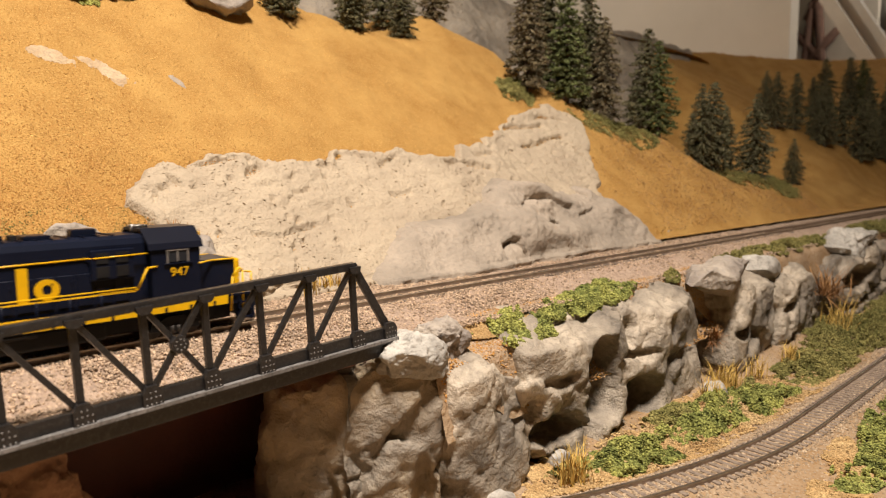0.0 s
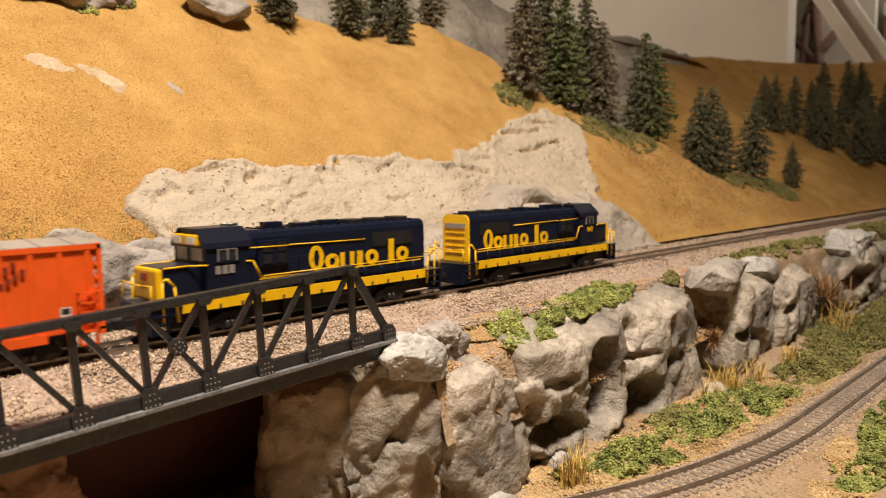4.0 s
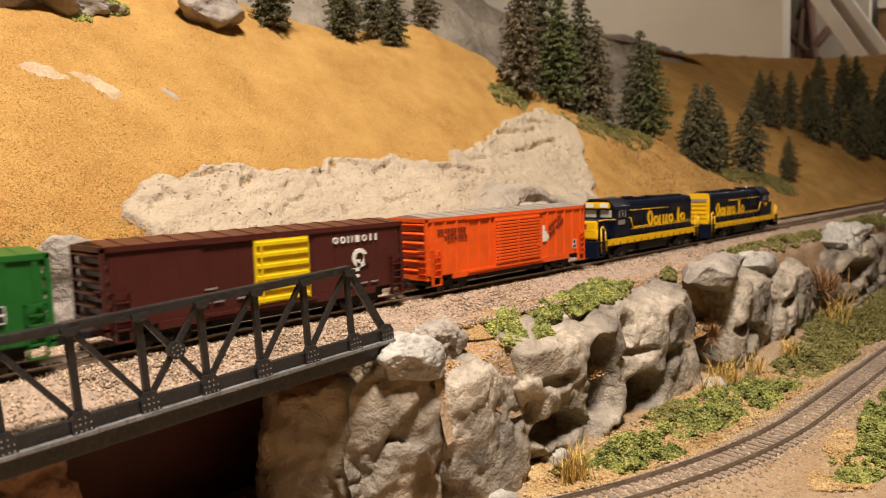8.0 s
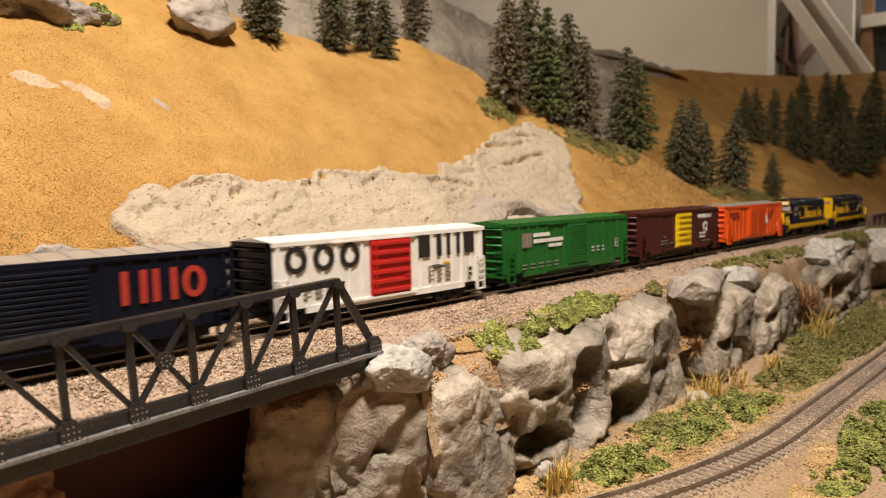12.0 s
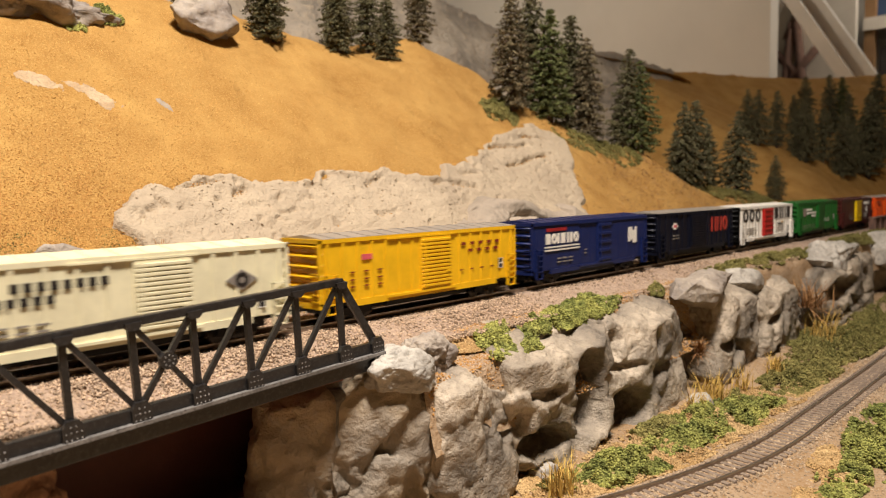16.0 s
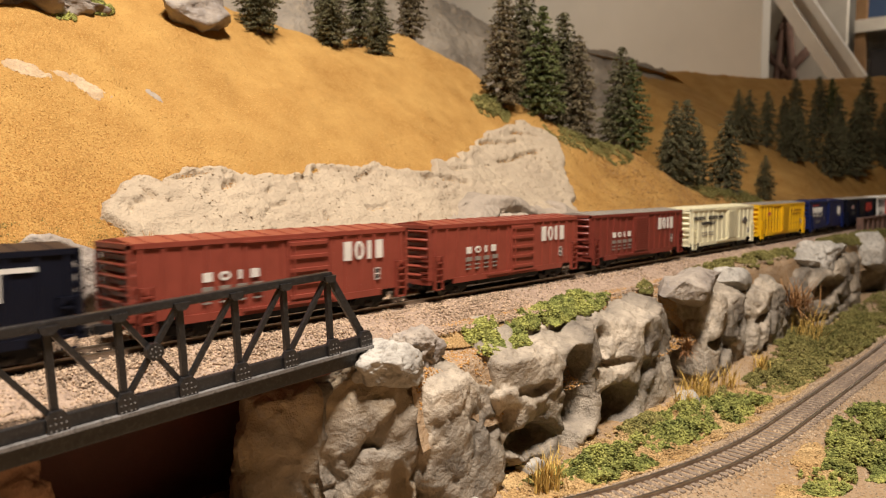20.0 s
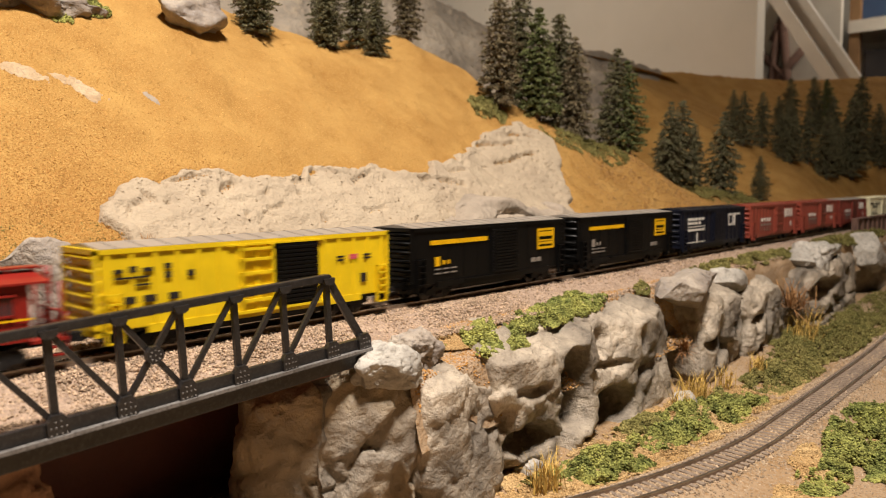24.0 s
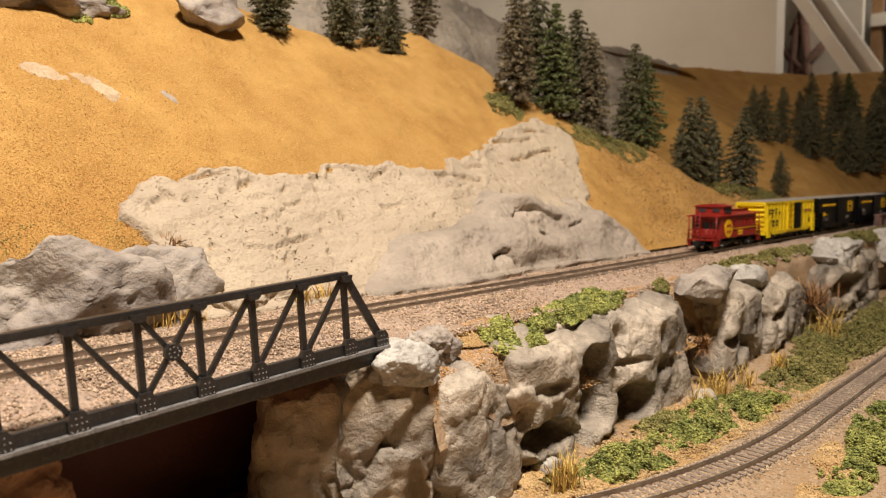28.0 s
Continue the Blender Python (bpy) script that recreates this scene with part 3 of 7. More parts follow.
    thing("rock_bulge", "smooth grey folded rock at the foot of the cutting", "rock", data=me)


def cut(me, drop):
    """Leave out the faces whose corners all lie outside."""
    bm = bmesh.new()
    bm.from_mesh(me)
    bm.verts.ensure_lookup_table()
    bmesh.ops.delete(bm, geom=[v for v, d in zip(bm.verts, drop) if d], context="VERTS")
    bm.to_mesh(me)
    bm.free()


def strata():
    """Thin pale scrape marks in the turf."""
    for cx, cy, sx, sy, lean, seed, kind in ((0.1035, 0.1166, 0.0090, 0.0026, 0.20, 3, "scrape"), (0.1230, 0.1128, 0.0105, 0.0036, 0.46, 6, "scrape"), (0.1514, 0.1128, 0.0040, 0.0022, 0.75, 8, "grey")):
        keep = {}

        def surf(x, y):
            u, w = (x - cx) / sx, (y - cy + lean * (x - cx)) / sy
            keep["d"] = u * u + w * w - 0.75 - 0.9 * fbm(np.column_stack([x, y]), 190, 4, seed, 0.65)
            return np.column_stack([x, y, land(x, y) + 0.0004 - 0.0012 * smooth(-0.3, 0.3, keep["d"])])
        me = grid_mesh("bare_patch", np.arange(cx - 1.6 * sx, cx + 1.6 * sx, 0.0005), np.arange(cy - 2.2 * sy - 1.6 * lean * sx, cy + 2.2 * sy + 1.6 * lean * sx, 0.0005), surf, kind)
        cut(me, keep["d"] > 0.3)
        thing("bare_patch", "bare sandy patch in the golden turf", "soil", data=me, group="bare patches")


# ---- lower level, embankment, room ----
LOW = -0.058


def lower_land(x, y):
    p = np.column_stack([x, y])
    mound = np.exp(-((y - lower_y(x)) / 0.014) ** 4)
    return LOW + 0.0034 * mound + 0.0016 * (1 - 0.85 * mound) * fbm(p, 25, 4, 61) + 0.003 * smooth(-0.060, -0.045, y) * smooth(0.16, 0.2, x)


def base_ground():
    xs = np.concatenate([np.arange(-2.3, 0.0, 0.05), np.arange(0.0, 0.7, 0.004), np.arange(0.7, 2.75, 0.03)])
    ys = np.concatenate([np.arange(-0.62, -0.2, 0.02), np.arange(-0.2, -0.03, 0.004), np.arange(-0.03, 0.2, 0.02)])
    me = grid_mesh("lower_ground", xs, ys, lambda x, y: np.column_stack([x, y, lower_land(x, y)]), "dirt")
    tagged(new("lower_ground", me), "tan sandy lower ground of the layout", "ground", kind="structure")
    rng = np.random.default_rng(8)
    # the bed that carries the upper track
    def bed(x, y):
        p = np.column_stack([x, y])
        shoulder = smooth(-0.013, -0.027, y) * 0.0046
        return np.column_stack([x, y, -0.0019 - shoulder + 0.0005 * fbm(p, 120, 3, 71)])
    xs = np.concatenate([np.arange(-2.3, -0.05, 0.03), np.arange(-0.05, 0.7, 0.003), np.arange(0.7, 2.75, 0.02)])
    tagged(new("ballast_bed", grid_mesh("ballast_bed", xs, np.arange(-0.036, 0.045, 0.003), bed, "ballast", keep=lambda q: (q[:, 0] < 0.130) | (q[:, 1] > -0.0285))), "pinkish beige ballast bed under the upper track", "ballast", kind="structure")
    tagged(new("roadbed_left", boxes("roadbed_left", [(-2.3, 0.128, -0.0345, 0.05, -0.0105, -0.0072)], "board")), "dark board carrying the track over the gorge", "board", kind="structure")
    tagged(new("embankment", boxes("embankment", [(0.150, 2.75, -0.026, 0.06, -0.066, -0.0095)], "dirt")), "earth embankment behind the cliff", "embankment", kind="structure")
    tagged(new("gorge_wall", boxes("gorge_wall", [(-2.3, 0.1365, 0.018, 0.028, -0.066, -0.0105), (0.1372, 0.160, 0.0178, 0.028, -0.066, -0.0105)], "board")), "dark reddish board closing the gorge", "board", kind="structure")
    # stones
    n = 46000
    x, y = rng.uniform(-0.03, 0.52, n), rng.uniform(-0.034, 0.034, n)
    x = np.where(rng.random(n) < 0.6, rng.uniform(0.02, 0.24, n), x)
    z = -0.0019 - smooth(-0.013, -0.027, y) * 0.0046 + rng.uniform(-0.0002, 0.0004, n)
    inner = np.abs(y) < 0.0085
    z = np.where(inner, z + 0.0001, z)
    v, f = scatter(OCTA_V, OCTA_F, np.column_stack([x, y, z]), rng.uniform(0.00028, 0.00060, n), rng, 0.85, 0.35)
    thing("ballast_stones", "loose pinkish beige ballast stones along the upper track", "ballast", kind="stuff", data=mesh("ballast_stones", v, f, "stone"))
    n = 9000
    x = rng.uniform(0.17, 0.55, n)
    y = lower_y(x) + rng.normal(0, 0.011, n)
    v, f = scatter(OCTA_V, OCTA_F, np.column_stack([x, y, lower_land(x, y)]), rng.uniform(0.0003, 0.0008, n), rng, 0.8, 0.35)
    n = 30000
    px = 0.15 + 0.40 * rng.random(n) ** 1.3
    py = rng.uniform(-0.165, -0.046, n)
    sand = np.column_stack([px, py, lower_land(px, py)])
    sv, sf = scatter(OCTA_V, OCTA_F, sand, rng.uniform(0.0002, 0.0005, n), rng, 0.7, 0.35)
    thing("sand", "tan sand and fine grit on the lower ground", "sand", kind="stuff", data=mesh("sand", sv, sf, "gravel"))
    thing("gravel", "tan gravel strewn along the lower track", "gravel", kind="stuff", data=mesh("gravel", v, f, "gravel"))


def lower_y(x):
    """Centre line of the lower track."""
    x = np.asarray(x, float)
    return -0.1015 + np.where(x < 0.30, 0.30 - np.sqrt(np.maximum(0.30 ** 2 - (0.30 - x) ** 2, 0.0001)), 0) * 0.9 + 0.012 * smooth(0.42, 0.8, x)


def room():
    tagged(new("floor", boxes("floor", [(-2.8, 4.2, -2.4, 3.2, -1.15, -1.10)], "floor")), "dark carpeted floor of the train room", "floor", kind="structure")
    tagged(new("ceiling", boxes("ceiling", [(-2.8, 4.2, -2.4, 3.2, 1.35, 1.40)], "wall")), "plain painted ceiling", "ceiling", kind="structure")
    for i, b in enumerate([(-2.9, -2.8, -2.4, 3.2, -1.1, 1.35), (-2.8, 4.2, 3.2, 3.3, -1.1, 1.35), (-2.8, 4.2, -2.5, -2.4, -1.1, 1.35), (4.2, 4.3, -2.4, 3.2, -1.1, 1.35)]):
        tagged(new("wall_%d" % (i + 1), boxes("wall", [b], "wall")), "plain off-white painted wall", "wall", kind="structure")
    tagged(new("wall_behind_layout", boxes("wall", [(2.80, 2.88, 0.80, 3.2, -1.1, 1.35)], "wall")), "off-white painted wall behind the layout", "wall", kind="structure")
    tagged(new("layout_table", boxes("layout_table", [(-2.32, 2.78, -0.63, 1.92, -0.12, -0.068)], "board")), "wooden table top carrying the layout", "table", kind="structure")


# ---- track ----
def rail_mesh(name, pts, material, w, z0, z1):
    """A rail: a bar of width w along points (x, y), from z0 to z1."""
    p = np.array(pts)
    d = np.gradient(p, axis=0)
    nrm = np.column_stack([-d[:, 1], d[:, 0]]) / np.linalg.norm(d, axis=1)[:, None]
    n = len(p)
    L, R = p + nrm * w / 2, p - nrm * w / 2
    v = np.concatenate([np.column_stack([q, np.full(n, z)]) for q in (L, R) for z in (z0, z1)])
    f = []
    for i in range(n - 1):
        for a, b in ((1, 0), (2, 3), (3, 1), (0, 2)):
            f.append((a * n + i, b * n + i, b * n + i + 1, a * n + i + 1))
    return mesh(name, v, f, material)


def rail(pts, parent, zt):
    r = part("rail", rail_mesh("rail", pts, "rail", 0.0008, zt - 0.0020, zt - 0.0002), parent, "brown weathered rail")
    part("rail_head", rail_mesh("rail_head", pts, "railtop", 0.00085, zt - 0.0005, zt), r, "worn shiny rail head")
    part("rail_foot", rail_mesh("rail_foot", pts, "rail", 0.0013, zt - 0.0020, zt - 0.0017), r)


def upper_track():
    tr = thing("railway_track", "straight model railway track with brown rails in beige ballast", "track")
    xs = np.linspace(-2.3, 2.7, 60)
    for s in (-1, 1):
        rail(np.column_stack([xs, np.full(60, s * 0.00492)]), tr, 0.0)
    tie = bevelled("tie", [(-0.0008, 0.0008, -0.0082, 0.0082, -0.0030, -0.0015)], "tie", 0.00015, 1)
    for i in range(190):
        part("tie", tie, tr, at=Matrix.Translation((-0.12 + i * 0.0034, 0, 0)))
    far = [(x - 0.0008, x + 0.0008, -0.0082, 0.0082, -0.0036, -0.0021) for x in np.arange(0.53, 2.7, 0.0034)] + [(x - 0.0008, x + 0.0008, -0.0082, 0.0082, -0.0036, -0.0021) for x in np.arange(-2.3, -0.125, 0.0034)]
    tagged(part("far_ties", boxes("far_ties", far, "tie"), tr), kind="stuff")


def lower_track():
    zt = -0.0530
    tr = thing("lower_railway_track", "curving model railway track with brown rails on the lower ground", "track")
    x = np.concatenate([np.linspace(0.06, 0.6, 140), np.linspace(0.61, 2.6, 60)])
    c = np.column_stack([x, lower_y(x)])
    d = np.gradient(c, axis=0)
    nrm = np.column_stack([-d[:, 1], d[:, 0]]) / np.linalg.norm(d, axis=1)[:, None]
    for s in (-1, 1):
        rail(c + nrm * s * 0.00492, tr, zt)
    tie = bevelled("tie", [(-0.00085, 0.00085, -0.0080, 0.0080, zt - 0.0030, zt - 0.0012)], "tie_grey", 0.00015, 1)
    s = np.concatenate([[0], np.cumsum(np.linalg.norm(np.diff(c, axis=0), axis=1))])
    for i in range(140):
        q = 0.03 + i * 0.0037
        px, py = np.interp(q, s, c[:, 0]), np.interp(q, s, c[:, 1])
        ax, ay = np.interp(q + 0.002, s, c[:, 0]) - px, np.interp(q + 0.002, s, c[:, 1]) - py
        part("tie", tie, tr, at=Matrix.Translation((px, py, 0)) @ Matrix.Rotation(math.atan2(ay, ax), 4, "Z"))


# ---- the truss span beside the track ----
def truss():
    B, Ht = 0.0143, 0.0196
    br = thing("truss_bridge", "black plastic truss bridge side standing beside the track", "bridge")
    br.matrix_world = Matrix.Translation((0.05453 + 1.5 * B, -0.0367, -0.00546 + 1.5 * B * 0.05)) @ Matrix.Rotation(-0.00682, 4, "Z") @ Matrix.Rotation(-math.atan(0.05), 4, "Y")
    X = lambda i: (i - 1.5) * B
    top = bevelled("top_chord", [(X(-2) - 0.0012, X(5) + 0.0010, -0.0012, 0.0012, Ht - 0.0008, Ht + 0.0012)], "bridge", 0.0003)
    part("top_chord", top, br)
    part("bottom_chord", bevelled("bottom_chord", [(X(-2.85) - 0.002, X(5.85) + 0.002, -0.0009, 0.0010, -0.0022, 0.0008)], "bridge", 0.0002), br)
    part("flange", bevelled("flange", [(X(-2.9) - 0.002, X(5.9) + 0.001, -0.0024, 0.0022, -0.0034, -0.0022)], "bridge", 0.0003), br)
    # pale strip: dust plus the bright lit edge, painted along the flange
    part("flange_edge", boxes("flange_edge", [(X(-2.9) - 0.0015, X(5.9) + 0.0006, -0.00243, -0.0010, -0.0030, -0.00217)], "dusty_shine"), br, "flange edge in dust grey with its highlight painted in")
    part("girder", bevelled("girder", [(X(-2.9) - 0.002, X(5.86), -0.0012, 0.0014, -0.0070, -0.0034)], "bridge", 0.0002), br)
    post = bevelled("post", [(-0.00075, 0.00075, -0.0008, 0.0007, 0, Ht)], "bridge", 0.00012, 1)
    for i in range(-2, 6):
        part("post", post, br, at=Matrix.Translation((X(i), 0, 0)))

    def bar(name, a, b, w, dy=0.0):
        a, b = Vector((a[0], 0, a[1])), Vector((b[0], 0, b[1]))
        n = (b - a).length
        me = bevelled(name, [(0, n, -0.0006 + dy, 0.0006 + dy, -w, w)], "bridge", 0.00015)
        ang = math.atan2(b.z - a.z, b.x - a.x)
        part(name, me, br, at=Matrix.Translation(a) @ Matrix.Rotation(-ang, 4, "Y"))
    for i in (-2, -1, 0):
        bar("diagonal", (X(i), Ht), (X(i + 1), 0), 0.00062)
    for i in (2, 3, 4):
        bar("diagonal", (X(i), 0), (X(i + 1), Ht), 0.00062)
    bar("diagonal", (X(1), Ht), (X(2), 0), 0.00062, 0.0003)
    bar("diagonal", (X(1), 0), (X(2), Ht), 0.00062, -0.0003)
    bar("end_post", (X(5) + 0.0004, Ht + 0.0004), (X(5.85), -0.0006), 0.0011)
    bar("end_post", (X(-2) - 0.0004, Ht + 0.0004), (X(-2.85), -0.0006), 0.0011)

    def plate(outline):
        return prism("gusset", outline, -0.0019, -0.0002, "bridge")
    low = plate([(-0.0022, -0.0024), (0.0022, -0.0024), (0.0022, 0.0006), (0.0012, 0.0022), (-0.0012, 0.0022), (-0.0022, 0.0006)])
    high = plate([(-0.0019, 0.0002), (0.0019, 0.0002), (0.0016, -0.0010), (0.0008, -0.0016), (-0.0008, -0.0016), (-0.0016, -0.0010)])
    mid = plate([(0.0021 * math.cos(a * math.pi / 4 + 0.39), 0.0021 * math.sin(a * math.pi / 4 + 0.39)) for a in range(8)])
    rivet = lambda pts: mesh("rivets", *rivet_array(pts), "rivet", True)

    def rivet_array(pts):
        v = np.concatenate([OCTA_V * 0.00023 + (x, -0.0019, z) for x, z in pts])
        return v, np.concatenate([OCTA_F + 6 * k for k in range(len(pts))])
    dots = [(x * 0.0011, z * 0.0010 - 0.0004) for x in (-1.4, -0.5, 0.5, 1.4) for z in (-1.4, 0, 1.2) if abs(x) < 1 or z < 1]
    low_r, mid_r = rivet(dots), rivet([(0.0012 * math.cos(a), 0.0012 * math.sin(a)) for a in np.arange(0, 6.2, 0.785)] + [(0, 0)])
    for i in [-2.8, *range(-2, 6), 5.8]:
        g = part("gusset", low, br, at=Matrix.Translation((X(i), 0, 0)))
        part("rivets", low_r, g)
    for i in range(-2, 6):
        part("gusset", high, br, at=Matrix.Translation((X(i), 0, Ht)))
    part("rivets", mid_r, part("gusset", mid, br, at=Matrix.Translation((0, 0, Ht / 2))))


# ---- the cliff in front of the upper track ----
BLOCKS = ((0.150, 0.030, 0.0040, -0.0150), (0.2190, 0.0340, 0.0060, -0.0110), (0.2890, 0.0330, 0.0060, -0.0100), (0.350, 0.030, 0.0050, -0.0170), (0.4150, 0.0400, 0.0050, -0.0160),
          (0.4900, 0.0400, 0.0050, -0.0170), (0.545, 0.02, 0.003, -0.020), (0.640, 0.0900, 0.0060, -0.0200), (0.80, 0.085, 0.009, -0.016), (0.95, 0.07, 0.012, -0.018), (1.2, 0.2, 0.010, -0.018))
HOLLOWS = ((0.2480, -0.0220, 0.0075, 0.0100, 0.0190), (0.2740, -0.0500, 0.0140, 0.0085, 0.0200), (0.2010, -0.0400, 0.0120, 0.0050, 0.0090), (0.2160, -0.0520, 0.0150, 0.0055, 0.0130), (0.1555, -0.0540, 0.0050, 0.0160, 0.0090), (0.6200, -0.0370, 0.0300, 0.0070, 0.0180),
           (0.4480, -0.0460, 0.0100, 0.0140, 0.0120), (0.352, -0.0280, 0.0200, 0.0080, 0.0080), (0.470, -0.052, 0.012, 0.009, 0.010), (0.700, -0.060, 0.02, 0.010, 0.012), (0.3150, -0.0280, 0.0060, 0.0050, 0.0060), (0.3950, -0.0300, 0.0090, 0.0040, 0.0060), (0.1850, -0.0280, 0.0050, 0.0080, 0.0050))


def cliff_sheet():
    rng = np.random.default_rng(404)
    seeds = np.column_stack([rng.uniform(0.10, 0.80, 48), rng.uniform(-0.070, 0.0, 48)])
    push, tx, tz = rng.uniform(-0.0009, 0.0009, 48), rng.normal(0, 0.10, 48), rng.normal(0, 0.12, 48)

    def face(x, s):
        deep, top = np.zeros(len(x)), np.full(len(x), -0.021)
        for xc, hw, d, zt in BLOCKS:
            u = np.abs((x - xc + 0.0015 * fbm(np.column_stack([x, s]), 6, 2, 7)) / hw)
            f = d * np.sqrt(np.clip(1 - u ** 5, 0, 1))
            near = f > deep
            top = np.where(near & (f > 0.35 * d), zt, top)
            deep = np.maximum(deep, f)
        t = np.clip(s / 0.28, 0, 1)
        w = np.clip((s - 0.28) / 0.72, 0, 1)
        top = top + 0.002 * fbm(np.column_stack([x, 0 * x]), 40, 3, 12)
        z = -0.0076 + (top + 0.0076) * smooth(0, 0.75, t) - 0.0030 * t ** 4 - w * (top + 0.066) + 0.0012 * (1 - w)
        p = np.column_stack([x, z])
        pw = p + 0.0040 * np.column_stack([fbm(p, 45, 2, 15), fbm(p, 45, 2, 18)])
        k, d1, d2 = worley(pw, seeds)
        rel = pw - seeds[k]
        chunk = push[k] + tx[k] * rel[:, 0] + tz[k] * rel[:, 1] - 0.0014 * (1 - smooth(0.0, 0.0050, d2 - d1))
        rough = 0.0050 * fbm(p * (1, 0.75), 36, 2, 22, 0.42) + 0.0010 * fbm(p, 90, 2, 24, 0.5, True) + 0.0004 * fbm(p, 170, 3, 26) + 0.00025 * fbm(p, 400, 2, 27)
        cave = sum(d * np.exp(-(((x - cx) / sx) ** 2 + ((z - cz) / sz) ** 2) ** 2) for cx, cz, sx, sz, d in HOLLOWS)
        out = deep * (0.86 + 0.14 * np.sin(np.pi * np.clip(w * 1.1, 0, 1))) + (chunk + rough) * smooth(0.35, 1.0, t) - cave * smooth(0.0, 0.08, w)
        y = -0.0240 - t * (0.0035 + out)
        return np.column_stack([x + 0.0008 * fbm(p, 120, 2, 29), y, z + 0.0006 * fbm(p + 3, 90, 3, 31) + (0.2 * chunk + 0.4 * rough) * (1 - w) * smooth(0.35, 0.9, t)])
    xs = np.concatenate([np.arange(0.126, 0.56, 0.0012), np.arange(0.56, 0.82, 0.0018), np.arange(0.82, 1.5, 0.006)])
    ss = np.concatenate([np.linspace(0, 0.28, 22)[:-1], np.linspace(0.28, 1, 66)])
    me = grid_mesh("cliff_face", xs, ss, face, "cliff")
    tagged(new("cliff_face", me), "grey plaster cliff of cracked blocks below the upper track", "cliff", kind="structure")


def shelf_z(x, y):
    """The soil behind the cliff's edge, sloping down from the ballast."""
    return -0.0062 - 0.45 * np.maximum(0, -0.027 - np.asarray(y))


def crag(name, label, at, size, seed, material, turn, group, dents, boxy=4.0, planes=(), lumps=1.0):
    """A rock of the cliff: a worn block broken into chunks, with dents (x, z, half width, half height, depth) in its front and its sides planed (normal, distance)."""
    rng = np.random.default_rng(seed)
    d, f = ICO[6]
    p = d / ((np.abs(d) ** boxy).sum(1) ** (1 / boxy))[:, None]
    for _ in range(12):
        n = rng.normal(size=3)
        n /= np.linalg.norm(n)
        p = p - np.maximum(p @ n - rng.uniform(1.08, 1.32), 0)[:, None] * n
    p = p * np.asarray(size)
    for n, far in planes:
        n = np.array(n) / np.linalg.norm(n)
        p = p - np.maximum(p @ n - far, 0)[:, None] * n
    # chunks with tilted faces and cracks between them
    seeds = rng.uniform(-1, 1, (26, 3)) * size
    q = p + 0.0022 * np.column_stack([fbm(p, 70, 2, seed + k) for k in (1, 2, 3)])
    k, d1, d2 = worley(q, seeds)
    tilt = rng.normal(0, 0.07, (26, 3))
    chunk = rng.uniform(-0.0005, 0.0006, 26)[k] + ((q - seeds[k]) * tilt[k]).sum(1) - 0.0005 * (1 - smooth(0.0, 0.0022, d2 - d1))
    lump = fbm(p * (1, 1, 0.8), 75, 2, seed + 15, 0.5)
    bump = 0.0022 * fbm(p, 42, 3, seed + 5, 0.45) + 0.0009 * fbm(p, 100, 3, seed + 6, 0.55, True) + 0.0005 * fbm(p, 260, 3, seed + 7) + lumps * (0.0015 * np.maximum(lump - 0.1, 0) - 0.0075 * np.maximum(-lump - 0.27, 0)) - 0.003 * np.maximum(0, fbm(p, 330, 2, seed + 16) - 0.7)
    out = p + d * (chunk + bump)[:, None]
    front = smooth(0.1, -0.25, d[:, 1])
    warp = 0.0022 * fbm(p, 60, 3, seed + 8)
    for cx, cz, sx, sz, depth in dents:
        u = ((p[:, 0] + warp - cx) / sx) ** 2 + ((p[:, 2] - warp - cz) / sz) ** 2
        out[:, 1] += 1.25 * depth * front * np.exp(-u ** 3)
    ob = thing(name, label, "rock", group=group, data=mesh(name, out, f, material, True))
    ob.matrix_world = pose(*at, *turn)
    return ob


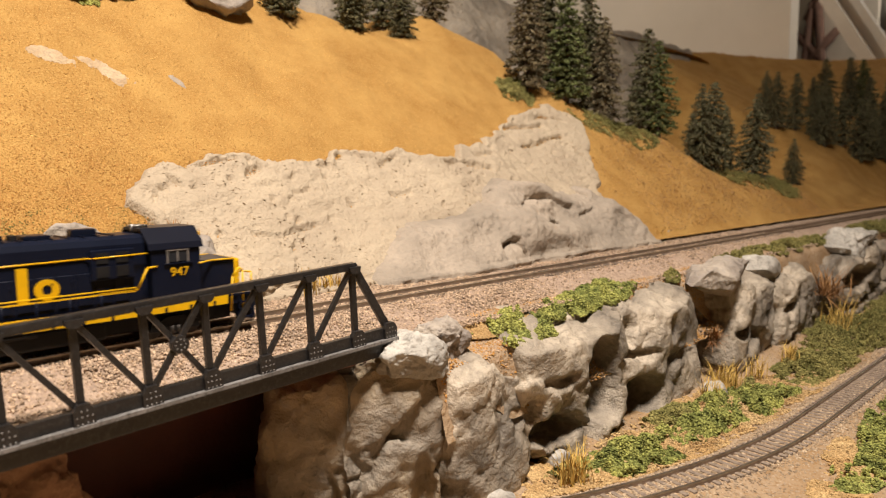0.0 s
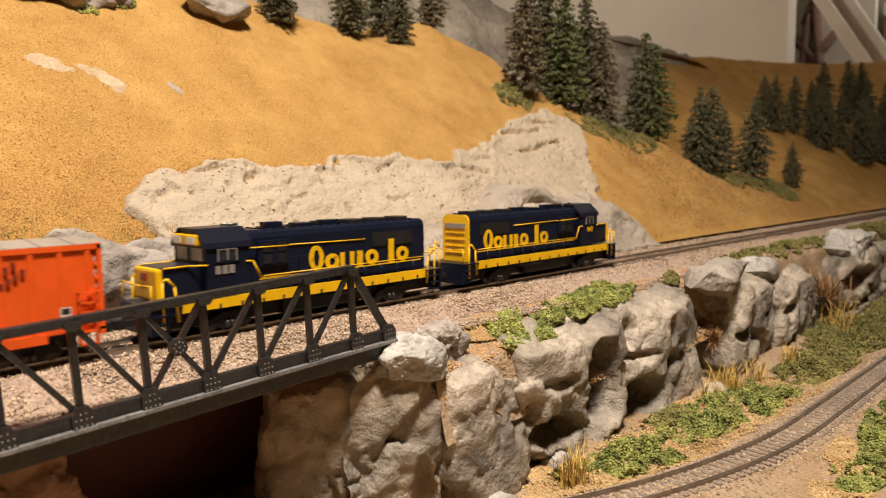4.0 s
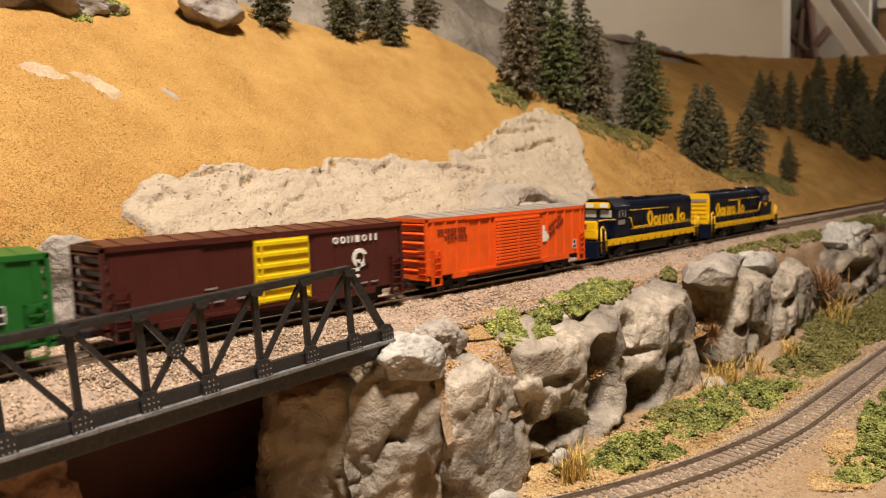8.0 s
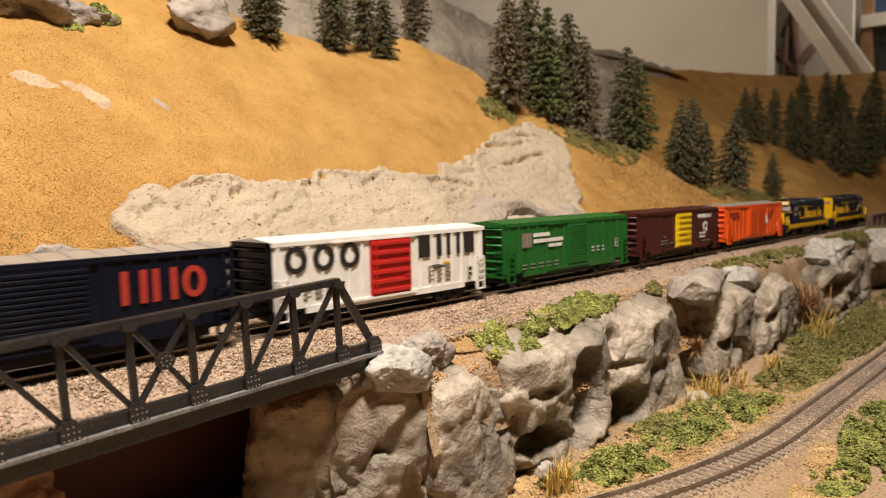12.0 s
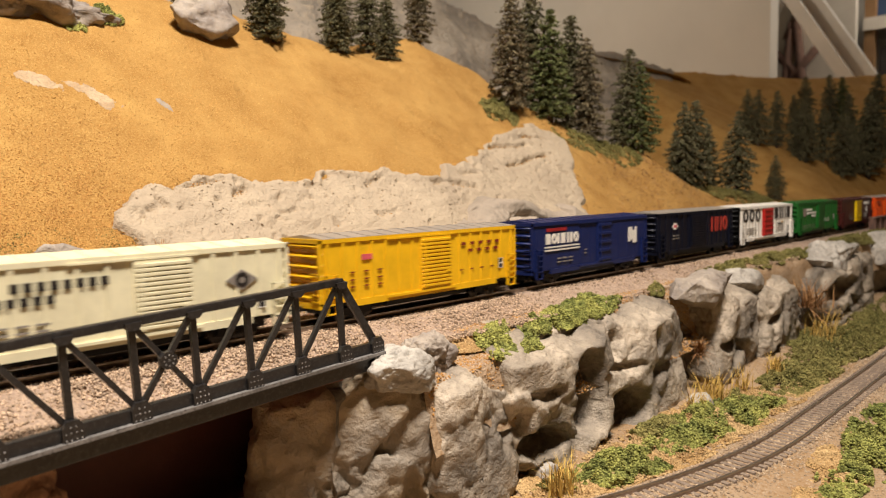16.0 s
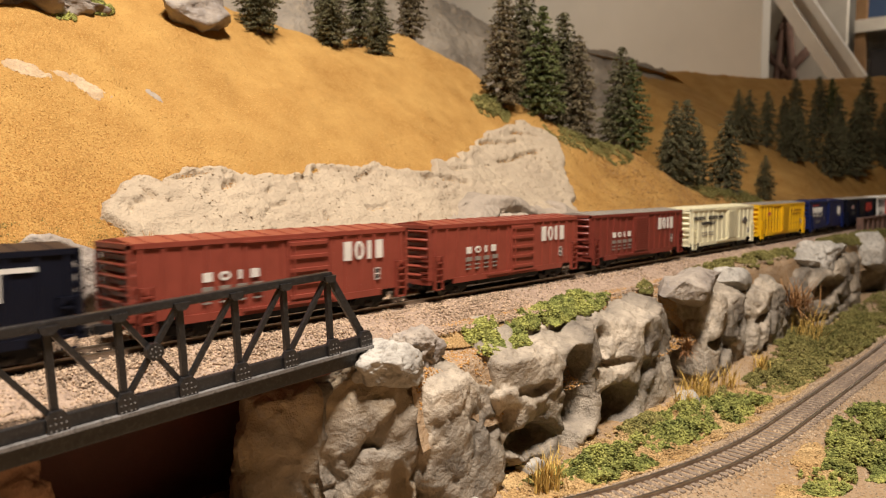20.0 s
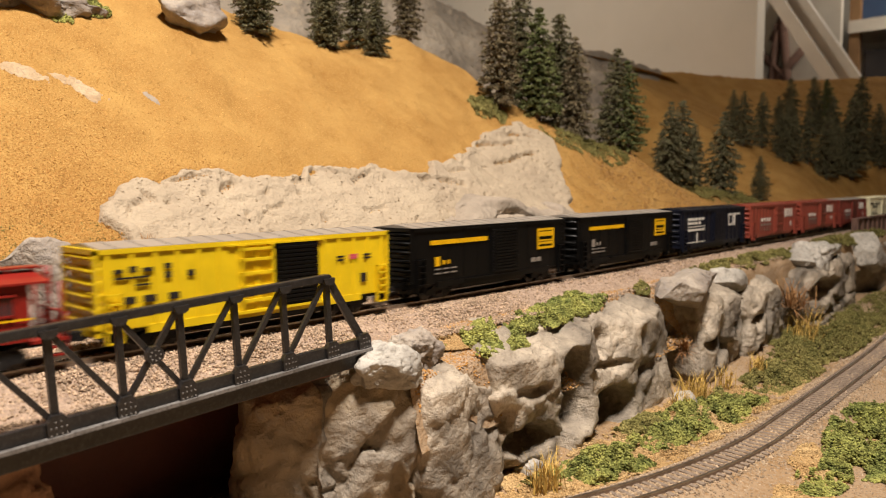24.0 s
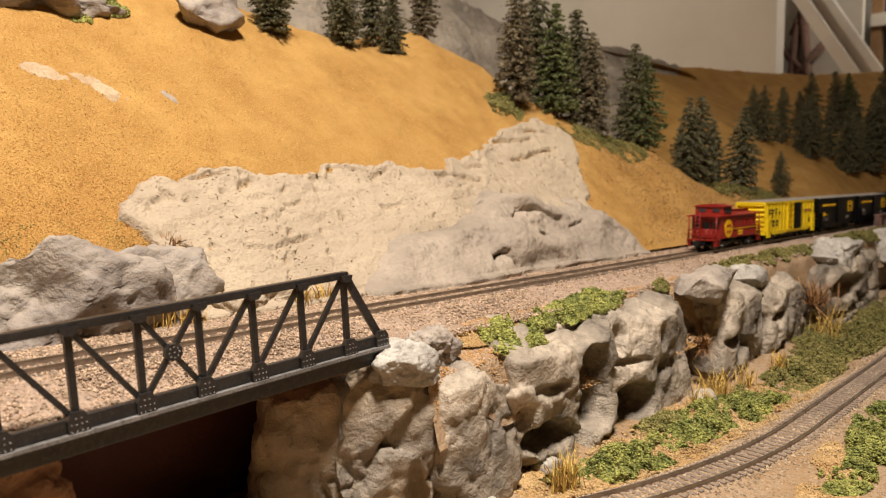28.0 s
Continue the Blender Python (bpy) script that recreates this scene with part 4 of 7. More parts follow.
def mountain():
    """Grey rocky ridge behind the hill, running out into the brown far slope."""
    def surf(x, v):
        y = 0.265 + 0.155 * v - 0.02 * np.sin(3 * x)
        top = np.interp(x, (0.20, 0.45, 0.62, 0.74, 0.95, 1.05, 1.20, 1.35), (0.34, 0.30, 0.262, 0.246, 0.251, 0.253, 0.252, 0.246))
        p = np.column_stack([x, y, 0.25 * v])
        z = -0.02 + (top + 0.02) * v ** 0.85
        out = 0.018 * fbm(p, 11, 3, 301, 0.5, True) * (1 - 0.95 * v) + (1 - 0.6 * v) * (0.009 * fbm(p * (0.7, 1, 1.4), 26, 3, 305) + 0.005 * fbm(p, 80, 3, 309, 0.6))
        chip = 0.006 * np.round(2.5 * fbm(p * (0.6, 1, 1.6), 34, 2, 311)) / 2.5
        gone = smooth(1.27, 1.50, x + 0.55 * (1 - v) * 0.25 + 0.05 * fbm(p, 18, 3, 315))
        z = z + 0.55 * out + 0.003 * fbm(p, 60, 2, 317)
        return np.column_stack([x, y - (out + chip) * (1 - 0.5 * v), z + (land(x, y) - 0.02 - z) * gone])
    xs = np.concatenate([np.arange(0.20, 0.62, 0.008), np.arange(0.62, 1.62, 0.0050)])
    tagged(new("mountainside", grid_mesh("mountainside", xs, np.linspace(0, 1, 70), surf, "far_rock")), "far grey rocky mountainside behind the trees", "mountain", kind="structure")
    back = grid_mesh("mountain_top", np.arange(0.20, 1.60, 0.02), np.linspace(0.405, 1.2, 24), lambda x, y: np.column_stack([x, y, np.interp(x, (0.20, 0.45, 0.62, 0.74, 0.95, 1.05, 1.35), (0.34, 0.30, 0.262, 0.246, 0.251, 0.253, 0.246)) - 0.012 - 0.04 * smooth(1.25, 1.45, x) - 0.08 * (y - 0.4)]), "gold")
    tagged(new("mountain_top", back), "turf-covered top of the far mountain", "mountain", kind="structure")


def cliff():
    cliff_sheet()

    def shelf(x, y):
        p = np.column_stack([x, y])
        return np.column_stack([x, y, shelf_z(x, y) + 0.0007 * fbm(p, 70, 3, 99) - 0.020 * smooth(-0.0325, -0.038, y + 0.0095 * smooth(0.200, 0.186, x) + 0.003 * fbm(p, 40, 2, 98))])
    tagged(new("cliff_top_soil", grid_mesh("soil", np.arange(0.150, 1.6, 0.002), np.arange(-0.049, -0.018, 0.001), shelf, "dirt", keep=lambda q: q[:, 1] > -0.038 - 0.011 * smooth(0.200, 0.186, q[:, 0]))), "tan soil sloping along the cliff top", "soil", kind="structure")
    rng = np.random.default_rng(612)
    n = 9000
    x, y = 0.152 + 0.20 * rng.random(n) ** 1.4, rng.uniform(-0.046, -0.024, n)
    P = shelf(x, y)
    v, f = scatter(OCTA_V, OCTA_F, P, rng.uniform(0.00025, 0.00055, n), rng, 0.8, 0.35)
    thing("shelf_grit", "tan and rusty grit on the cliff top soil", "soil", kind="stuff", data=mesh("shelf_grit", v[: len(v) // 2], f[: len(f) // 2], "brown_turf"))
    thing("shelf_grit", "tan grit on the cliff top soil", "soil", kind="stuff", data=mesh("shelf_grit", v[len(v) // 2:], f[len(f) // 2:] - len(v) // 2, "stone"))
    g = "cliff boulders"
    rock("boulder", "pale dry-brushed boulder capping the cliff beside the bridge end", (0.1455, -0.0390, -0.0108), (0.0118, 0.0090, 0.0072), 17, "pale", (0, 6, 0), g, boxy=2.5, rough=0.27, cuts=9, freq=2.0, sub=6, cracks=0.03)
    rock("boulder", "grey pitted boulder behind the pale cap stone", (0.1615, -0.0360, -0.0098), (0.0100, 0.0085, 0.0080), 12, "wash", (0, 8, 0), g, boxy=2.8, rough=0.40, cuts=14, freq=1.8, sub=6, cracks=0.04)
    rock("boulder", "pale loose boulder lying on the cliff top", (0.350, -0.0390, -0.0085), (0.034, 0.0125, 0.0115), 56, "wash", (0, 3, 6), g, boxy=2.6, rough=0.20, cuts=26, freq=1.4, sub=6, cracks=0.02)
    g = "cliff rocks"
    lid = lambda z: (((0, -0.41, 0.91), z),)
    crag("cliff_rock", "earthy brown rock beneath the bridge end", (0.1395, -0.0190, -0.0405), (0.0275, 0.0170, 0.0290), 323, "earthy", (0, 3, -40), g, [(-0.006, -0.020, 0.0016, 0.016, 0.0030), (0.0215, -0.014, 0.004, 0.014, 0.0050)], boxy=4.2, lumps=0.35)
    crag("cliff_rock", "square grey rock pillar with a chipped corner", (0.1715, -0.0365, -0.0400), (0.0160, 0.0125, 0.0272), 302, "cliff", (0, 2, -3), g, [(0.004, -0.020, 0.004, 0.004, 0.003), (0.012, 0.004, 0.005, 0.002, 0.002), (0.013, -0.014, 0.0016, 0.009, 0.0025)], boxy=7.0, planes=(((0.28, -0.30, 0.91), 0.0235),))
    crag("cliff_rock", "grey rock with a pale flat top and a deep dark scoop", (0.2185, -0.0335, -0.0365), (0.0340, 0.0180, 0.0275), 303, "cliff", (0, 0, 0), g,
         [(0.0150, 0.0030, 0.0110, 0.0135, 0.0260), (-0.0150, -0.0095, 0.0130, 0.0050, 0.0095), (0.0060, -0.0110, 0.0050, 0.0120, 0.0110), (-0.0150, 0.0085, 0.0090, 0.0020, 0.0030), (-0.020, -0.020, 0.012, 0.0040, 0.0040), (0.020, -0.022, 0.006, 0.004, 0.004), (-0.0280, 0.0000, 0.0040, 0.0050, 0.0040)], boxy=11.0, planes=lid(0.0258), lumps=0.6)
    crag("cliff_rock", "grey rock with a ledge over a dark cave", (0.2850, -0.0325, -0.0365), (0.0360, 0.0175, 0.0275), 304, "cliff", (0, -2, 4), g,
         [(-0.0225, -0.0110, 0.0125, 0.0085, 0.0220), (-0.0240, 0.0065, 0.0110, 0.0018, 0.0050), (-0.0270, 0.0170, 0.0030, 0.0060, 0.0060), (0.0010, 0.0120, 0.0030, 0.0045, 0.0040), (0.0220, 0.0020, 0.0060, 0.0090, 0.0030), (0.0060, 0.0000, 0.0100, 0.0030, 0.0025)], boxy=9.0, planes=lid(0.0258), lumps=0.6)
    crag("cliff_rock", "grey rock pillar with an overhanging lip", (0.3800, -0.0340, -0.0365), (0.0320, 0.0145, 0.0255), 305, "cliff", (0, -1, 4), g, [(0.0200, 0.0050, 0.0080, 0.0085, 0.0110), (-0.0190, 0.0010, 0.0100, 0.0030, 0.0060), (-0.0050, -0.0070, 0.0130, 0.0045, 0.0080), (0.012, -0.016, 0.004, 0.006, 0.007)], boxy=7.0, planes=(((0.22, -0.30, 0.93), 0.0235),))
    crag("cliff_rock", "grey rock pillar of stacked blocks", (0.4520, -0.0330, -0.0395), (0.0350, 0.0140, 0.0225), 306, "cliff", (0, -3, 3), g, [(-0.0150, -0.0130, 0.0120, 0.0060, 0.0150), (-0.0180, 0.0060, 0.0120, 0.0018, 0.0050), (-0.0020, 0.0050, 0.0022, 0.0120, 0.0050)], boxy=7.0, planes=lid(0.0225))
    crag("cliff_rock", "broad grey rock with a dark slot below its top", (0.5900, -0.0310, -0.0400), (0.0850, 0.0170, 0.0260), 307, "cliff", (0, -2, 3), g, [(-0.0350, 0.0090, 0.0330, 0.0065, 0.0160), (0.0450, 0.0020, 0.0100, 0.0120, 0.0050), (-0.0100, -0.0070, 0.0700, 0.0020, 0.0050)], boxy=7.0)
    g = "cliff boulders"
    rock("boulder", "small loose boulder on the cliff top", (0.4170, -0.0330, -0.0120), (0.023, 0.010, 0.0075), 57, "pale", (0, 6, 0), g, boxy=2.4)
    rock("boulder", "rounded pale rock overhanging the cliff", (0.585, -0.0345, -0.0105), (0.058, 0.016, 0.0130), 81, "pale", (0, -3, 5), g, boxy=2.8, rough=0.30, freq=1.8, sub=6)
    rock("boulder", "rounded grey rock on the far cliff", (0.735, -0.034, -0.018), (0.055, 0.016, 0.02), 83, "pale", (0, 0, 0), g, boxy=2.8, rough=0.2)
    rock("boulder", "grey rocks behind the far end of the cliff", (0.90, -0.036, -0.045), (0.10, 0.018, 0.03), 84, "cliff", (0, 0, 0), g, boxy=3.4, rough=0.2)
    # behind the bridge
    g = "rocks behind the bridge"
    rock("boulder", "grey washed boulder behind the track", (0.068, 0.0405, 0.000), (0.040, 0.014, 0.0275), 101, "wash", (0, 0, -6), g, boxy=3.2, cuts=20, rough=0.34, freq=1.9, sub=6, cracks=0.05)
    rock("boulder", "rounded grey boulder behind the track", (0.107, 0.041, -0.002), (0.026, 0.0135, 0.0240), 102, "wash", (0, 16, 6), g, boxy=3.0, cuts=20, rough=0.32, freq=1.9, sub=6, cracks=0.04)
    rock("boulder", "grey boulder beside the track", (0.020, 0.048, 0.002), (0.035, 0.016, 0.026), 103, "wash", (0, 0, 0), g, boxy=2.8, rough=0.2)
    rock("boulder", "rough rock foot behind the track", (0.143, 0.0385, -0.002), (0.026, 0.010, 0.013), 104, "cream", (0, 0, 0), g, boxy=2.6, rough=0.4, freq=2.4, sub=6)
    rock("boulder", "big weathered boulder on the hill crest", (0.1975, 0.1590, 0.1315), (0.0235, 0.015, 0.0110), 111, "wash", (0, 0, 10), "", boxy=2.8, rough=0.34, freq=2.0)
    rock("boulder", "dark weathered ledge along the hill crest", (0.112, 0.1580, 0.1235), (0.046, 0.015, 0.0085), 112, "wash", (0, 0, 8), "", boxy=2.8, rough=0.4, freq=2.2, sub=6)
    rock("boulder", "reddish rock under the bridge", (0.029, -0.022, -0.037), (0.036, 0.016, 0.034), 121, "red_rock", (0, 10, 0), "", boxy=2.8, rough=0.34, freq=2.0, sub=6, cracks=0.05)
    rock("boulder", "long low washed rock at the foot of the boulders", (0.036, 0.0375, -0.0050), (0.062, 0.0150, 0.017), 106, "wash", (0, 0, 0), g, boxy=3.0, rough=0.4, freq=2.2, sub=6)
    rock("boulder", "low washed rock at the foot of the boulders", (0.100, 0.0375, -0.0050), (0.030, 0.008, 0.011), 105, "wash", (0, 0, 0), g, boxy=2.8, rough=0.4, freq=2.0)
    mountain()
    for i, (x, y, z, s) in enumerate(((0.44, 0.040, 0.0, 0.010), (0.56, 0.045, 0.002, 0.014), (0.60, 0.05, 0.002, 0.012), (0.66, 0.06, 0.004, 0.014), (0.17, -0.052, -0.058, 0.006), (0.203, -0.049, -0.056, 0.006), (0.315, -0.055, -0.056, 0.010))):
        rock("stone", "small rounded stone at the rock foot", (x, y, z), (s, s * 0.7, s * 0.6), 140 + i, "pale", group="small stones", sub=3)


# ---- plants ----
def fir(seed, h, r, material, name="fir_tree", label="dark green model fir tree with a bare brown trunk"):
    rng = np.random.default_rng(seed)
    t = thing(name, label, "tree", group="fir trees")
    seg = 7
    v, f = [], []
    for k in range(5):
        z, rr = h * k / 4 * 0.95, 0.0022 * (1 - 0.85 * k / 4)
        v += [(rr * math.cos(2 * math.pi * i / seg) + 0.0006 * math.sin(k * 2 + seed), rr * math.sin(2 * math.pi * i / seg), z) for i in range(seg)]
    for k in range(4):
        f += [(k * seg + i, k * seg + (i + 1) % seg, (k + 1) * seg + (i + 1) % seg, (k + 1) * seg + i) for i in range(seg)]
    part("trunk", mesh("trunk", v, f, "bark", True), t, "brown tapered trunk")
    # boughs: drooping rows of needle clumps in uneven whorls
    at, size, twigs = [], [], []
    z = h * 0.10
    while z < h * 0.99:
        u = (z / h - 0.10) / 0.9
        reach = 0.72 * r * (1 - max(u, 0.0) ** 2.4) ** 0.85 * (0.75 + 0.25 * smooth(0.0, 0.25, u)) * rng.uniform(0.82, 1.12) + 0.0015
        n = max(4, int(11 * (1 - u) + 4))
        a0 = rng.uniform(0, 6.28)
        for i in range(n):
            a = a0 + i * 6.283 / n + rng.normal(0, 0.16)
            L = reach * rng.uniform(0.70, 1.12)
            m = max(3, int(L / 0.0016))
            droop = rng.uniform(0.15, 0.45)
            twigs.append(((0, 0, z), (L * 0.8 * math.cos(a), L * 0.8 * math.sin(a), z - droop * L * 0.7)))
            for j in range(m):
                d = L * (j + 0.6) / m
                for _ in range(5):
                    at.append((d * math.cos(a) + rng.normal(0, 0.0008), d * math.sin(a) + rng.normal(0, 0.0008), z - droop * d + rng.normal(0, 0.0007)))
                    size.append(rng.uniform(0.0006, 0.0014))
        z += rng.uniform(0.0042, 0.0062) * (1 - 0.35 * u)
    v, f = scatter(TETRA_V, TETRA_F, np.array(at), np.array(size), rng, 0.7, 0.4)
    part("crown", mesh("crown", v, f, material), t, "crown of ragged needle boughs")
    tagged(part("branchwork", rods("branchwork", twigs, 0.00035, "bark", 3), t), kind="stuff")
    return t


def ground_z(x, y):
    return float(land(np.array([x]), np.array([y]))[0])


def trees():
    kinds = [fir(1, 0.088, 0.0230, "fir_brown", label="brownish green model fir tree on the slope"), fir(2, 0.088, 0.0213, "fir"), fir(3, 0.086, 0.0224, "fir_green", label="fresh green model fir tree on the slope"), fir(4, 0.090, 0.0258, "fir")]
    H = (0.088, 0.088, 0.086, 0.090)
    # kind, x, y, height
    rows = [(0, 0.4115, 0.127, 0.084), (1, 0.457, 0.142, 0.098), (2, 0.450, 0.120, 0.083), (1, 0.500, 0.138, 0.094), (0, 0.494, 0.116, 0.080), (1, 0.568, 0.126, 0.086), (2, 0.572, 0.112, 0.080), (1, 0.600, 0.150, 0.066),
            (3, 0.610, 0.094, 0.071), (1, 0.640, 0.098, 0.083), (3, 0.692, 0.080, 0.080), (1, 0.700, 0.110, 0.070), (3, 0.860, 0.102, 0.052), (1, 0.665, 0.125, 0.060),
            (3, 1.043, 0.190, 0.077), (1, 1.095, 0.183, 0.083), (3, 1.112, 0.149, 0.084), (1, 1.293, 0.113, 0.132), (3, 1.168, 0.115, 0.088), (3, 1.270, 0.121, 0.072), (1, 1.311, 0.230, 0.070), (1, 1.350, 0.224, 0.094), (1, 1.390, 0.196, 0.104), (2, 1.420, 0.185, 0.098),
            (3, 1.13, 0.165, 0.072), (1, 1.20, 0.150, 0.085), (3, 1.22, 0.125, 0.090), (1, 1.33, 0.150, 0.110), (3, 1.36, 0.125, 0.105), (1, 1.45, 0.14, 0.12), (3, 1.07, 0.215, 0.070), (1, 1.25, 0.19, 0.085), (3, 1.42, 0.10, 0.110),
            (3, 0.240, 0.165, 0.052), (3, 0.294, 0.168, 0.050), (0, 0.262, 0.198, 0.060), (3, 0.337, 0.172, 0.046), (1, 0.312, 0.195, 0.058), (1, 0.350, 0.205, 0.062), (0, 0.385, 0.190, 0.058), (3, 0.205, 0.190, 0.050)]
    rng = np.random.default_rng(77)
    for k, x, y, h in rows:
        s = h / H[k]
        o = copy_thing(kinds[k], pose(x, y, ground_z(x, y) - 0.002, rng.normal(0, 1.5), rng.normal(0, 1.5), rng.uniform(0, 360)))
        o.scale = (s * rng.uniform(0.95, 1.12),) * 2 + (s,)
    for t in kinds:
        for o in (*t.children_recursive, t):
            bpy.data.objects.remove(o)


def clump(name, label, cx, cy, sx, sy, h, n, seed, material, zf, turn=0.0, size=(0.00032, 0.00072)):
    """A low patch of clump foliage, hummocky and open at its rim."""
    rng = np.random.default_rng(seed)
    n = int(n * 2.4)
    a, d = rng.uniform(0, 6.283, n), np.sqrt(rng.random(n))
    u, w = d * np.cos(a), d * np.sin(a)
    keep = 1.3 * fbm(np.column_stack([u * sx, w * sy]), 90, 4, seed, 0.7) + 1.0 * (1 - d) > 0.02
    u, w, d = u[keep], w[keep], d[keep]
    x = cx + sx * u * math.cos(turn) - sy * w * math.sin(turn)
    y = cy + sx * u * math.sin(turn) + sy * w * math.cos(turn)
    top = h * (0.12 + 0.95 * np.clip(0.45 + 0.9 * fbm(np.column_stack([x, y]), 190, 3, seed + 5, 0.6), 0, 1)) * (1 - 0.55 * d ** 3)
    z = zf(x, y) + top * np.sqrt(rng.random(len(x)))
    v, f = scatter(OCTA_V, OCTA_F, np.column_stack([x, y, z]), rng.uniform(*size, len(x)), rng, 0.75, 0.45)
    return thing(name, label, "shrub", kind="stuff", data=mesh(name, v, f, material))


def tuft(x, y, z, h, n, seed, material="straw", spread=0.35, name="grass_tuft", label="tuft of dry straw-coloured grass", blade=0.00022):
    rng = np.random.default_rng(seed)
    v, f = [], []
    for i in range(n):
        a, lean = rng.uniform(0, 6.283), abs(rng.normal(0, spread))
        b = np.array([x + rng.normal(0, h * 0.16), y + rng.normal(0, h * 0.16), z])
        d = np.array([math.cos(a) * math.sin(lean), math.sin(a) * math.sin(lean), math.cos(lean)])
        L, s = h * rng.uniform(0.5, 1.1), np.array([-math.sin(a), math.cos(a), 0]) * blade
        m = b + d * L * 0.55
        tip = b + d * L + np.array([math.cos(a), math.sin(a), -0.3]) * L * 0.18
        k = len(v)
        v += [b - s, b + s, m + s * 0.8, m - s * 0.8, tip]
        f += [(k, k + 1, k + 2, k + 3), (k + 3, k + 2, k + 4)]
    thing(name, label, "grass", group="grass tufts", data=mesh(name, [tuple(p) for p in v], f, material))


def plants():
    top = lambda x, y: shelf_z(x, y) + 0.0006
    clump("shrub_patch", "bright green clump foliage on the cliff top", 0.204, -0.0375, 0.033, 0.0085, 0.0046, 11500, 1, "green", top, 0.06)
    clump("shrub_patch", "bright green clump foliage along the ballast edge", 0.250, -0.0325, 0.042, 0.0068, 0.0046, 9500, 2, "green", top, 0.08)
    clump("shrub_patch", "small green bush on the cliff top", 0.318, -0.0320, 0.006, 0.003, 0.0055, 500, 3, "olive", top)
    clump("shrub_patch", "olive turf on the far cliff top", 0.47, -0.0265, 0.10, 0.0075, 0.0045, 9000, 4, "olive", top)
    clump("shrub_patch", "olive turf further along the cliff top", 0.70, -0.026, 0.15, 0.0095, 0.006, 8000, 5, "olive", top)
    clump("straw_turf", "thin rusty turf on the cliff top", 0.190, -0.0345, 0.020, 0.0045, 0.0009, 3000, 6, "dry_turf", top, 0.05, (0.0003, 0.0005))
    low = lambda x, y: lower_land(x, y)
    clump("shrub_patch", "green clump foliage at the cliff foot", 0.2235, -0.0660, 0.027, 0.0105, 0.0080, 9000, 11, "green", low, -0.26)
    clump("shrub_patch", "green clump foliage beside the lower track", 0.302, -0.0700, 0.055, 0.0130, 0.0065, 15000, 12, "green", low, -0.10)
    clump("shrub_patch", "green ground cover along the lower track", 0.400, -0.0710, 0.072, 0.0145, 0.0058, 15000, 13, "olive", low, -0.08)
    clump("shrub_patch", "dull green ground cover below the far cliff", 0.51, -0.066, 0.10, 0.024, 0.007, 13000, 14, "olive", low, 0.0)
    clump("shrub_patch", "dull green ground cover below the distant cliff", 0.68, -0.07, 0.14, 0.026, 0.007, 9000, 15, "olive", low, 0.0)
    clump("shrub_patch", "green clump foliage on the near side of the lower track", 0.320, -0.131, 0.055, 0.017, 0.006, 11000, 16, "green", low, 0.12)
    clump("straw_turf", "pale straw turf among the shrubs", 0.30, -0.0690, 0.11, 0.0190, 0.0018, 12000, 31, "dry_turf", low, -0.06, (0.0003, 0.0006))
    clump("shrub_patch", "small green clump near the lower track", 0.262, -0.128, 0.018, 0.008, 0.005, 2600, 17, "green", low)
    clump("shrub_patch", "olive undergrowth at the cliff foot", 0.198, -0.0560, 0.010, 0.004, 0.005, 1400, 18, "olive", low)
    clump("shrub_patch", "olive scrub in the cave mouth", 0.268, -0.0570, 0.022, 0.0060, 0.0045, 3200, 30, "olive", low, 0.0)
    clump("straw_turf", "straw-coloured turf at the cliff foot", 0.205, -0.0600, 0.030, 0.013, 0.0022, 6000, 19, "dry_turf", low, -0.1, (0.0004, 0.0008))
    clump("straw_turf", "straw-coloured turf below the cliff", 0.300, -0.0600, 0.070, 0.0100, 0.0020, 8000, 20, "dry_turf", low, 0.0, (0.0003, 0.0006))
    clump("straw_turf", "rusty orange turf beyond the lower track", 0.33, -0.150, 0.07, 0.022, 0.0012, 8000, 28, "dry_turf", low, 0.05, (0.0003, 0.0007))
    clump("straw_turf", "rusty orange turf beside the lower track", 0.27, -0.124, 0.05, 0.010, 0.0012, 5000, 29, "dry_turf", low, 0.1, (0.0003, 0.0007))
    hill = lambda x, y: land(x, y)
    rng = np.random.default_rng(41)
    n = 26000
    x, y = rng.normal(0.070, 0.045, n), 0.046 + np.abs(rng.normal(0, 0.032, n))
    ok = x > -0.05
    v, f = scatter(TETRA_V, TETRA_F, np.column_stack([x, y, land(x, y)])[ok], rng.uniform(0.0002, 0.00042, ok.sum()), rng)
    thing("brown_turf", "rusty brown turf flecks low on the golden hillside", "turf", kind="stuff", data=mesh("brown_turf", v, f, "brown_turf"))
    n = 26000
    x, y = rng.uniform(0.40, 0.80, n), 0.034 + 0.085 * rng.random(n)
    ok = fbm(np.column_stack([x, y]), 30, 3, 93) + rng.normal(0, 0.4, n) > -0.1
    for material, pick in (("brown_turf", slice(0, None, 2)), ("bare_soil", slice(1, None, 2))):
        v, f = scatter(TETRA_V, TETRA_F, np.column_stack([x, y, land(x, y)])[ok][pick], rng.uniform(0.0004, 0.0010, ok.sum())[pick], rng, 0.5)
        thing("slope_grit", "brown earthy grit on the slope below the trees", "soil", kind="stuff", data=mesh("slope_grit", v, f, material))
    clump("olive_turf", "thin olive turf above the boulders", 0.080, 0.054, 0.050, 0.008, 0.0005, 900, 43, "olive", hill, 0.0, (0.00016, 0.00034))
    clump("shrub_patch", "green bush on the hill shoulder", 0.398, 0.126, 0.018, 0.010, 0.006, 2600, 21, "olive", hill)
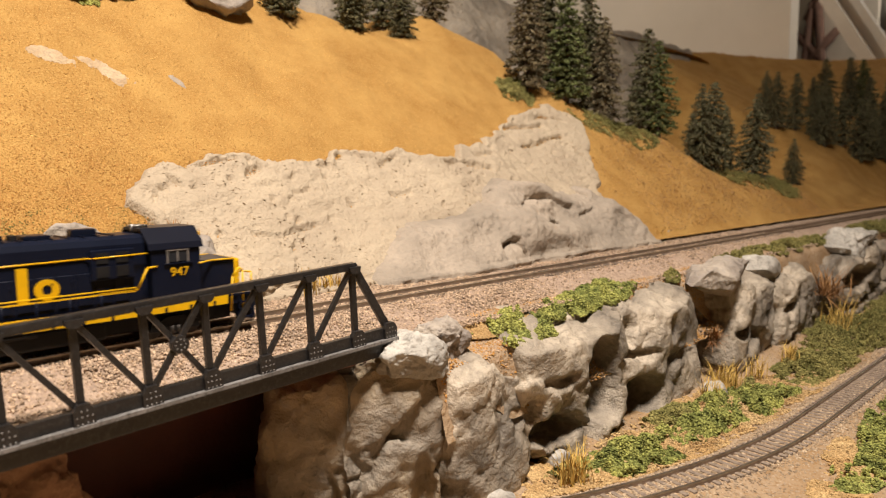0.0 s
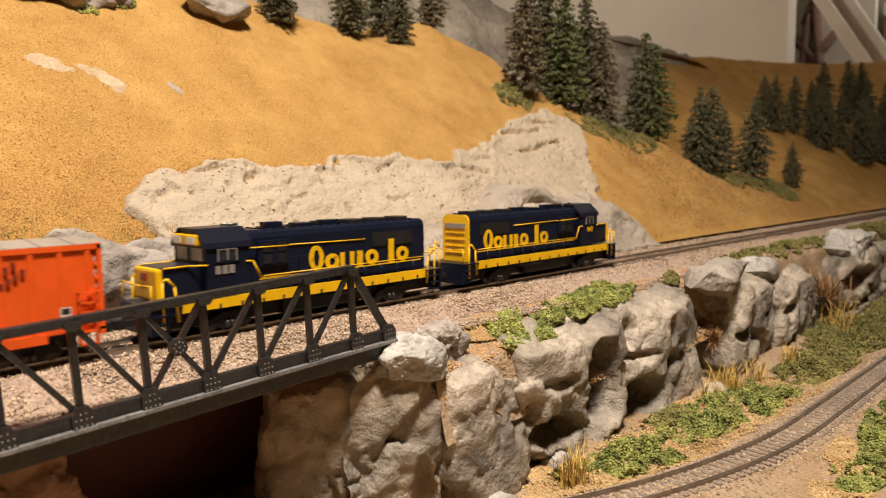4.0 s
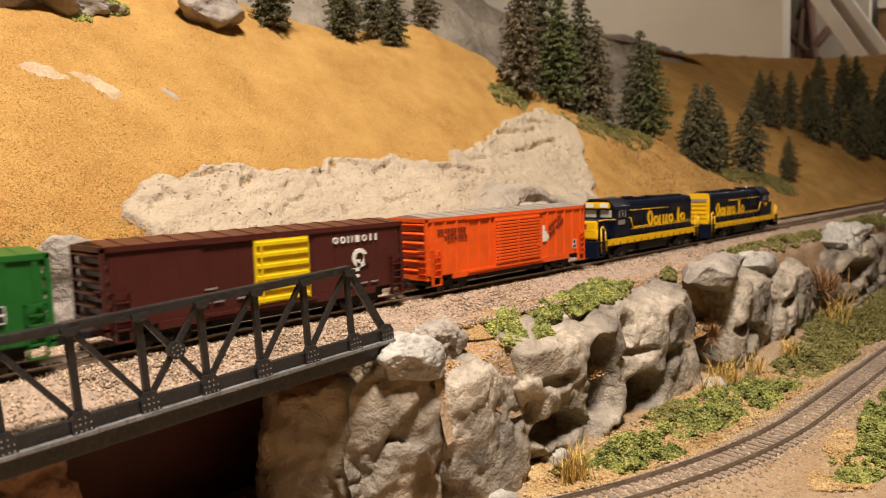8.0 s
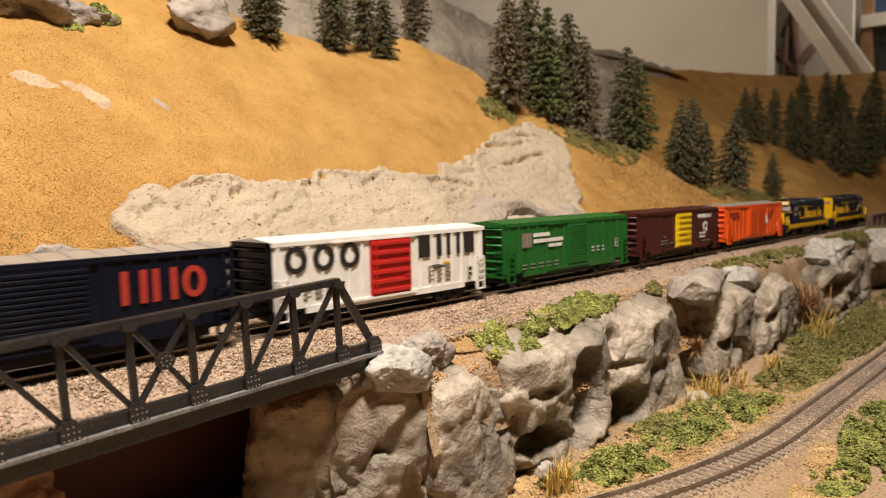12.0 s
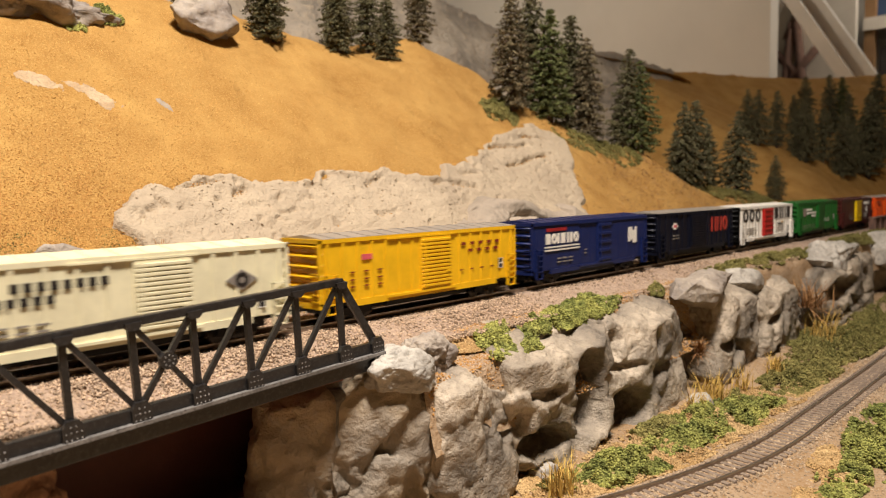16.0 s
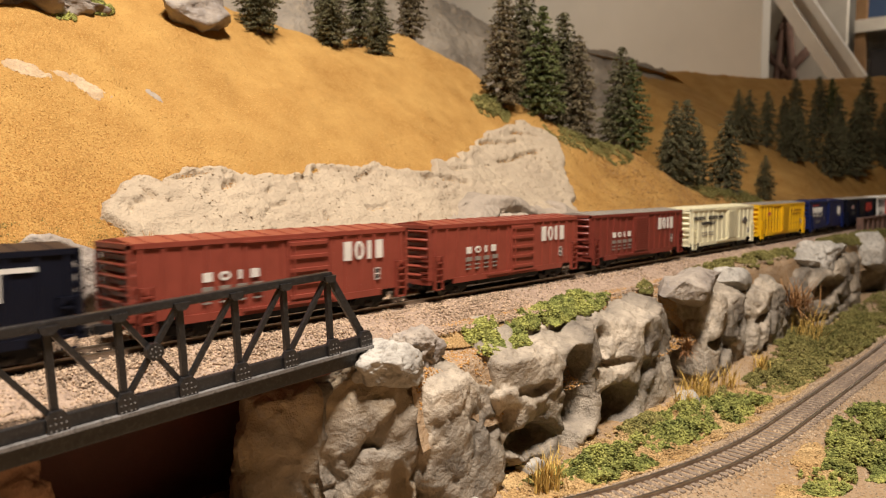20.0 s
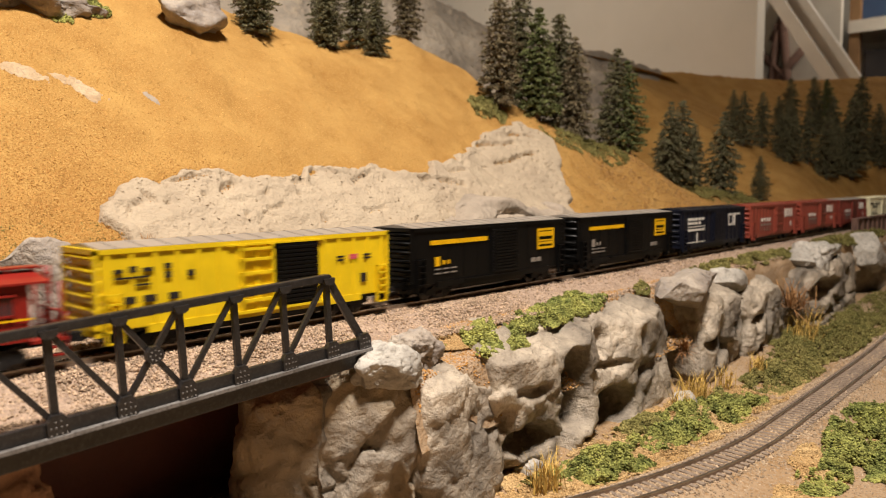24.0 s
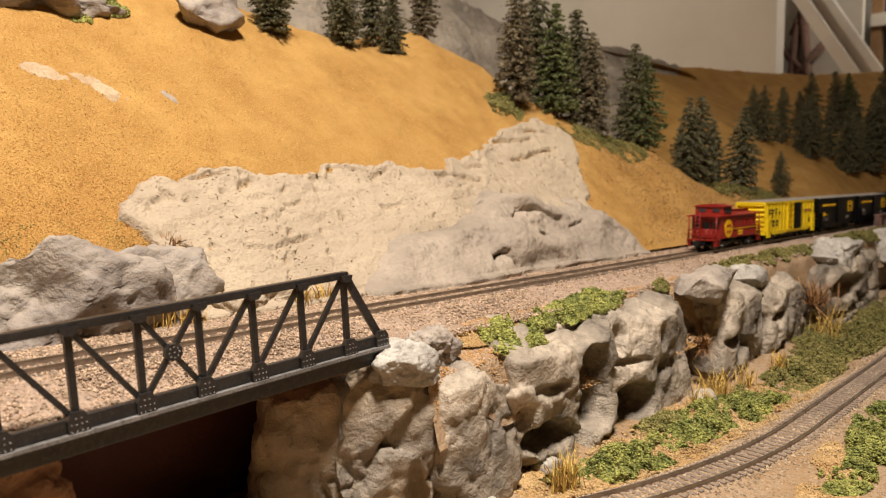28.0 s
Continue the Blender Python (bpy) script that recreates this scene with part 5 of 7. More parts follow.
    clump("shrub_patch", "dull green turf below the trees", 0.50, 0.110, 0.06, 0.02, 0.005, 4500, 22, "olive", hill)
    clump("shrub_patch", "dull green turf below the far trees", 0.68, 0.115, 0.10, 0.03, 0.006, 6000, 23, "olive", hill)
    clump("shrub_patch", "dull green undergrowth at the slope foot", 0.70, 0.07, 0.08, 0.018, 0.007, 4000, 24, "olive", hill)
    clump("shrub_patch", "green bush on the hill crest", 0.130, 0.149, 0.005, 0.004, 0.004, 500, 25, "green", hill)
    clump("shrub_patch", "green bush beside the crest ledge", 0.148, 0.156, 0.007, 0.005, 0.006, 800, 26, "green", hill)
    L = LOW + 0.001
    for i, (x, y, z, h, n) in enumerate(((0.1935, -0.0635, L, 0.0155, 70), (0.1965, -0.0610, L, 0.012, 40), (0.324, -0.0565, L, 0.0165, 80), (0.330, -0.0560, L, 0.014, 50), (0.305, -0.0585, L, 0.0150, 40),
                                         (0.354, -0.0590, L, 0.0125, 45), (0.394, -0.0600, L, 0.0120, 70), (0.400, -0.0590, L, 0.010, 50), (0.485, -0.0560, L, 0.022, 70), (0.505, -0.054, L, 0.026, 60))):
        tuft(x, y, z, h, n, 200 + i)
    for i, (x, y, h, n) in enumerate(((0.104, 0.0275, 0.012, 40), (0.112, 0.0270, 0.013, 50), (0.158, 0.030, 0.013, 60), (0.170, 0.031, 0.012, 60), (0.178, 0.029, 0.010, 50), (0.166, 0.030, 0.011, 40), (0.43, 0.034, 0.012, 70), (0.455, 0.036, 0.011, 60), (0.47, 0.04, 0.01, 50))):
        tuft(x, y, -0.004, h, n, 230 + i)
    tuft(0.120, 0.052, 0.019, 0.0085, 190, 260, "twig", 1.4, "dry_brush", "tangle of rusty dry twigs above the rocks", 0.0004)
    tuft(0.1265, 0.0505, 0.0155, 0.0080, 160, 261, "twig", 1.4, "dry_brush", "tangle of rusty dry twigs above the rocks", 0.0004)
    tuft(0.332, -0.0470, -0.036, 0.0070, 150, 262, "twig", 1.5, "dry_brush", "tangle of rusty dry twigs on the cliff", 0.0003)
    tuft(0.495, -0.046, -0.036, 0.022, 110, 263, "twig", 1.0, "dry_brush", "rusty dry brush on the far cliff", 0.0004)


# ---- the train: each car's own x runs from its rear (0) forwards; z = 0 is the rail top ----
CAR, WID, SILL, EAVE, PITCH = 0.0975, 0.0202, 0.0066, 0.0272, 0.1111
HALF = WID / 2
WHEELS = {}


def disc(name, r, w, material, n=16):
    v = [(r * math.cos(2 * math.pi * i / n), y, r * math.sin(2 * math.pi * i / n)) for y in (-w / 2, w / 2) for i in range(n)]
    f = [(i, (i + 1) % n, (i + 1) % n + n, i + n) for i in range(n)] + [tuple(range(n - 1, -1, -1)), tuple(range(n, 2 * n))]
    return mesh(name, v, f, material)


def truck(parent, x, base=0.0105, r=0.0028, wide=0.0058):
    """A four-wheel truck: side frames, springs, axle ends and wheels."""
    if "frame" not in WHEELS:
        WHEELS["wheel"] = disc("wheel", r, 0.0016, "wheel")
        WHEELS["axle"] = rods("axle", [((0, -0.0055, 0), (0, 0.0055, 0))], 0.0005, "wheel")
        b = base / 2
        WHEELS["frame"] = prism("side_frame", [(-b - 0.0016, 0.0022), (-b - 0.0012, 0.0040), (-b + 0.001, 0.0046), (-0.0022, 0.0056), (0.0022, 0.0056), (b - 0.001, 0.0046), (b + 0.0012, 0.0040), (b + 0.0016, 0.0022),
                                               (b - 0.0014, 0.0020), (0.0026, 0.0010), (-0.0026, 0.0010), (-b + 0.0014, 0.0020)], -0.0006, 0.0006, "black")
        WHEELS["spring"] = rods("spring", [((-0.0008, 0, 0.0012), (-0.0008, 0, 0.0032)), ((0.0008, 0, 0.0012), (0.0008, 0, 0.0032))], 0.0006, "wheel", 8)
    t = part("truck", boxes("bolster", [(-0.0016, 0.0016, -0.0066, 0.0066, 0.0030, 0.0060)], "black"), parent, "black four-wheel truck", Matrix.Translation((x, 0, 0)))
    for s in (-1, 1):
        part("side_frame", WHEELS["frame"], t, at=Matrix.Translation((0, s * 0.0074, 0)))
        part("spring", WHEELS["spring"], t, at=Matrix.Translation((0, s * 0.0079, 0)))
        for e in (-1, 1):
            part("wheel", WHEELS["wheel"], t, at=Matrix.Translation((e * base / 2, s * 0.0049, r - 0.0001)))
    for e in (-1, 1):
        part("axle", WHEELS["axle"], t, at=Matrix.Translation((e * base / 2, 0, r)))


def coupler(parent, x, way):
    me = boxes("coupler", [(0, 0.0058, -0.0008, 0.0008, 0.0042, 0.0058), (0.0046, 0.0070, -0.0018, 0.0016, 0.0038, 0.0062)], "black")
    part("coupler", me, parent, "black knuckle coupler", Matrix.Translation((x, 0, 0)) @ Matrix.Rotation(0 if way > 0 else math.pi, 4, "Z"))


def blocks(name, parent, material, items, y=None, label=""):
    """Painted blocks on the side that faces the lower ground: (x0, x1, z0, z1)."""
    y = HALF + 0.00042 if y is None else y
    part(name, boxes(name, [(a, b, -y - 0.00008, -y + 0.0002, c, d) for a, b, c, d in items], material), parent, label)


def word(x, z, h, n, w, gap, low=(), lowh=0.68, slope=0.0):
    """n letter-sized blocks; those in low are short."""
    return [(x + i * (w + gap), x + i * (w + gap) + w, z + slope * i, z + slope * i + (h * lowh if i in low else h)) for i in range(n)]


def frames(items, t):
    """Hollow blocks: four bars for each."""
    out = []
    for a, b, c, d in items:
        out += [(a, b, c, c + t), (a, b, d - t, d), (a, a + t, c + t, d - t), (b - t, b, c + t, d - t)]
    return out


def ring(parent, material, cx, cz, r0, r1, y, name="ring", n=28, squash=1.0):
    v, f = [], []
    for yy in (-y - 0.0001, -y + 0.0002):
        for r in (r0, r1):
            v += [(cx + squash * r * math.cos(2 * math.pi * i / n), yy, cz + r * math.sin(2 * math.pi * i / n)) for i in range(n)]
    for i in range(n):
        j = (i + 1) % n
        f += [(i, i + n, j + n, j), (i + n, i + 3 * n, j + 3 * n, j + n), (i, j, j + 2 * n, i + 2 * n)]
    part(name, mesh(name, v, f, material), parent)


def glyphs(parent, material, x, z, h, kinds, w, gap, t, y=None, side=-1, low=0.66, label="", name="lettering", slope=0.0):
    """A row of plain letter-sized shapes painted on a side: o, O: low or tall ring; i, I: a post; n, N: twin posts; b, B: a block."""
    y = HALF + 0.00042 if y is None else y
    v, f = [], []
    ya, yb = side * (y + 0.00008), side * (y - 0.0002)

    def box(a, b, c, d):
        k = len(v)
        v.extend([(px, py, pz) for py in (ya, yb) for px, pz in ((a, c), (b, c), (b, d), (a, d))])
        f.extend([(k, k + 1, k + 2, k + 3), (k, k + 4, k + 5, k + 1), (k + 1, k + 5, k + 6, k + 2), (k + 2, k + 6, k + 7, k + 3), (k + 3, k + 7, k + 4, k)])
    for i, kind in enumerate(kinds):
        wide = w * (0.7 if kind in "iI" else 1.0)
        a, b, c = x, x + wide, z + slope * i
        d = c + h * (low if kind.islower() else 1.0)
        m = (a + b) / 2
        if kind in "oO":
            n, k = 18, len(v)
            for py in (ya, yb):
                for q in (0, t):
                    v.extend([(m + (wide / 2 - q) * math.cos(2 * math.pi * j / n), py, (c + d) / 2 + ((d - c) / 2 - q * 0.8) * math.sin(2 * math.pi * j / n)) for j in range(n)])
            for j in range(n):
                e = (j + 1) % n
                f.extend([(k + j, k + e, k + n + e, k + n + j), (k + j, k + 2 * n + j, k + 2 * n + e, k + e), (k + n + j, k + n + e, k + 3 * n + e, k + 3 * n + j)])
        elif kind in "iI":
            box(m - t * 0.7, m + t * 0.7, c, d)
        elif kind in "nN":
            box(a, a + t, c, d)
            box(b - t, b, c, d)
        elif kind in "bB":
            box(a + 0.1 * wide, b - 0.1 * wide, c, d)
        if kind != " ":
            x += wide + gap
        else:
            x += w * 0.6
    part(name, mesh(name, v, f, material), parent, label)


def boxcar(name, label, paint_, roof, door="same", door_x=(0.040, 0.058), style="ribs", slats=11, ribs=14, walkway=False, double=False, end=None):
    """A 50-foot boxcar: shell, roof panels, corrugated ends, posts, doors, ladders, underframe with black shade fill,
    trucks.
    """
    car = thing(name, label, "freight car", group="train cars")
    P = paint_
    E = end or P
    part("body", bevelled("body", [(0.0006, CAR - 0.0006, -HALF, HALF, SILL, EAVE)], P, 0.00025), car)
    part("side_sill", boxes("side_sill", [(0.012, CAR - 0.012, s * HALF - 0.0004, s * HALF + 0.0004, SILL - 0.0016, SILL + 0.0006) for s in (-1, 1)], P), car)
    part("eave", boxes("eave", [(0, CAR, s * (HALF + 0.0001) - 0.0004, s * (HALF + 0.0001) + 0.0004, EAVE - 0.0010, EAVE + 0.0003) for s in (-1, 1)], P), car)
    part("roof", loft("roof", [(-HALF - 0.0003, EAVE), (-HALF - 0.0003, EAVE + 0.0004), (0, EAVE + 0.0016), (HALF + 0.0003, EAVE + 0.0004), (HALF + 0.0003, EAVE)], 0, CAR, roof), car)
    if "seam" + roof not in WHEELS:
        WHEELS["seam" + roof] = loft("roof_seam", [(-HALF, EAVE + 0.0004), (-HALF, EAVE + 0.0006), (0, EAVE + 0.0018), (HALF, EAVE + 0.0006), (HALF, EAVE + 0.0004)], -0.0003, 0.0003, roof)
    for i in range(13):
        part("roof_seam", WHEELS["seam" + roof], car, at=Matrix.Translation((0.005 + i * (CAR - 0.01) / 12, 0, 0)))
    if walkway:
        part("roof_walk", boxes("roof_walk", [(0, CAR, -0.0022, 0.0022, EAVE + 0.0024, EAVE + 0.0028)], "roof_grey"), car)
    # corrugated ends: bulging horizontal ribs
    if "rib" + P not in WHEELS:
        n = 10
        WHEELS["end" + P] = mesh("end_rib", [(-0.0019 * math.sin(math.pi * i / n) * (1 if abs(y) < 0.0094 else 0.2), y, 0.0021 * (i / n - 0.5)) for y in (-0.0098, -0.0092, 0.0092, 0.0098) for i in range(n + 1)],
                                 [(k * (n + 1) + i, k * (n + 1) + i + 1, (k + 1) * (n + 1) + i + 1, (k + 1) * (n + 1) + i) for k in range(3) for i in range(n)], E, True)
        WHEELS["rib" + P] = bevelled("side_post", [(-0.0006, 0.0006, -0.00042, 0.0002, SILL + 0.0003, EAVE - 0.0009)], P, 0.00015, 1)
        WHEELS["slat" + P] = WHEELS["rib" + P]
    for e in (0, 1):
        for i in range(6):
            part("end_rib", WHEELS["end" + P], car, at=Matrix.Translation((0.0006 if e == 0 else CAR - 0.0006, 0, SILL + 0.0022 + i * 0.0033)) @ Matrix.Rotation(math.pi * e, 4, "Z"))
        ex = -0.0012 if e == 0 else CAR
        if end:
            a = -0.0001 if e == 0 else CAR - 0.0006
            part("end_wall", boxes("end_wall", [(a, a + 0.0007, -HALF + 0.0004, HALF - 0.0004, SILL, EAVE)], E), car)
        part("end_frame", boxes("end_frame", [(ex, ex + 0.0012, -HALF, -HALF + 0.0010, SILL, EAVE), (ex, ex + 0.0012, HALF - 0.0010, HALF, SILL, EAVE), (ex, ex + 0.0012, -HALF, HALF, SILL - 0.0012, SILL + 0.0006), (ex, ex + 0.0012, -HALF, HALF, EAVE - 0.0010, EAVE + 0.0004)], E), car)
        lad = [(ex - 0.0004, ex, -HALF + 0.0004, -HALF + 0.0040, SILL + 0.001 + k * 0.0022, SILL + 0.0014 + k * 0.0022) for k in range(5)]
        part("end_ladder", boxes("end_ladder", lad, E), car)
    x0, x1 = door_x
    posts = [x for x in np.linspace(0.0022, CAR - 0.0022, ribs) if not x0 - 0.0012 < x < x1 + 0.0012]
    if style == "ribs":
        for s in (-1, 1):
            for x in posts:
                part("side_post", WHEELS["rib" + P], car, at=Matrix.Translation((x, s * HALF, 0)) @ Matrix.Rotation(0 if s < 0 else math.pi, 4, "Z"))
    else:
        for s in (-1, 1):
            for x in posts:
                part("panel_seam", WHEELS["seamline" + P] if "seamline" + P in WHEELS else WHEELS.setdefault("seamline" + P, boxes("panel_seam", [(-0.0002, 0.0002, -0.00012, 0.0001, SILL + 0.0003, EAVE - 0.0009)], P)), car,
                     at=Matrix.Translation((x, s * HALF, 0)) @ Matrix.Rotation(0 if s < 0 else math.pi, 4, "Z"))
    D = P if door == "same" else door
    for s in (-1, 1):
        rot = Matrix.Rotation(0 if s < 0 else math.pi, 4, "Z")
        at = Matrix.Translation(((x0 + x1) / 2, s * HALF, 0)) @ rot
        w = (x1 - x0) / 2
        d = part("door", bevelled("door", [(-w, w, -0.0007, 0.0003, SILL + 0.0004, EAVE - 0.0012)], D, 0.0001, 1), car, "sliding door with pressed ribs", at)
        for i in range(slats):
            z = SILL + 0.0018 + i * (EAVE - SILL - 0.0044) / (slats - 1)
            hh = 0.00042 if slats > 8 else 0.0006
            key = "slat%s%.4f%d" % (D, w, slats)
            if key not in WHEELS:
                WHEELS[key] = bevelled("door_rib", [(-w + 0.0006, w - 0.0006, -0.0013, -0.0006, -hh, hh)], D, 0.0001, 1) if not double else bevelled("door_rib", [(-w + 0.0005, -0.0005, -0.0013, -0.0006, -hh, hh), (0.0005, w - 0.0005, -0.0013, -0.0006, -hh, hh)], D, 0.0001, 1)
            part("door_rib", WHEELS[key], d, at=Matrix.Translation((0, 0, z)))
        part("door_track", boxes("door_track", [(-w - 0.016, w + 0.002, -0.0010, 0, SILL - 0.0004, SILL + 0.0004), (-w - 0.016, w + 0.002, -0.0008, 0, EAVE - 0.0012, EAVE - 0.0006)], P), car, at=at)
        part("latch_bar", boxes("latch_bar", [(-w + 0.0016, -w + 0.0022, -0.0014, -0.0007, SILL + 0.001, EAVE - 0.002)], D), d)
        part("latch_handle", boxes("latch_handle", [(w - 0.0030, w - 0.0012, -0.0015, -0.0007, SILL + 0.006, SILL + 0.0068)], D), d)
        # corner ladders and steps
        for xl in (0.0008, CAR - 0.0052):
            lad = [(xl, xl + 0.0044, s * HALF + (-0.0013 if s < 0 else 0.0008), s * HALF + (-0.0008 if s < 0 else 0.0013), SILL - 0.0002 + k * 0.0023, SILL + 0.0003 + k * 0.0023) for k in range(5)]
            lad += [(xl, xl + 0.0004, s * HALF - 0.0013 if s < 0 else s * HALF, s * HALF if s < 0 else s * HALF + 0.0013, SILL - 0.0030, SILL + 0.0096), (xl + 0.0040, xl + 0.0044, s * HALF - 0.0013 if s < 0 else s * HALF, s * HALF if s < 0 else s * HALF + 0.0013, SILL - 0.0030, SILL + 0.0096),
                    (xl, xl + 0.0044, s * HALF - 0.0013 if s < 0 else s * HALF + 0.0008, s * HALF - 0.0008 if s < 0 else s * HALF + 0.0013, SILL - 0.0032, SILL - 0.0027)]
            part("ladder", boxes("ladder", lad, P), car)
    # sill and crossbars, deepened with wide black slabs for the shade below
    part("underframe", boxes("underframe", [(0.002, CAR - 0.002, -0.0022, 0.0022, 0.0040, SILL), (0.002, CAR - 0.002, -0.0088, 0.0088, SILL - 0.0012, SILL + 0.0001), (0.024, CAR - 0.024, -0.0062, 0.0062, SILL - 0.0030, SILL - 0.001)] + [(x, x + 0.0008, -0.0085, 0.0085, SILL - 0.0018, SILL) for x in np.arange(0.026, 0.074, 0.008)], "black"), car)
    # black boxes that stand in for the shade under the car
    part("centre_sill", boxes("centre_sill", [(0.004, CAR - 0.004, -0.0046, 0.0046, 0.0026, SILL - 0.0005), (0.028, CAR - 0.028, -0.0084, -0.0076, 0.0030, SILL - 0.0005), (0.028, CAR - 0.028, 0.0076, 0.0084, 0.0030, SILL - 0.0005)], "black"), car)
    part("brake_gear", boxes("brake_gear", [(0.044, 0.053, -0.0072, -0.0044, 0.0034, 0.0058), (0.058, 0.063, 0.002, 0.006, 0.0034, 0.0058)], "black"), car)
    for x in (0.0155, CAR - 0.0155):
        truck(car, x)
    coupler(car, CAR - 0.001, 1)
    coupler(car, 0.001, -1)
    return car


def data_rows(parent, material, x, z, n, rows, w=0.0030, dz=0.0016, name="small_lettering", h=0.0005, step=0.0044):
    blocks(name, parent, material, [(x + i * step, x + i * step + w, z + r * dz, z + r * dz + h) for i in range(n) for r in range(rows)])


def plate(parent, x, z, material="ink", w=0.0024, h=0.0040):
    blocks("notice_plate", parent, material, [(x, x + w, z, z + h)])
    blocks("notice_print", parent, "chalk", frames([(x, x + w, z, z + h / 2), (x, x + w, z + h / 2, z + h)], 0.00022), HALF + 0.0005)


def cars():
    c = {}
    c[7] = boxcar("boxcar", "bright orange ribbed boxcar with louvred double doors and a grey roof", "orange", "roof_grey", door_x=(0.0355, 0.0645), double=True, slats=14, ribs=16)
    blocks("lettering", c[7], "rust_ink", word(0.0045, 0.0218, 0.0016, 9, 0.0012, 0.0005) + word(0.0078, 0.0192, 0.0016, 7, 0.0012, 0.0006), label="two lines of dark lettering")
    blocks("lettering", c[7], "rust_ink", word(0.0708, 0.0185, 0.0016, 6, 0.0010, 0.0006, slope=0.0009) + word(0.0716, 0.0158, 0.0016, 7, 0.0010, 0.0005, slope=0.0009), label="slanting dark lettering")
    blocks("emblem", c[7], "chalk", [(0.0668, 0.0682, 0.0138, 0.0205), (0.0684, 0.0696, 0.0138, 0.0180), (0.0698, 0.0708, 0.0148, 0.0166)], label="small white emblem")
    plate(c[7], 0.0885, 0.0090)
    c[6] = boxcar("boxcar", "dark brown smooth-sided boxcar with a bright yellow door", "brown", "brown", "yellow", (0.0410, 0.0597), "smooth", 6, 12)
    glyphs(c[6], "chalk", 0.0690, 0.0222, 0.0022, "OONBOII", 0.0021, 0.0008, 0.0005, label="white lettering")
    ring(c[6], "chalk", 0.0795, 0.0170, 0.0017, 0.0031, HALF + 0.0004, "emblem")
    blocks("emblem", c[6], "chalk", [(0.0715, 0.0790, 0.0128, 0.0138), (0.0715, 0.0790, 0.0108, 0.0118), (0.0780, 0.0796, 0.0138, 0.0165)], label="white wheel-and-rail emblem")
    blocks("emblem_gap", c[6], "brown", [(0.0812, 0.0830, 0.0150, 0.0180)], HALF + 0.0006)
    data_rows(c[6], "dim", 0.0235, 0.0098, 2, 2)
    data_rows(c[6], "dim", 0.0255, 0.0135, 1, 1, 0.0036)
    data_rows(c[6], "dim", 0.0350, 0.0098, 2, 1)
    data_rows(c[6], "dim", 0.0750, 0.0085, 3, 1, 0.003)
    c[5] = boxcar("boxcar", "green ribbed boxcar with a louvred door and white lettering", "green_car", "green_car", door_x=(0.0440, 0.0605), slats=15, ribs=15)
    blocks("emblem_panel", c[5], "plate_brown", [(0.0110, 0.0172, 0.0170, 0.0232)], label="square brown emblem panel")
    blocks("emblem", c[5], "dim", frames([(0.0113, 0.0140, 0.0174, 0.0228), (0.0142, 0.0169, 0.0174, 0.0228)], 0.0006), HALF + 0.0005)
    blocks("lettering", c[5], "chalk", word(0.0190, 0.0212, 0.0016, 7, 0.0014, 0.0003) + word(0.0190, 0.0186, 0.0016, 13, 0.0014, 0.0003) + word(0.0300, 0.0163, 0.0014, 6, 0.0014, 0.0003), label="white lettering in two lines")
    data_rows(c[5], "dim", 0.0110, 0.0080, 5, 2, step=0.0058)
    data_rows(c[5], "chalk", 0.0650, 0.0118, 3, 2, 0.0018)
    plate(c[5], 0.0860, 0.0125)
    c[4] = boxcar("boxcar", "white ribbed boxcar with black ends, red door, bold black lettering", "white", "white", "red", (0.0384, 0.0571), "ribs", 6, 18, end="coal")
    glyphs(c[4], "ink", 0.0044, 0.0176, 0.0084, "OOO", 0.0083, 0.0023, 0.0020, label="bold black ring-shaped lettering")
    glyphs(c[4], "ink", 0.0605, 0.0181, 0.0080, "BINB", 0.0072, 0.0016, 0.0018, label="bold black letter-sized shapes")
    data_rows(c[4], "dim", 0.0110, 0.0098, 4, 3)
    data_rows(c[4], "dim", 0.0660, 0.0095, 3, 4)
    blocks("notice_mark", c[4], "amber", [(0.0740, 0.0775, 0.0150, 0.0158)])
    blocks("notice_print", c[4], "ink", [(0.0680, 0.0740, 0.0138, 0.0144), (0.0676, 0.0720, 0.0146, 0.0150)])
    plate(c[4], 0.0875, 0.0088)
    c[3] = boxcar("boxcar", "dark slate boxcar with dull red lettering", "navy", "roof_grey", door_x=(0.0370, 0.0590), slats=13, ribs=15)
    glyphs(c[3], "letter_red", 0.0665, 0.0148, 0.0086, "NNO", 0.0068, 0.0014, 0.0019, label="large dull red lettering")
    blocks("emblem", c[3], "chalk", [(0.0155, 0.0225, 0.0196, 0.0206), (0.0172, 0.0208, 0.0184, 0.0218)], label="small white and red emblem")
    blocks("emblem_core", c[3], "pink_red", [(0.0172, 0.0208, 0.0194, 0.0208)], HALF + 0.0005)
    data_rows(c[3], "dim", 0.0165, 0.0130, 2, 2)
    c[2] = boxcar("boxcar", "deep blue smooth-sided boxcar with white lettering", "blue", "blue", door_x=(0.0500, 0.0620), style="smooth", slats=5, ribs=12)
    glyphs(c[2], "chalk", 0.0080, 0.0180, 0.0046, "BONNIO", 0.0042, 0.0004, 0.0014, label="bold white lettering")
    blocks("stripe", c[2], "chalk", [(0.0076, 0.0345, 0.0164, 0.0170), (0.0076, 0.0345, 0.0150, 0.0156)], label="two white stripes")
    blocks("lettering", c[2], "dark_red", word(0.0090, 0.0235, 0.0014, 6, 0.0022, 0.0004), label="small red lettering")
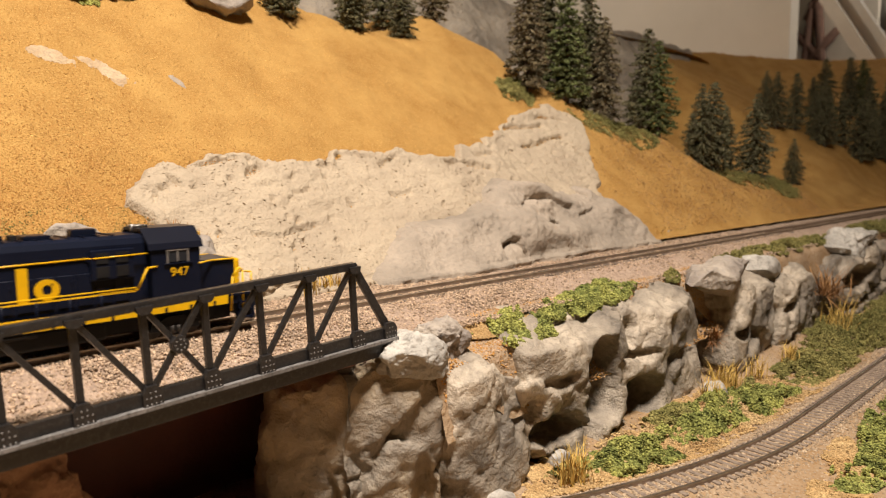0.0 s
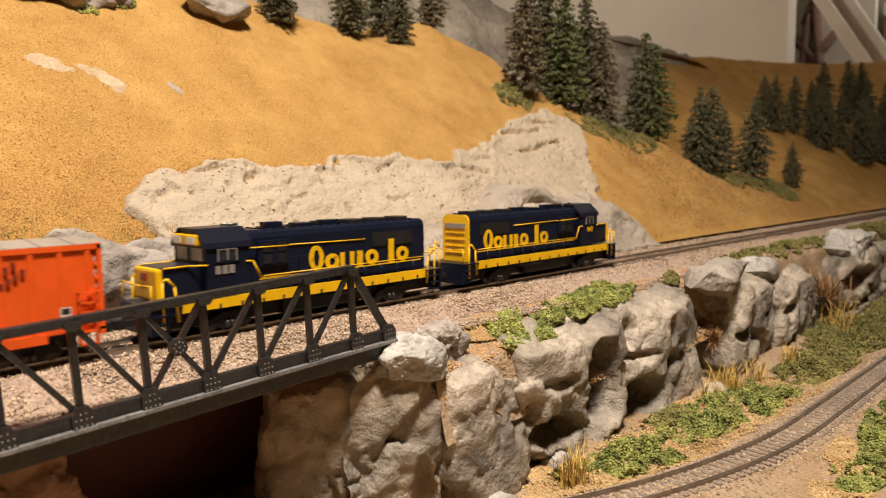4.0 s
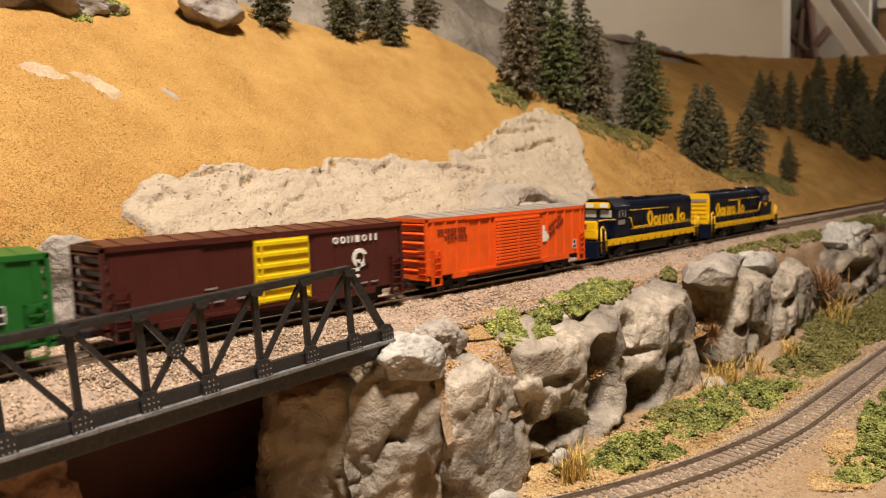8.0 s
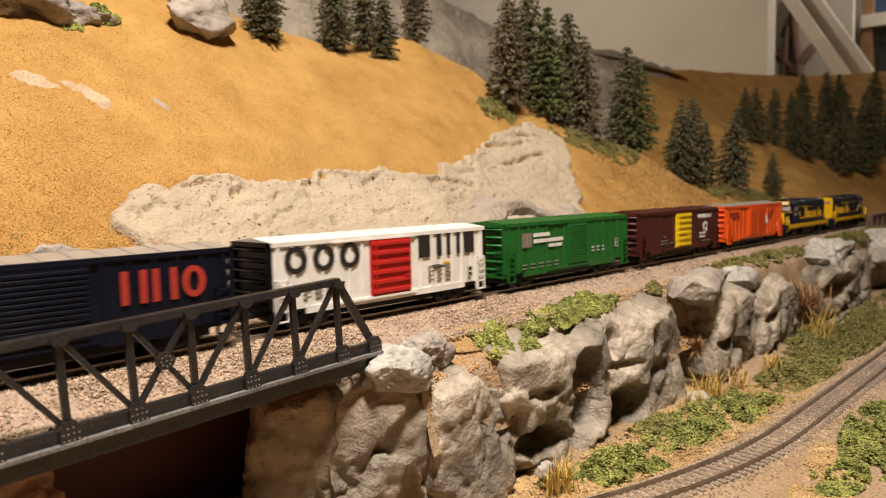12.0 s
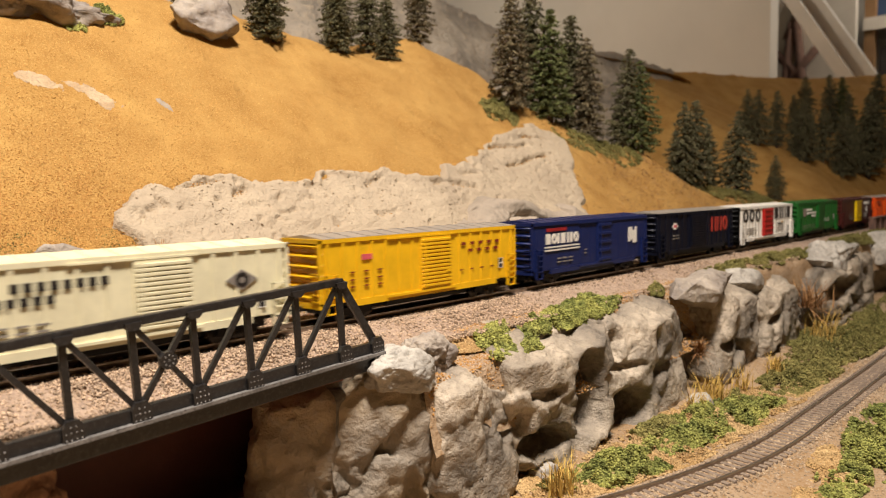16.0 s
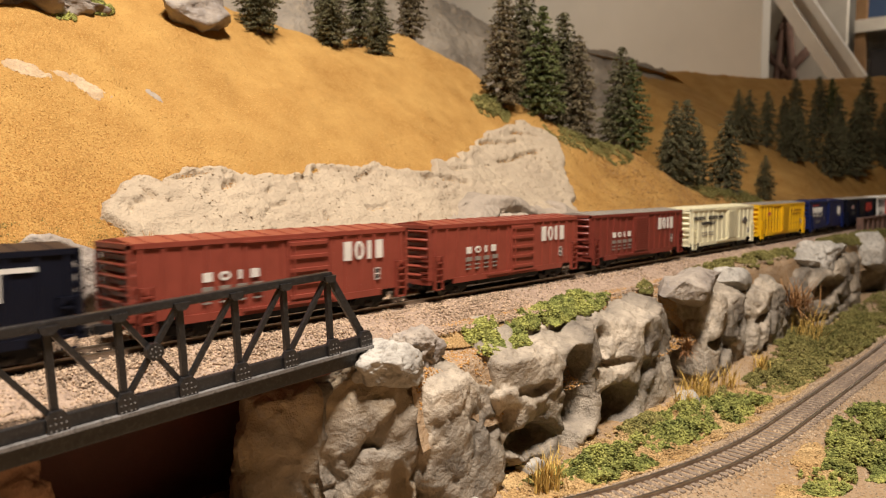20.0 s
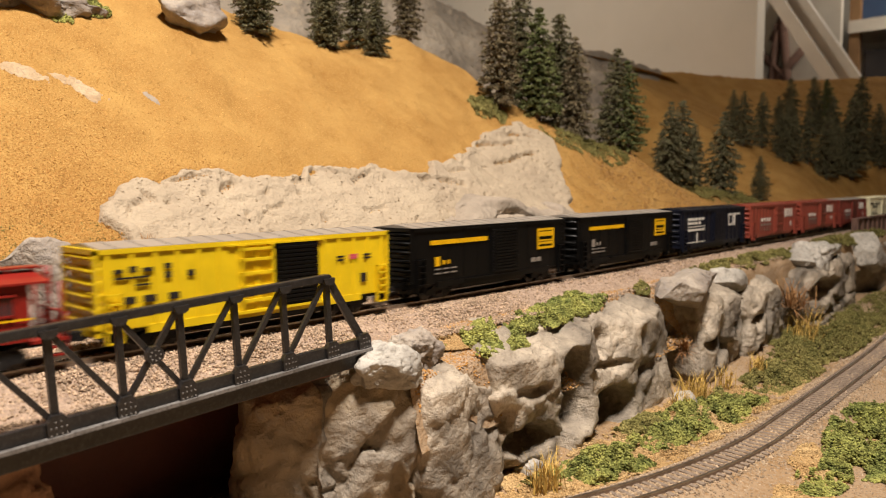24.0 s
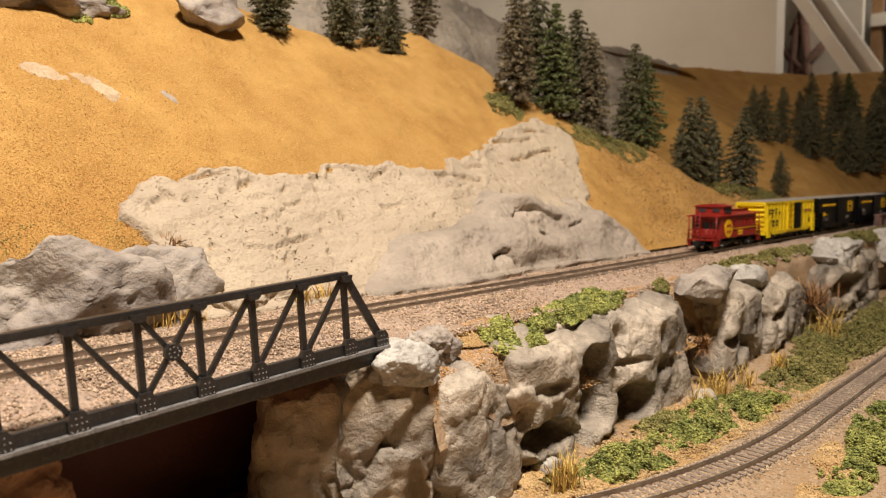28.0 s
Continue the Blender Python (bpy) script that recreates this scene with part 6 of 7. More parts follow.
    blocks("emblem", c[2], "chalk", [(0.0790, 0.0806, 0.0150, 0.0222), (0.0812, 0.0828, 0.0158, 0.0222), (0.0834, 0.0850, 0.0142, 0.0206), (0.0856, 0.0872, 0.0142, 0.0222)], label="tall white emblem")
    data_rows(c[2], "dim", 0.0170, 0.0096, 3, 2)
    data_rows(c[2], "dim", 0.0390, 0.0120, 1, 2, 0.0014)
    c[1] = boxcar("boxcar", "amber yellow ribbed boxcar with a louvred door and pale roof", "amber", "roof_grey", door_x=(0.0430, 0.0590), slats=13, ribs=16)
    blocks("emblem", c[1], "pink_red", [(0.0160, 0.0205, 0.0200, 0.0218)], label="small red and white emblem")
    data_rows(c[1], "rust_ink", 0.0110, 0.0160, 3, 1, 0.0018, step=0.0060)
    data_rows(c[1], "rust_ink", 0.0110, 0.0135, 3, 1, 0.0018, step=0.0060)
    data_rows(c[1], "rust_ink", 0.0110, 0.0112, 3, 1, 0.0018, step=0.0060)
    blocks("lettering", c[1], "rust_ink", word(0.0650, 0.0215, 0.0011, 5, 0.0024, 0.0026) + word(0.0690, 0.0188, 0.0011, 4, 0.0024, 0.0026), label="rows of small dark lettering")
    data_rows(c[1], "rust_ink", 0.0640, 0.0120, 4, 1, 0.0018, step=0.0060)
    plate(c[1], 0.0870, 0.0110)
    c[0] = boxcar("boxcar", "cream ribbed boxcar with a louvred door and black lettering", "cream_car", "cream_car", door_x=(0.0515, 0.0675), slats=14, ribs=14)
    blocks("lettering", c[0], "ink", word(0.0022, 0.0206, 0.0022, 6, 0.0018, 0.0011) + word(0.0232, 0.0206, 0.0022, 8, 0.0018, 0.0011) + word(0.0140, 0.0174, 0.0020, 7, 0.0018, 0.0010), label="two lines of black lettering")
    v = HALF + 0.0004
    part("emblem", prism("emblem", [(0.0775, 0.0180), (0.0825, 0.0210), (0.0875, 0.0180), (0.0825, 0.0150)], -v - 0.0001, -v + 0.0003, "dim"), c[0], "grey diamond emblem with a dark round centre")
    ring(c[0], "ink", 0.0825, 0.0180, 0.0010, 0.0021, v + 0.0001, "emblem_ring")
    data_rows(c[0], "dim", 0.0150, 0.0110, 4, 2, 0.003)
    plate(c[0], 0.0875, 0.0092)
    for k, P, lab, sty in ((-1, "oxide", "oxide red ribbed boxcar with a louvred door", 15), (-2, "oxide_red", "brick red ribbed boxcar with a narrow plug door", 5), (-3, "oxide_red", "brick red ribbed boxcar with a plug door", 5)):
        c[k] = boxcar("boxcar", lab + ", white lettering", P, P if k != -1 else "roof_grey", door_x=(0.0400, 0.0560) if k == -1 else (0.0475, 0.0630), slats=sty, ribs=16)
        hh = 0.0062
        z = 0.0178
        x = 0.0690 if k != -1 else 0.0680
        glyphs(c[k], "chalk", x, z, hh, "BOIB", 0.0040, 0.0010, 0.0012, label="large white letter-sized shapes")
        glyphs(c[k], "chalk", 0.0190, 0.0158, 0.0026, "BOIB", 0.0036, 0.0018, 0.0008, label="small white letter-sized shapes")
        data_rows(c[k], "dim", 0.0190, 0.0128, 4, 1, 0.0034, h=0.0016, step=0.0054)
        data_rows(c[k], "dim", 0.0190, 0.0096, 4, 2, 0.0028, step=0.0054)
        plate(c[k], 0.0825, 0.0105)
    c[-4] = boxcar("boxcar", "dark blue-grey boxcar with white lettering", "slate", "slate", door_x=(0.0440, 0.0605), slats=14, ribs=15)
    blocks("lettering", c[-4], "chalk", [(0.0690, 0.0700, 0.0160, 0.0238), (0.0700, 0.0775, 0.0226, 0.0238), (0.0700, 0.0775, 0.0160, 0.0172), (0.0764, 0.0775, 0.0172, 0.0226), (0.0790, 0.0885, 0.0226, 0.0238), (0.0790, 0.0806, 0.0160, 0.0226)], label="large white letter-sized bars")
    blocks("lettering", c[-4], "chalk", word(0.0080, 0.0212, 0.0015, 5, 0.0034, 0.0014) + word(0.0080, 0.0188, 0.0015, 4, 0.0034, 0.0014) + [(0.0080, 0.0320, 0.0172, 0.0177)], label="rows of white lettering")
    data_rows(c[-4], "chalk", 0.0080, 0.0148, 5, 1, 0.0036, h=0.0014, step=0.0050)
    blocks("stripe", c[-4], "chalk", [(0.0205, 0.0215, 0.0080, 0.0136), (0.0080, 0.0320, 0.0078, 0.0083)])
    for k in (-5, -6):
        c[k] = boxcar("boxcar", "black smooth-sided boxcar with yellow lettering and a weathered pale roof", "coal", "roof_grey", door_x=(0.0440, 0.0620), style="smooth", slats=14, ribs=12)
        blocks("lettering", c[k], "loco_yellow", word(0.0085, 0.0210, 0.0017, 16, 0.0017, 0.0004), label="line of yellow lettering")
        blocks("emblem", c[k], "loco_yellow", frames([(0.0765, 0.0890, 0.0150, 0.0240)], 0.0010) + [(0.0780, 0.0875, 0.0205, 0.0225), (0.0780, 0.0875, 0.0170, 0.0180), (0.0780, 0.0875, 0.0184, 0.0190)], label="square yellow emblem")
        blocks("small_lettering", c[k], "loco_yellow" if k == -6 else "dim", [(0.0110, 0.0135, 0.0130, 0.0165), (0.0150, 0.0165, 0.0135, 0.0150), (0.0180, 0.0190, 0.0135, 0.0150)])
        blocks("small_lettering", c[k], "dim", [(0.0720, 0.0752, 0.0098, 0.0116), (0.0760, 0.0790, 0.0098, 0.0116)])
        data_rows(c[k], "dim", 0.0110, 0.0100, 3, 2)
    c[-7] = boxcar("boxcar", "bright yellow ribbed boxcar with a black louvred door", "yellow", "roof_grey", "coal", (0.0520, 0.0680), "ribs", 14, 16)
    blocks("small_lettering", c[-7], "ink", [(0.0035, 0.0060, 0.0212, 0.0222), (0.0075, 0.0095, 0.0212, 0.0228), (0.0110, 0.0140, 0.0212, 0.0222), (0.0035, 0.0130, 0.0196, 0.0201), (0.0090, 0.0130, 0.0176, 0.0181), (0.0170, 0.0190, 0.0190, 0.0206), (0.0235, 0.0255, 0.0190, 0.0206), (0.0170, 0.0190, 0.0215, 0.0229)])
    blocks("lettering", c[-7], "ink", [(0.0110, 0.0145, 0.0132, 0.0150), (0.0180, 0.0210, 0.0132, 0.0150), (0.0110, 0.0145, 0.0108, 0.0122), (0.0180, 0.0210, 0.0108, 0.0122), (0.0060, 0.0090, 0.0132, 0.0150)])
    blocks("lettering", c[-7], "ink", [(0.0755, 0.0785, 0.0198, 0.0204), (0.0755, 0.0785, 0.0187, 0.0193), (0.0870, 0.0900, 0.0198, 0.0204), (0.0870, 0.0900, 0.0187, 0.0193), (0.0855, 0.0880, 0.0110, 0.0140)])
    blocks("emblem", c[-7], "pink_red", [(0.0808, 0.0842, 0.0190, 0.0206)], label="small red emblem")
    part("plug_door_gear", boxes("plug_door_gear", [(0.0395, 0.0510, -HALF - 0.0011, -HALF - 0.0004, z, z + 0.0008) for z in (0.0095, 0.0135, 0.0175, 0.0215, 0.0245)] + [(0.040, 0.0406, -HALF - 0.0011, -HALF, 0.0075, 0.026), (0.0504, 0.0510, -HALF - 0.0011, -HALF, 0.0075, 0.026)], "yellow"), c[-7])
    return c


def loco(label, numbered):
    """A four-axle road switcher, long hood to the rear; x runs from the rear platform to the front one."""
    L = 0.1065
    e = thing("locomotive", label, "locomotive", group="locomotives")
    B, Y = "loco_blue", "loco_yellow"
    part("frame", bevelled("frame", [(0.001, L - 0.001, -0.0092, 0.0092, 0.0068, 0.0092)], B, 0.0002), e)
    part("walkway_stripe", boxes("walkway_stripe", [(0.0085, L - 0.0085, s * 0.0095 - 0.0003, s * 0.0095 + 0.0003, 0.0072, 0.0102) for s in (-1, 1)], Y), e, "yellow walkway edge")
    part("walkway", boxes("walkway", [(0, L, -0.0097, 0.0097, 0.0092, 0.0097)], B), e)
    part("stripe_mark", boxes("stripe_mark", [(x, x + 0.0007, s * 0.0096 - 0.0003, s * 0.0096 + 0.0003, 0.0072, 0.0084) for s in (-1, 1) for x in np.arange(0.012, L - 0.012, 0.0068)], B), e)
    # full-length black block put in for the shade beneath the frame
    part("underframe", boxes("underframe", [(0.006, L - 0.006, -0.0062, 0.0062, 0.0028, 0.0070)], "black"), e)
    part("fuel_tank", bevelled("fuel_tank", [(0.038, 0.066, -0.0080, 0.0080, 0.0022, 0.0070)], "black", 0.0008), e)
    part("air_tank", rods("air_tank", [((0.033, -0.0078, 0.0062), (0.050, -0.0078, 0.0062)), ((0.033, 0.0078, 0.0062), (0.050, 0.0078, 0.0062))], 0.0009, "black", 8), e)
    for x in (0.023, L - 0.023):
        truck(e, x, 0.0165 / 1.57, 0.0028)
    # long hood with rounded shoulders
    hw, ht = 0.0066, 0.0276
    prof = [(-hw, 0.0096), (-hw, ht - 0.0022), (-hw + 0.0006, ht - 0.0008), (-hw + 0.0020, ht), (hw - 0.0020, ht), (hw - 0.0006, ht - 0.0008), (hw, ht - 0.0022), (hw, 0.0096)]
    part("long_hood", loft("long_hood", prof, 0.0066, 0.0772, B), e, "dark blue long hood")
    part("hood_end", loft("hood_end", [(y * 1.015, z if z > 0.01 else 0.0098) for y, z in prof], 0.0058, 0.0067, Y), e, "yellow hood end") if numbered else part("hood_end", loft("hood_end", [(y * 1.01, z if z > 0.01 else 0.0098) for y, z in prof], 0.0060, 0.0067, B), e)
    part("end_marking", boxes("end_marking", [(0.0054, 0.0060, -0.0052, 0.0052, 0.0225, 0.0243)], "dim"), e)
    part("end_groove", boxes("end_groove", [(0.0054, 0.0059, -0.005, 0.005, z, z + 0.0004) for z in (0.013, 0.0155, 0.018, 0.0205)], Y), e)
    part("radiator", boxes("radiator", [(0.012, 0.030, s * hw - 0.0004, s * hw + 0.0004, 0.0195, 0.0240) for s in (-1, 1)], "black"), e, "dark radiator grille")
    panel = bevelled("hood_door", [(0, 0.0036, -0.00025, 0.00025, 0.0112, 0.0190)], B, 0.0001, 1)
    for x in np.arange(0.0335, 0.070, 0.0044):
        for s in (-1, 1):
            part("hood_door", panel, e, at=Matrix.Translation((x, s * hw, 0)))
    part("door_latch", boxes("door_latch", [(x + 0.0030, x + 0.0034, s * hw - 0.0005, s * hw + 0.0005, z, z + 0.0006) for s in (-1, 1) for x in np.arange(0.0335, 0.070, 0.0044) for z in (0.0130, 0.0170)], B), e)
    fan = disc("fan", 0.0042, 0.0012, "black", 20)
    for x in (0.0135, 0.0235, 0.0335):
        f_ = part("fan", fan, e, "round roof fan", Matrix.Translation((x, 0, ht + 0.0004)) @ Matrix.Rotation(math.pi / 2, 4, "X"))
    for x0, x1, w, h in ((0.040, 0.046, 0.0022, 0.0014), (0.050, 0.056, 0.003, 0.0010), (0.061, 0.067, 0.0018, 0.0018)):
        part("roof_hatch", bevelled("roof_hatch", [(x0, x1, -w, w, ht - 0.0002, ht + h)], B, 0.0003), e)
    part("roof_rib", boxes("roof_rib", [(x, x + 0.0004, -0.0050, 0.0050, ht - 0.0001, ht + 0.0003) for x in np.arange(0.010, 0.073, 0.0035)], B), e)
    part("exhaust_stack", boxes("exhaust_stack", [(0.0475, 0.0490, -0.0016, 0.0016, ht, ht + 0.0012)], "black"), e)
    part("horn", rods("horn", [((0.0760, -0.0015, 0.0294), (0.0800, -0.0015, 0.0294)), ((0.0760, 0.0010, 0.0294), (0.0792, 0.0010, 0.0294)), ((0.0765, 0, 0.0274), (0.0765, 0, 0.0295))], 0.0004, "steel"), e)
    part("blower_housing", bevelled("blower_housing", [(0.0630, 0.0735, s * hw - (0.0012 if s < 0 else 0), s * hw + (0.0012 if s > 0 else 0), 0.0170, 0.0245) for s in (-1, 1)], B, 0.0003), e)
    part("panel_louvre", boxes("panel_louvre", [(x, x + 0.0030, s * (hw + 0.0012) - 0.0002, s * (hw + 0.0012) + 0.0002, z, z + 0.0026) for s in (-1, 1) for x in (0.0642, 0.0690) for z in (0.0178, 0.0212)], "black"), e)
    # cab
    cw = 0.0092
    roof = [(-cw, 0.0222), (-cw + 0.0004, 0.0236), (-0.0050, 0.0272), (0.0050, 0.0272), (cw - 0.0004, 0.0236), (cw, 0.0222), (cw, 0.0096), (-cw, 0.0096)]
    cab = part("cab", loft("cab", roof, 0.0740, 0.0872, B), e, "dark blue cab with a sloping-sided roof", Matrix.Translation((0.0033, 0, 0.0012)))
    part("cab_roof", loft("cab_roof", [(-cw - 0.0005, 0.0224), (-cw, 0.0240), (-0.0050, 0.0278), (0.0050, 0.0278), (cw, 0.0240), (cw + 0.0005, 0.0224), (cw, 0.0228), (0.0049, 0.0271), (-0.0049, 0.0271), (-cw, 0.0228)], 0.0732, 0.0880, "slate"), cab)
    for s in (-1, 1):
        w = part("side_window", boxes("side_window", [(0.0782, 0.0836, s * cw - 0.0002, s * cw + 0.0002, 0.0190, 0.0219)], "glass"), cab)
        part("window_frame", boxes("window_frame", [(0.0780, 0.0783, s * cw - 0.0003, s * cw + 0.0004, 0.0187, 0.0222), (0.0807, 0.0810, s * cw - 0.0003, s * cw + 0.0004, 0.0190, 0.0219), (0.0836, 0.0839, s * cw - 0.0003, s * cw + 0.0004, 0.0187, 0.0222), (0.0778, 0.0840, s * cw - 0.0004, s * cw + 0.0004, 0.0219, 0.0222)], "dim"), w)
        part("arm_rest", boxes("arm_rest", [(0.0772, 0.0850, s * cw - 0.0005, s * cw + 0.0005, 0.0184, 0.0187)], B), cab)
        part("stripe", boxes("stripe", [(0.0090, 0.0735, s * (hw + 0.0013) - 0.0001, s * (hw + 0.0013) + 0.00015, 0.01335, 0.0137)], Y), e)
    part("windshield", boxes("windshield", [(0.0868, 0.0874, -0.0072, -0.0012, 0.0190, 0.0225), (0.0868, 0.0874, 0.0012, 0.0072, 0.0190, 0.0225)], "lit_glass"), cab)
    nb = part("number_board", bevelled("number_board", [(0.0868, 0.0888, -0.0066, 0.0066, 0.0232, 0.0262)], Y, 0.0004), cab, "yellow number board over the windshield")
    part("number_panel", boxes("number_panel", [(0.0887, 0.0890, a, a + 0.0042, 0.0237, 0.0256) for a in (-0.0060, 0.0018)], "chalk"), nb)
    # short hood and nose
    nose = part("short_hood", bevelled("short_hood", [(0.0868, 0.0985, -0.0068, 0.0068, 0.0096, 0.0186)], B, 0.0008), e, "low blue short hood", Matrix.Translation((0.0040, 0, 0.0008)))
    part("nose_front", bevelled("nose_front", [(0.0975, 0.0996, -0.0069, 0.0069, 0.0097, 0.0184)], Y, 0.0008), nose, "yellow nose front")
    part("headlight", boxes("headlight", [(0.0995, 0.1000, -0.0016, 0.0016, 0.0150, 0.0170)], "dark_red"), nose)
    for s in (-1, 1):
        y = s * (hw + 0.0012)
        # thin yellow band that steps up beside the cab, and handrails with stanchions
        part("stripe", rods("stripe", path_rods([(0.0330, s * (hw + 0.0002), 0.0222), (0.0620, s * (hw + 0.0002), 0.0226), (0.0640, s * (hw + 0.0013), 0.0226), (0.0768, s * (hw + 0.0013), 0.0228)]), 0.00022, Y), e)
        part("stripe", rods("stripe", path_rods([(0.0640, s * 0.0092, 0.0140), (0.0735, s * 0.0092, 0.0140), (0.0762, s * 0.0092, 0.0192), (0.0785, s * 0.0095, 0.0194)]), 0.00028, Y), e)
        part("stripe", rods("stripe", path_rods([(0.0902, s * 0.0094, 0.0192), (0.0950, s * 0.0071, 0.0193), (0.1015, s * 0.0071, 0.0192)]), 0.00028, Y), e)
        rail_pts = [(0.0085, s * 0.0094, 0.0146), (0.0730, s * 0.0094, 0.0146)]
        part("handrail", rods("handrail", path_rods(rail_pts), 0.0002, Y), e)
        part("stanchion", rods("stanchion", [((x, s * 0.0094, 0.0075), (x, s * 0.0094, 0.0138)) for x in np.arange(0.014, 0.070, 0.0072)], 0.0002, B), e)
        for xe, d in ((0.0035, 1), (L - 0.0035, -1)):
            part("grab_rail", rods("grab_rail", path_rods([(xe, s * 0.0092, 0.0040), (xe, s * 0.0092, 0.0160), (xe + d * 0.0012, s * 0.0092, 0.0168), (xe + d * 0.0032, s * 0.0094, 0.0145), (xe + d * 0.0040, s * 0.0094, 0.0050)]), 0.00032, Y), e, "yellow grab rail")
    for xe, d in ((0.0, 1), (L, -1)):
        a, b = sorted((xe, xe + d * 0.0012))
        part("pilot", boxes("pilot", [(a, b, -0.0092, 0.0092, 0.0020, 0.0092)], B), e)
        a, b = sorted((xe + d * 0.0008, xe + d * 0.0052))
        for s in (-1, 1):
            part("steps", boxes("steps", [(a, b, s * 0.0086 - 0.0010, s * 0.0086 + 0.0010, z, z + 0.0005) for z in (0.0024, 0.0046, 0.0068)] + [(a, a + 0.0005, s * 0.0086 - 0.0010, s * 0.0086 + 0.0010, 0.0024, 0.0092)], B), e)
        part("end_rail", rods("end_rail", path_rods([(xe + d * 0.0006, -0.0088, 0.0096), (xe + d * 0.0006, -0.0088, 0.0152), (xe + d * 0.0006, -0.0030, 0.0148), (xe + d * 0.0006, 0.0030, 0.0148), (xe + d * 0.0006, 0.0088, 0.0152), (xe + d * 0.0006, 0.0088, 0.0096)]), 0.00025, Y), e)
    coupler(e, L - 0.001, 1)
    coupler(e, 0.001, -1)
    # big yellow name as letter-sized blocks on both sides, and the cab number
    for s in (-1, 1):
        glyphs(e, Y, 0.0144 if s < 0 else 0.0138, 0.0136, 0.0080, "Oonio Io" if s < 0 else "oI oinoO", 0.0056, 0.0004, 0.0017, hw + 0.00035, s, 0.63, "large yellow lettering")
        if numbered:
            cu = bpy.data.curves.new("number", "FONT")
            cu.body, cu.size, cu.extrude = "947", 0.0034, 0.00008
            cu.align_x = "CENTER"
            tmp = bpy.data.objects.new("number", cu)
            me = bpy.data.meshes.new_from_object(tmp)
            bpy.data.objects.remove(tmp)
            me.materials.append(M[Y])
            part("number", me, e, "yellow cab number", Matrix.Translation((0.0846, s * (cw + 0.0002), 0.0164)) @ Matrix.Rotation(0 if s < 0 else math.pi, 4, "Z") @ Matrix.Rotation(math.pi / 2, 4, "X"))
        else:
            y0, y1 = sorted((s * (cw + 0.0001), s * (cw + 0.0003)))
            part("number", boxes("number", [(0.0822 + i * 0.0021, 0.0838 + i * 0.0021, y0, y1, 0.0165, 0.0188) for i in range(3)], "dim"), e)
    return e


def caboose():
    """Red cupola caboose with end platforms; x runs forwards from the rear platform."""
    c = thing("caboose", "red cupola caboose with yellow emblem and stripe", "caboose", group="train cars")
    R = "caboose_red"
    L, b0, b1 = 0.0790, 0.0142, 0.0697
    h, ev = 0.0092, 0.0206
    part("body", bevelled("body", [(b0, b1, -h, h, 0.0070, ev)], R, 0.0002), c)
    part("roof", loft("roof", [(-h - 0.0012, ev), (-h - 0.0012, ev + 0.0005), (0, ev + 0.0024), (h + 0.0012, ev + 0.0005), (h + 0.0012, ev)], 0.0088, 0.0738, R), c)
    part("roof_walk", boxes("roof_walk", [(0.0350, L - 0.004, -0.0024, 0.0024, ev + 0.0030, ev + 0.0034)] + [(x, x + 0.0006, -0.0024, 0.0024, ev + 0.0020, ev + 0.0031) for x in np.arange(0.037, L - 0.005, 0.006)], R), c)
    part("stove_pipe", rods("stove_pipe", [((0.0400, 0.0040, ev + 0.001), (0.0400, 0.0040, ev + 0.0052)), ((0.0400, 0.0040, ev + 0.0046), (0.0400, 0.0040, ev + 0.0058))], 0.0009, R, 8), c)
    c0, c1, ct = 0.0183, 0.0301, 0.0264
    cup = part("cupola", bevelled("cupola", [(c0, c1, -h + 0.0002, h - 0.0002, ev, ct)], R, 0.0002), c, "red cupola with windows")
    part("cupola_roof", loft("cupola_roof", [(-h - 0.0008, ct), (-h - 0.0008, ct + 0.0004), (-0.004, ct + 0.0016), (0.004, ct + 0.0016), (h + 0.0008, ct + 0.0004), (h + 0.0008, ct)], c0 - 0.001, c1 + 0.001, R), cup)
    for s in (-1, 1):
        for x in (c0 + 0.0016, c0 + 0.0064):
            part("cupola_window", boxes("cupola_window", [(x, x + 0.0040, s * (h - 0.0002) - 0.0003, s * (h - 0.0002) + 0.0003, ev + 0.0020, ct - 0.0008)], "glass"), cup)
        for x in (0.0312, 0.0506, 0.0622):
            w = part("window", boxes("window", [(x, x + 0.0036, s * h - 0.0002, s * h + 0.0002, 0.0138, 0.0179)], "glass"), c)
            part("window_frame", boxes("window_frame", [(x - 0.0005, x, s * h - 0.0006, s * h + 0.0006, 0.0133, 0.0184), (x + 0.0036, x + 0.0041, s * h - 0.0006, s * h + 0.0006, 0.0133, 0.0184), (x - 0.0008, x + 0.0044, s * h - 0.0008, s * h + 0.0008, 0.0180, 0.0185), (x - 0.0005, x + 0.0041, s * h - 0.0006, s * h + 0.0006, 0.0133, 0.0138), (x + 0.0016, x + 0.0020, s * h - 0.0005, s * h + 0.0005, 0.0138, 0.0180)], R), w)
        part("side_boarding", boxes("side_boarding", [(x, x + 0.00025, s * h - 0.00015, s * h + 0.00015, 0.0072, 0.0120) for x in np.arange(b0 + 0.002, b1, 0.0022)], R), c)
        part("stripe", boxes("stripe", [(0.0280, b1 + 0.0005, s * (h + 0.0003) - 0.0001, s * (h + 0.0006) + 0.0001, 0.0122, 0.0127)], "loco_yellow"), c)
    for a in (c0 - 0.0003, c1):
        part("cupola_window", boxes("cupola_window", [(a, a + 0.0003, y, y + 0.0042, ev + 0.0026, ct - 0.0012) for y in (-0.0066, 0.0024)], "glass"), cup)
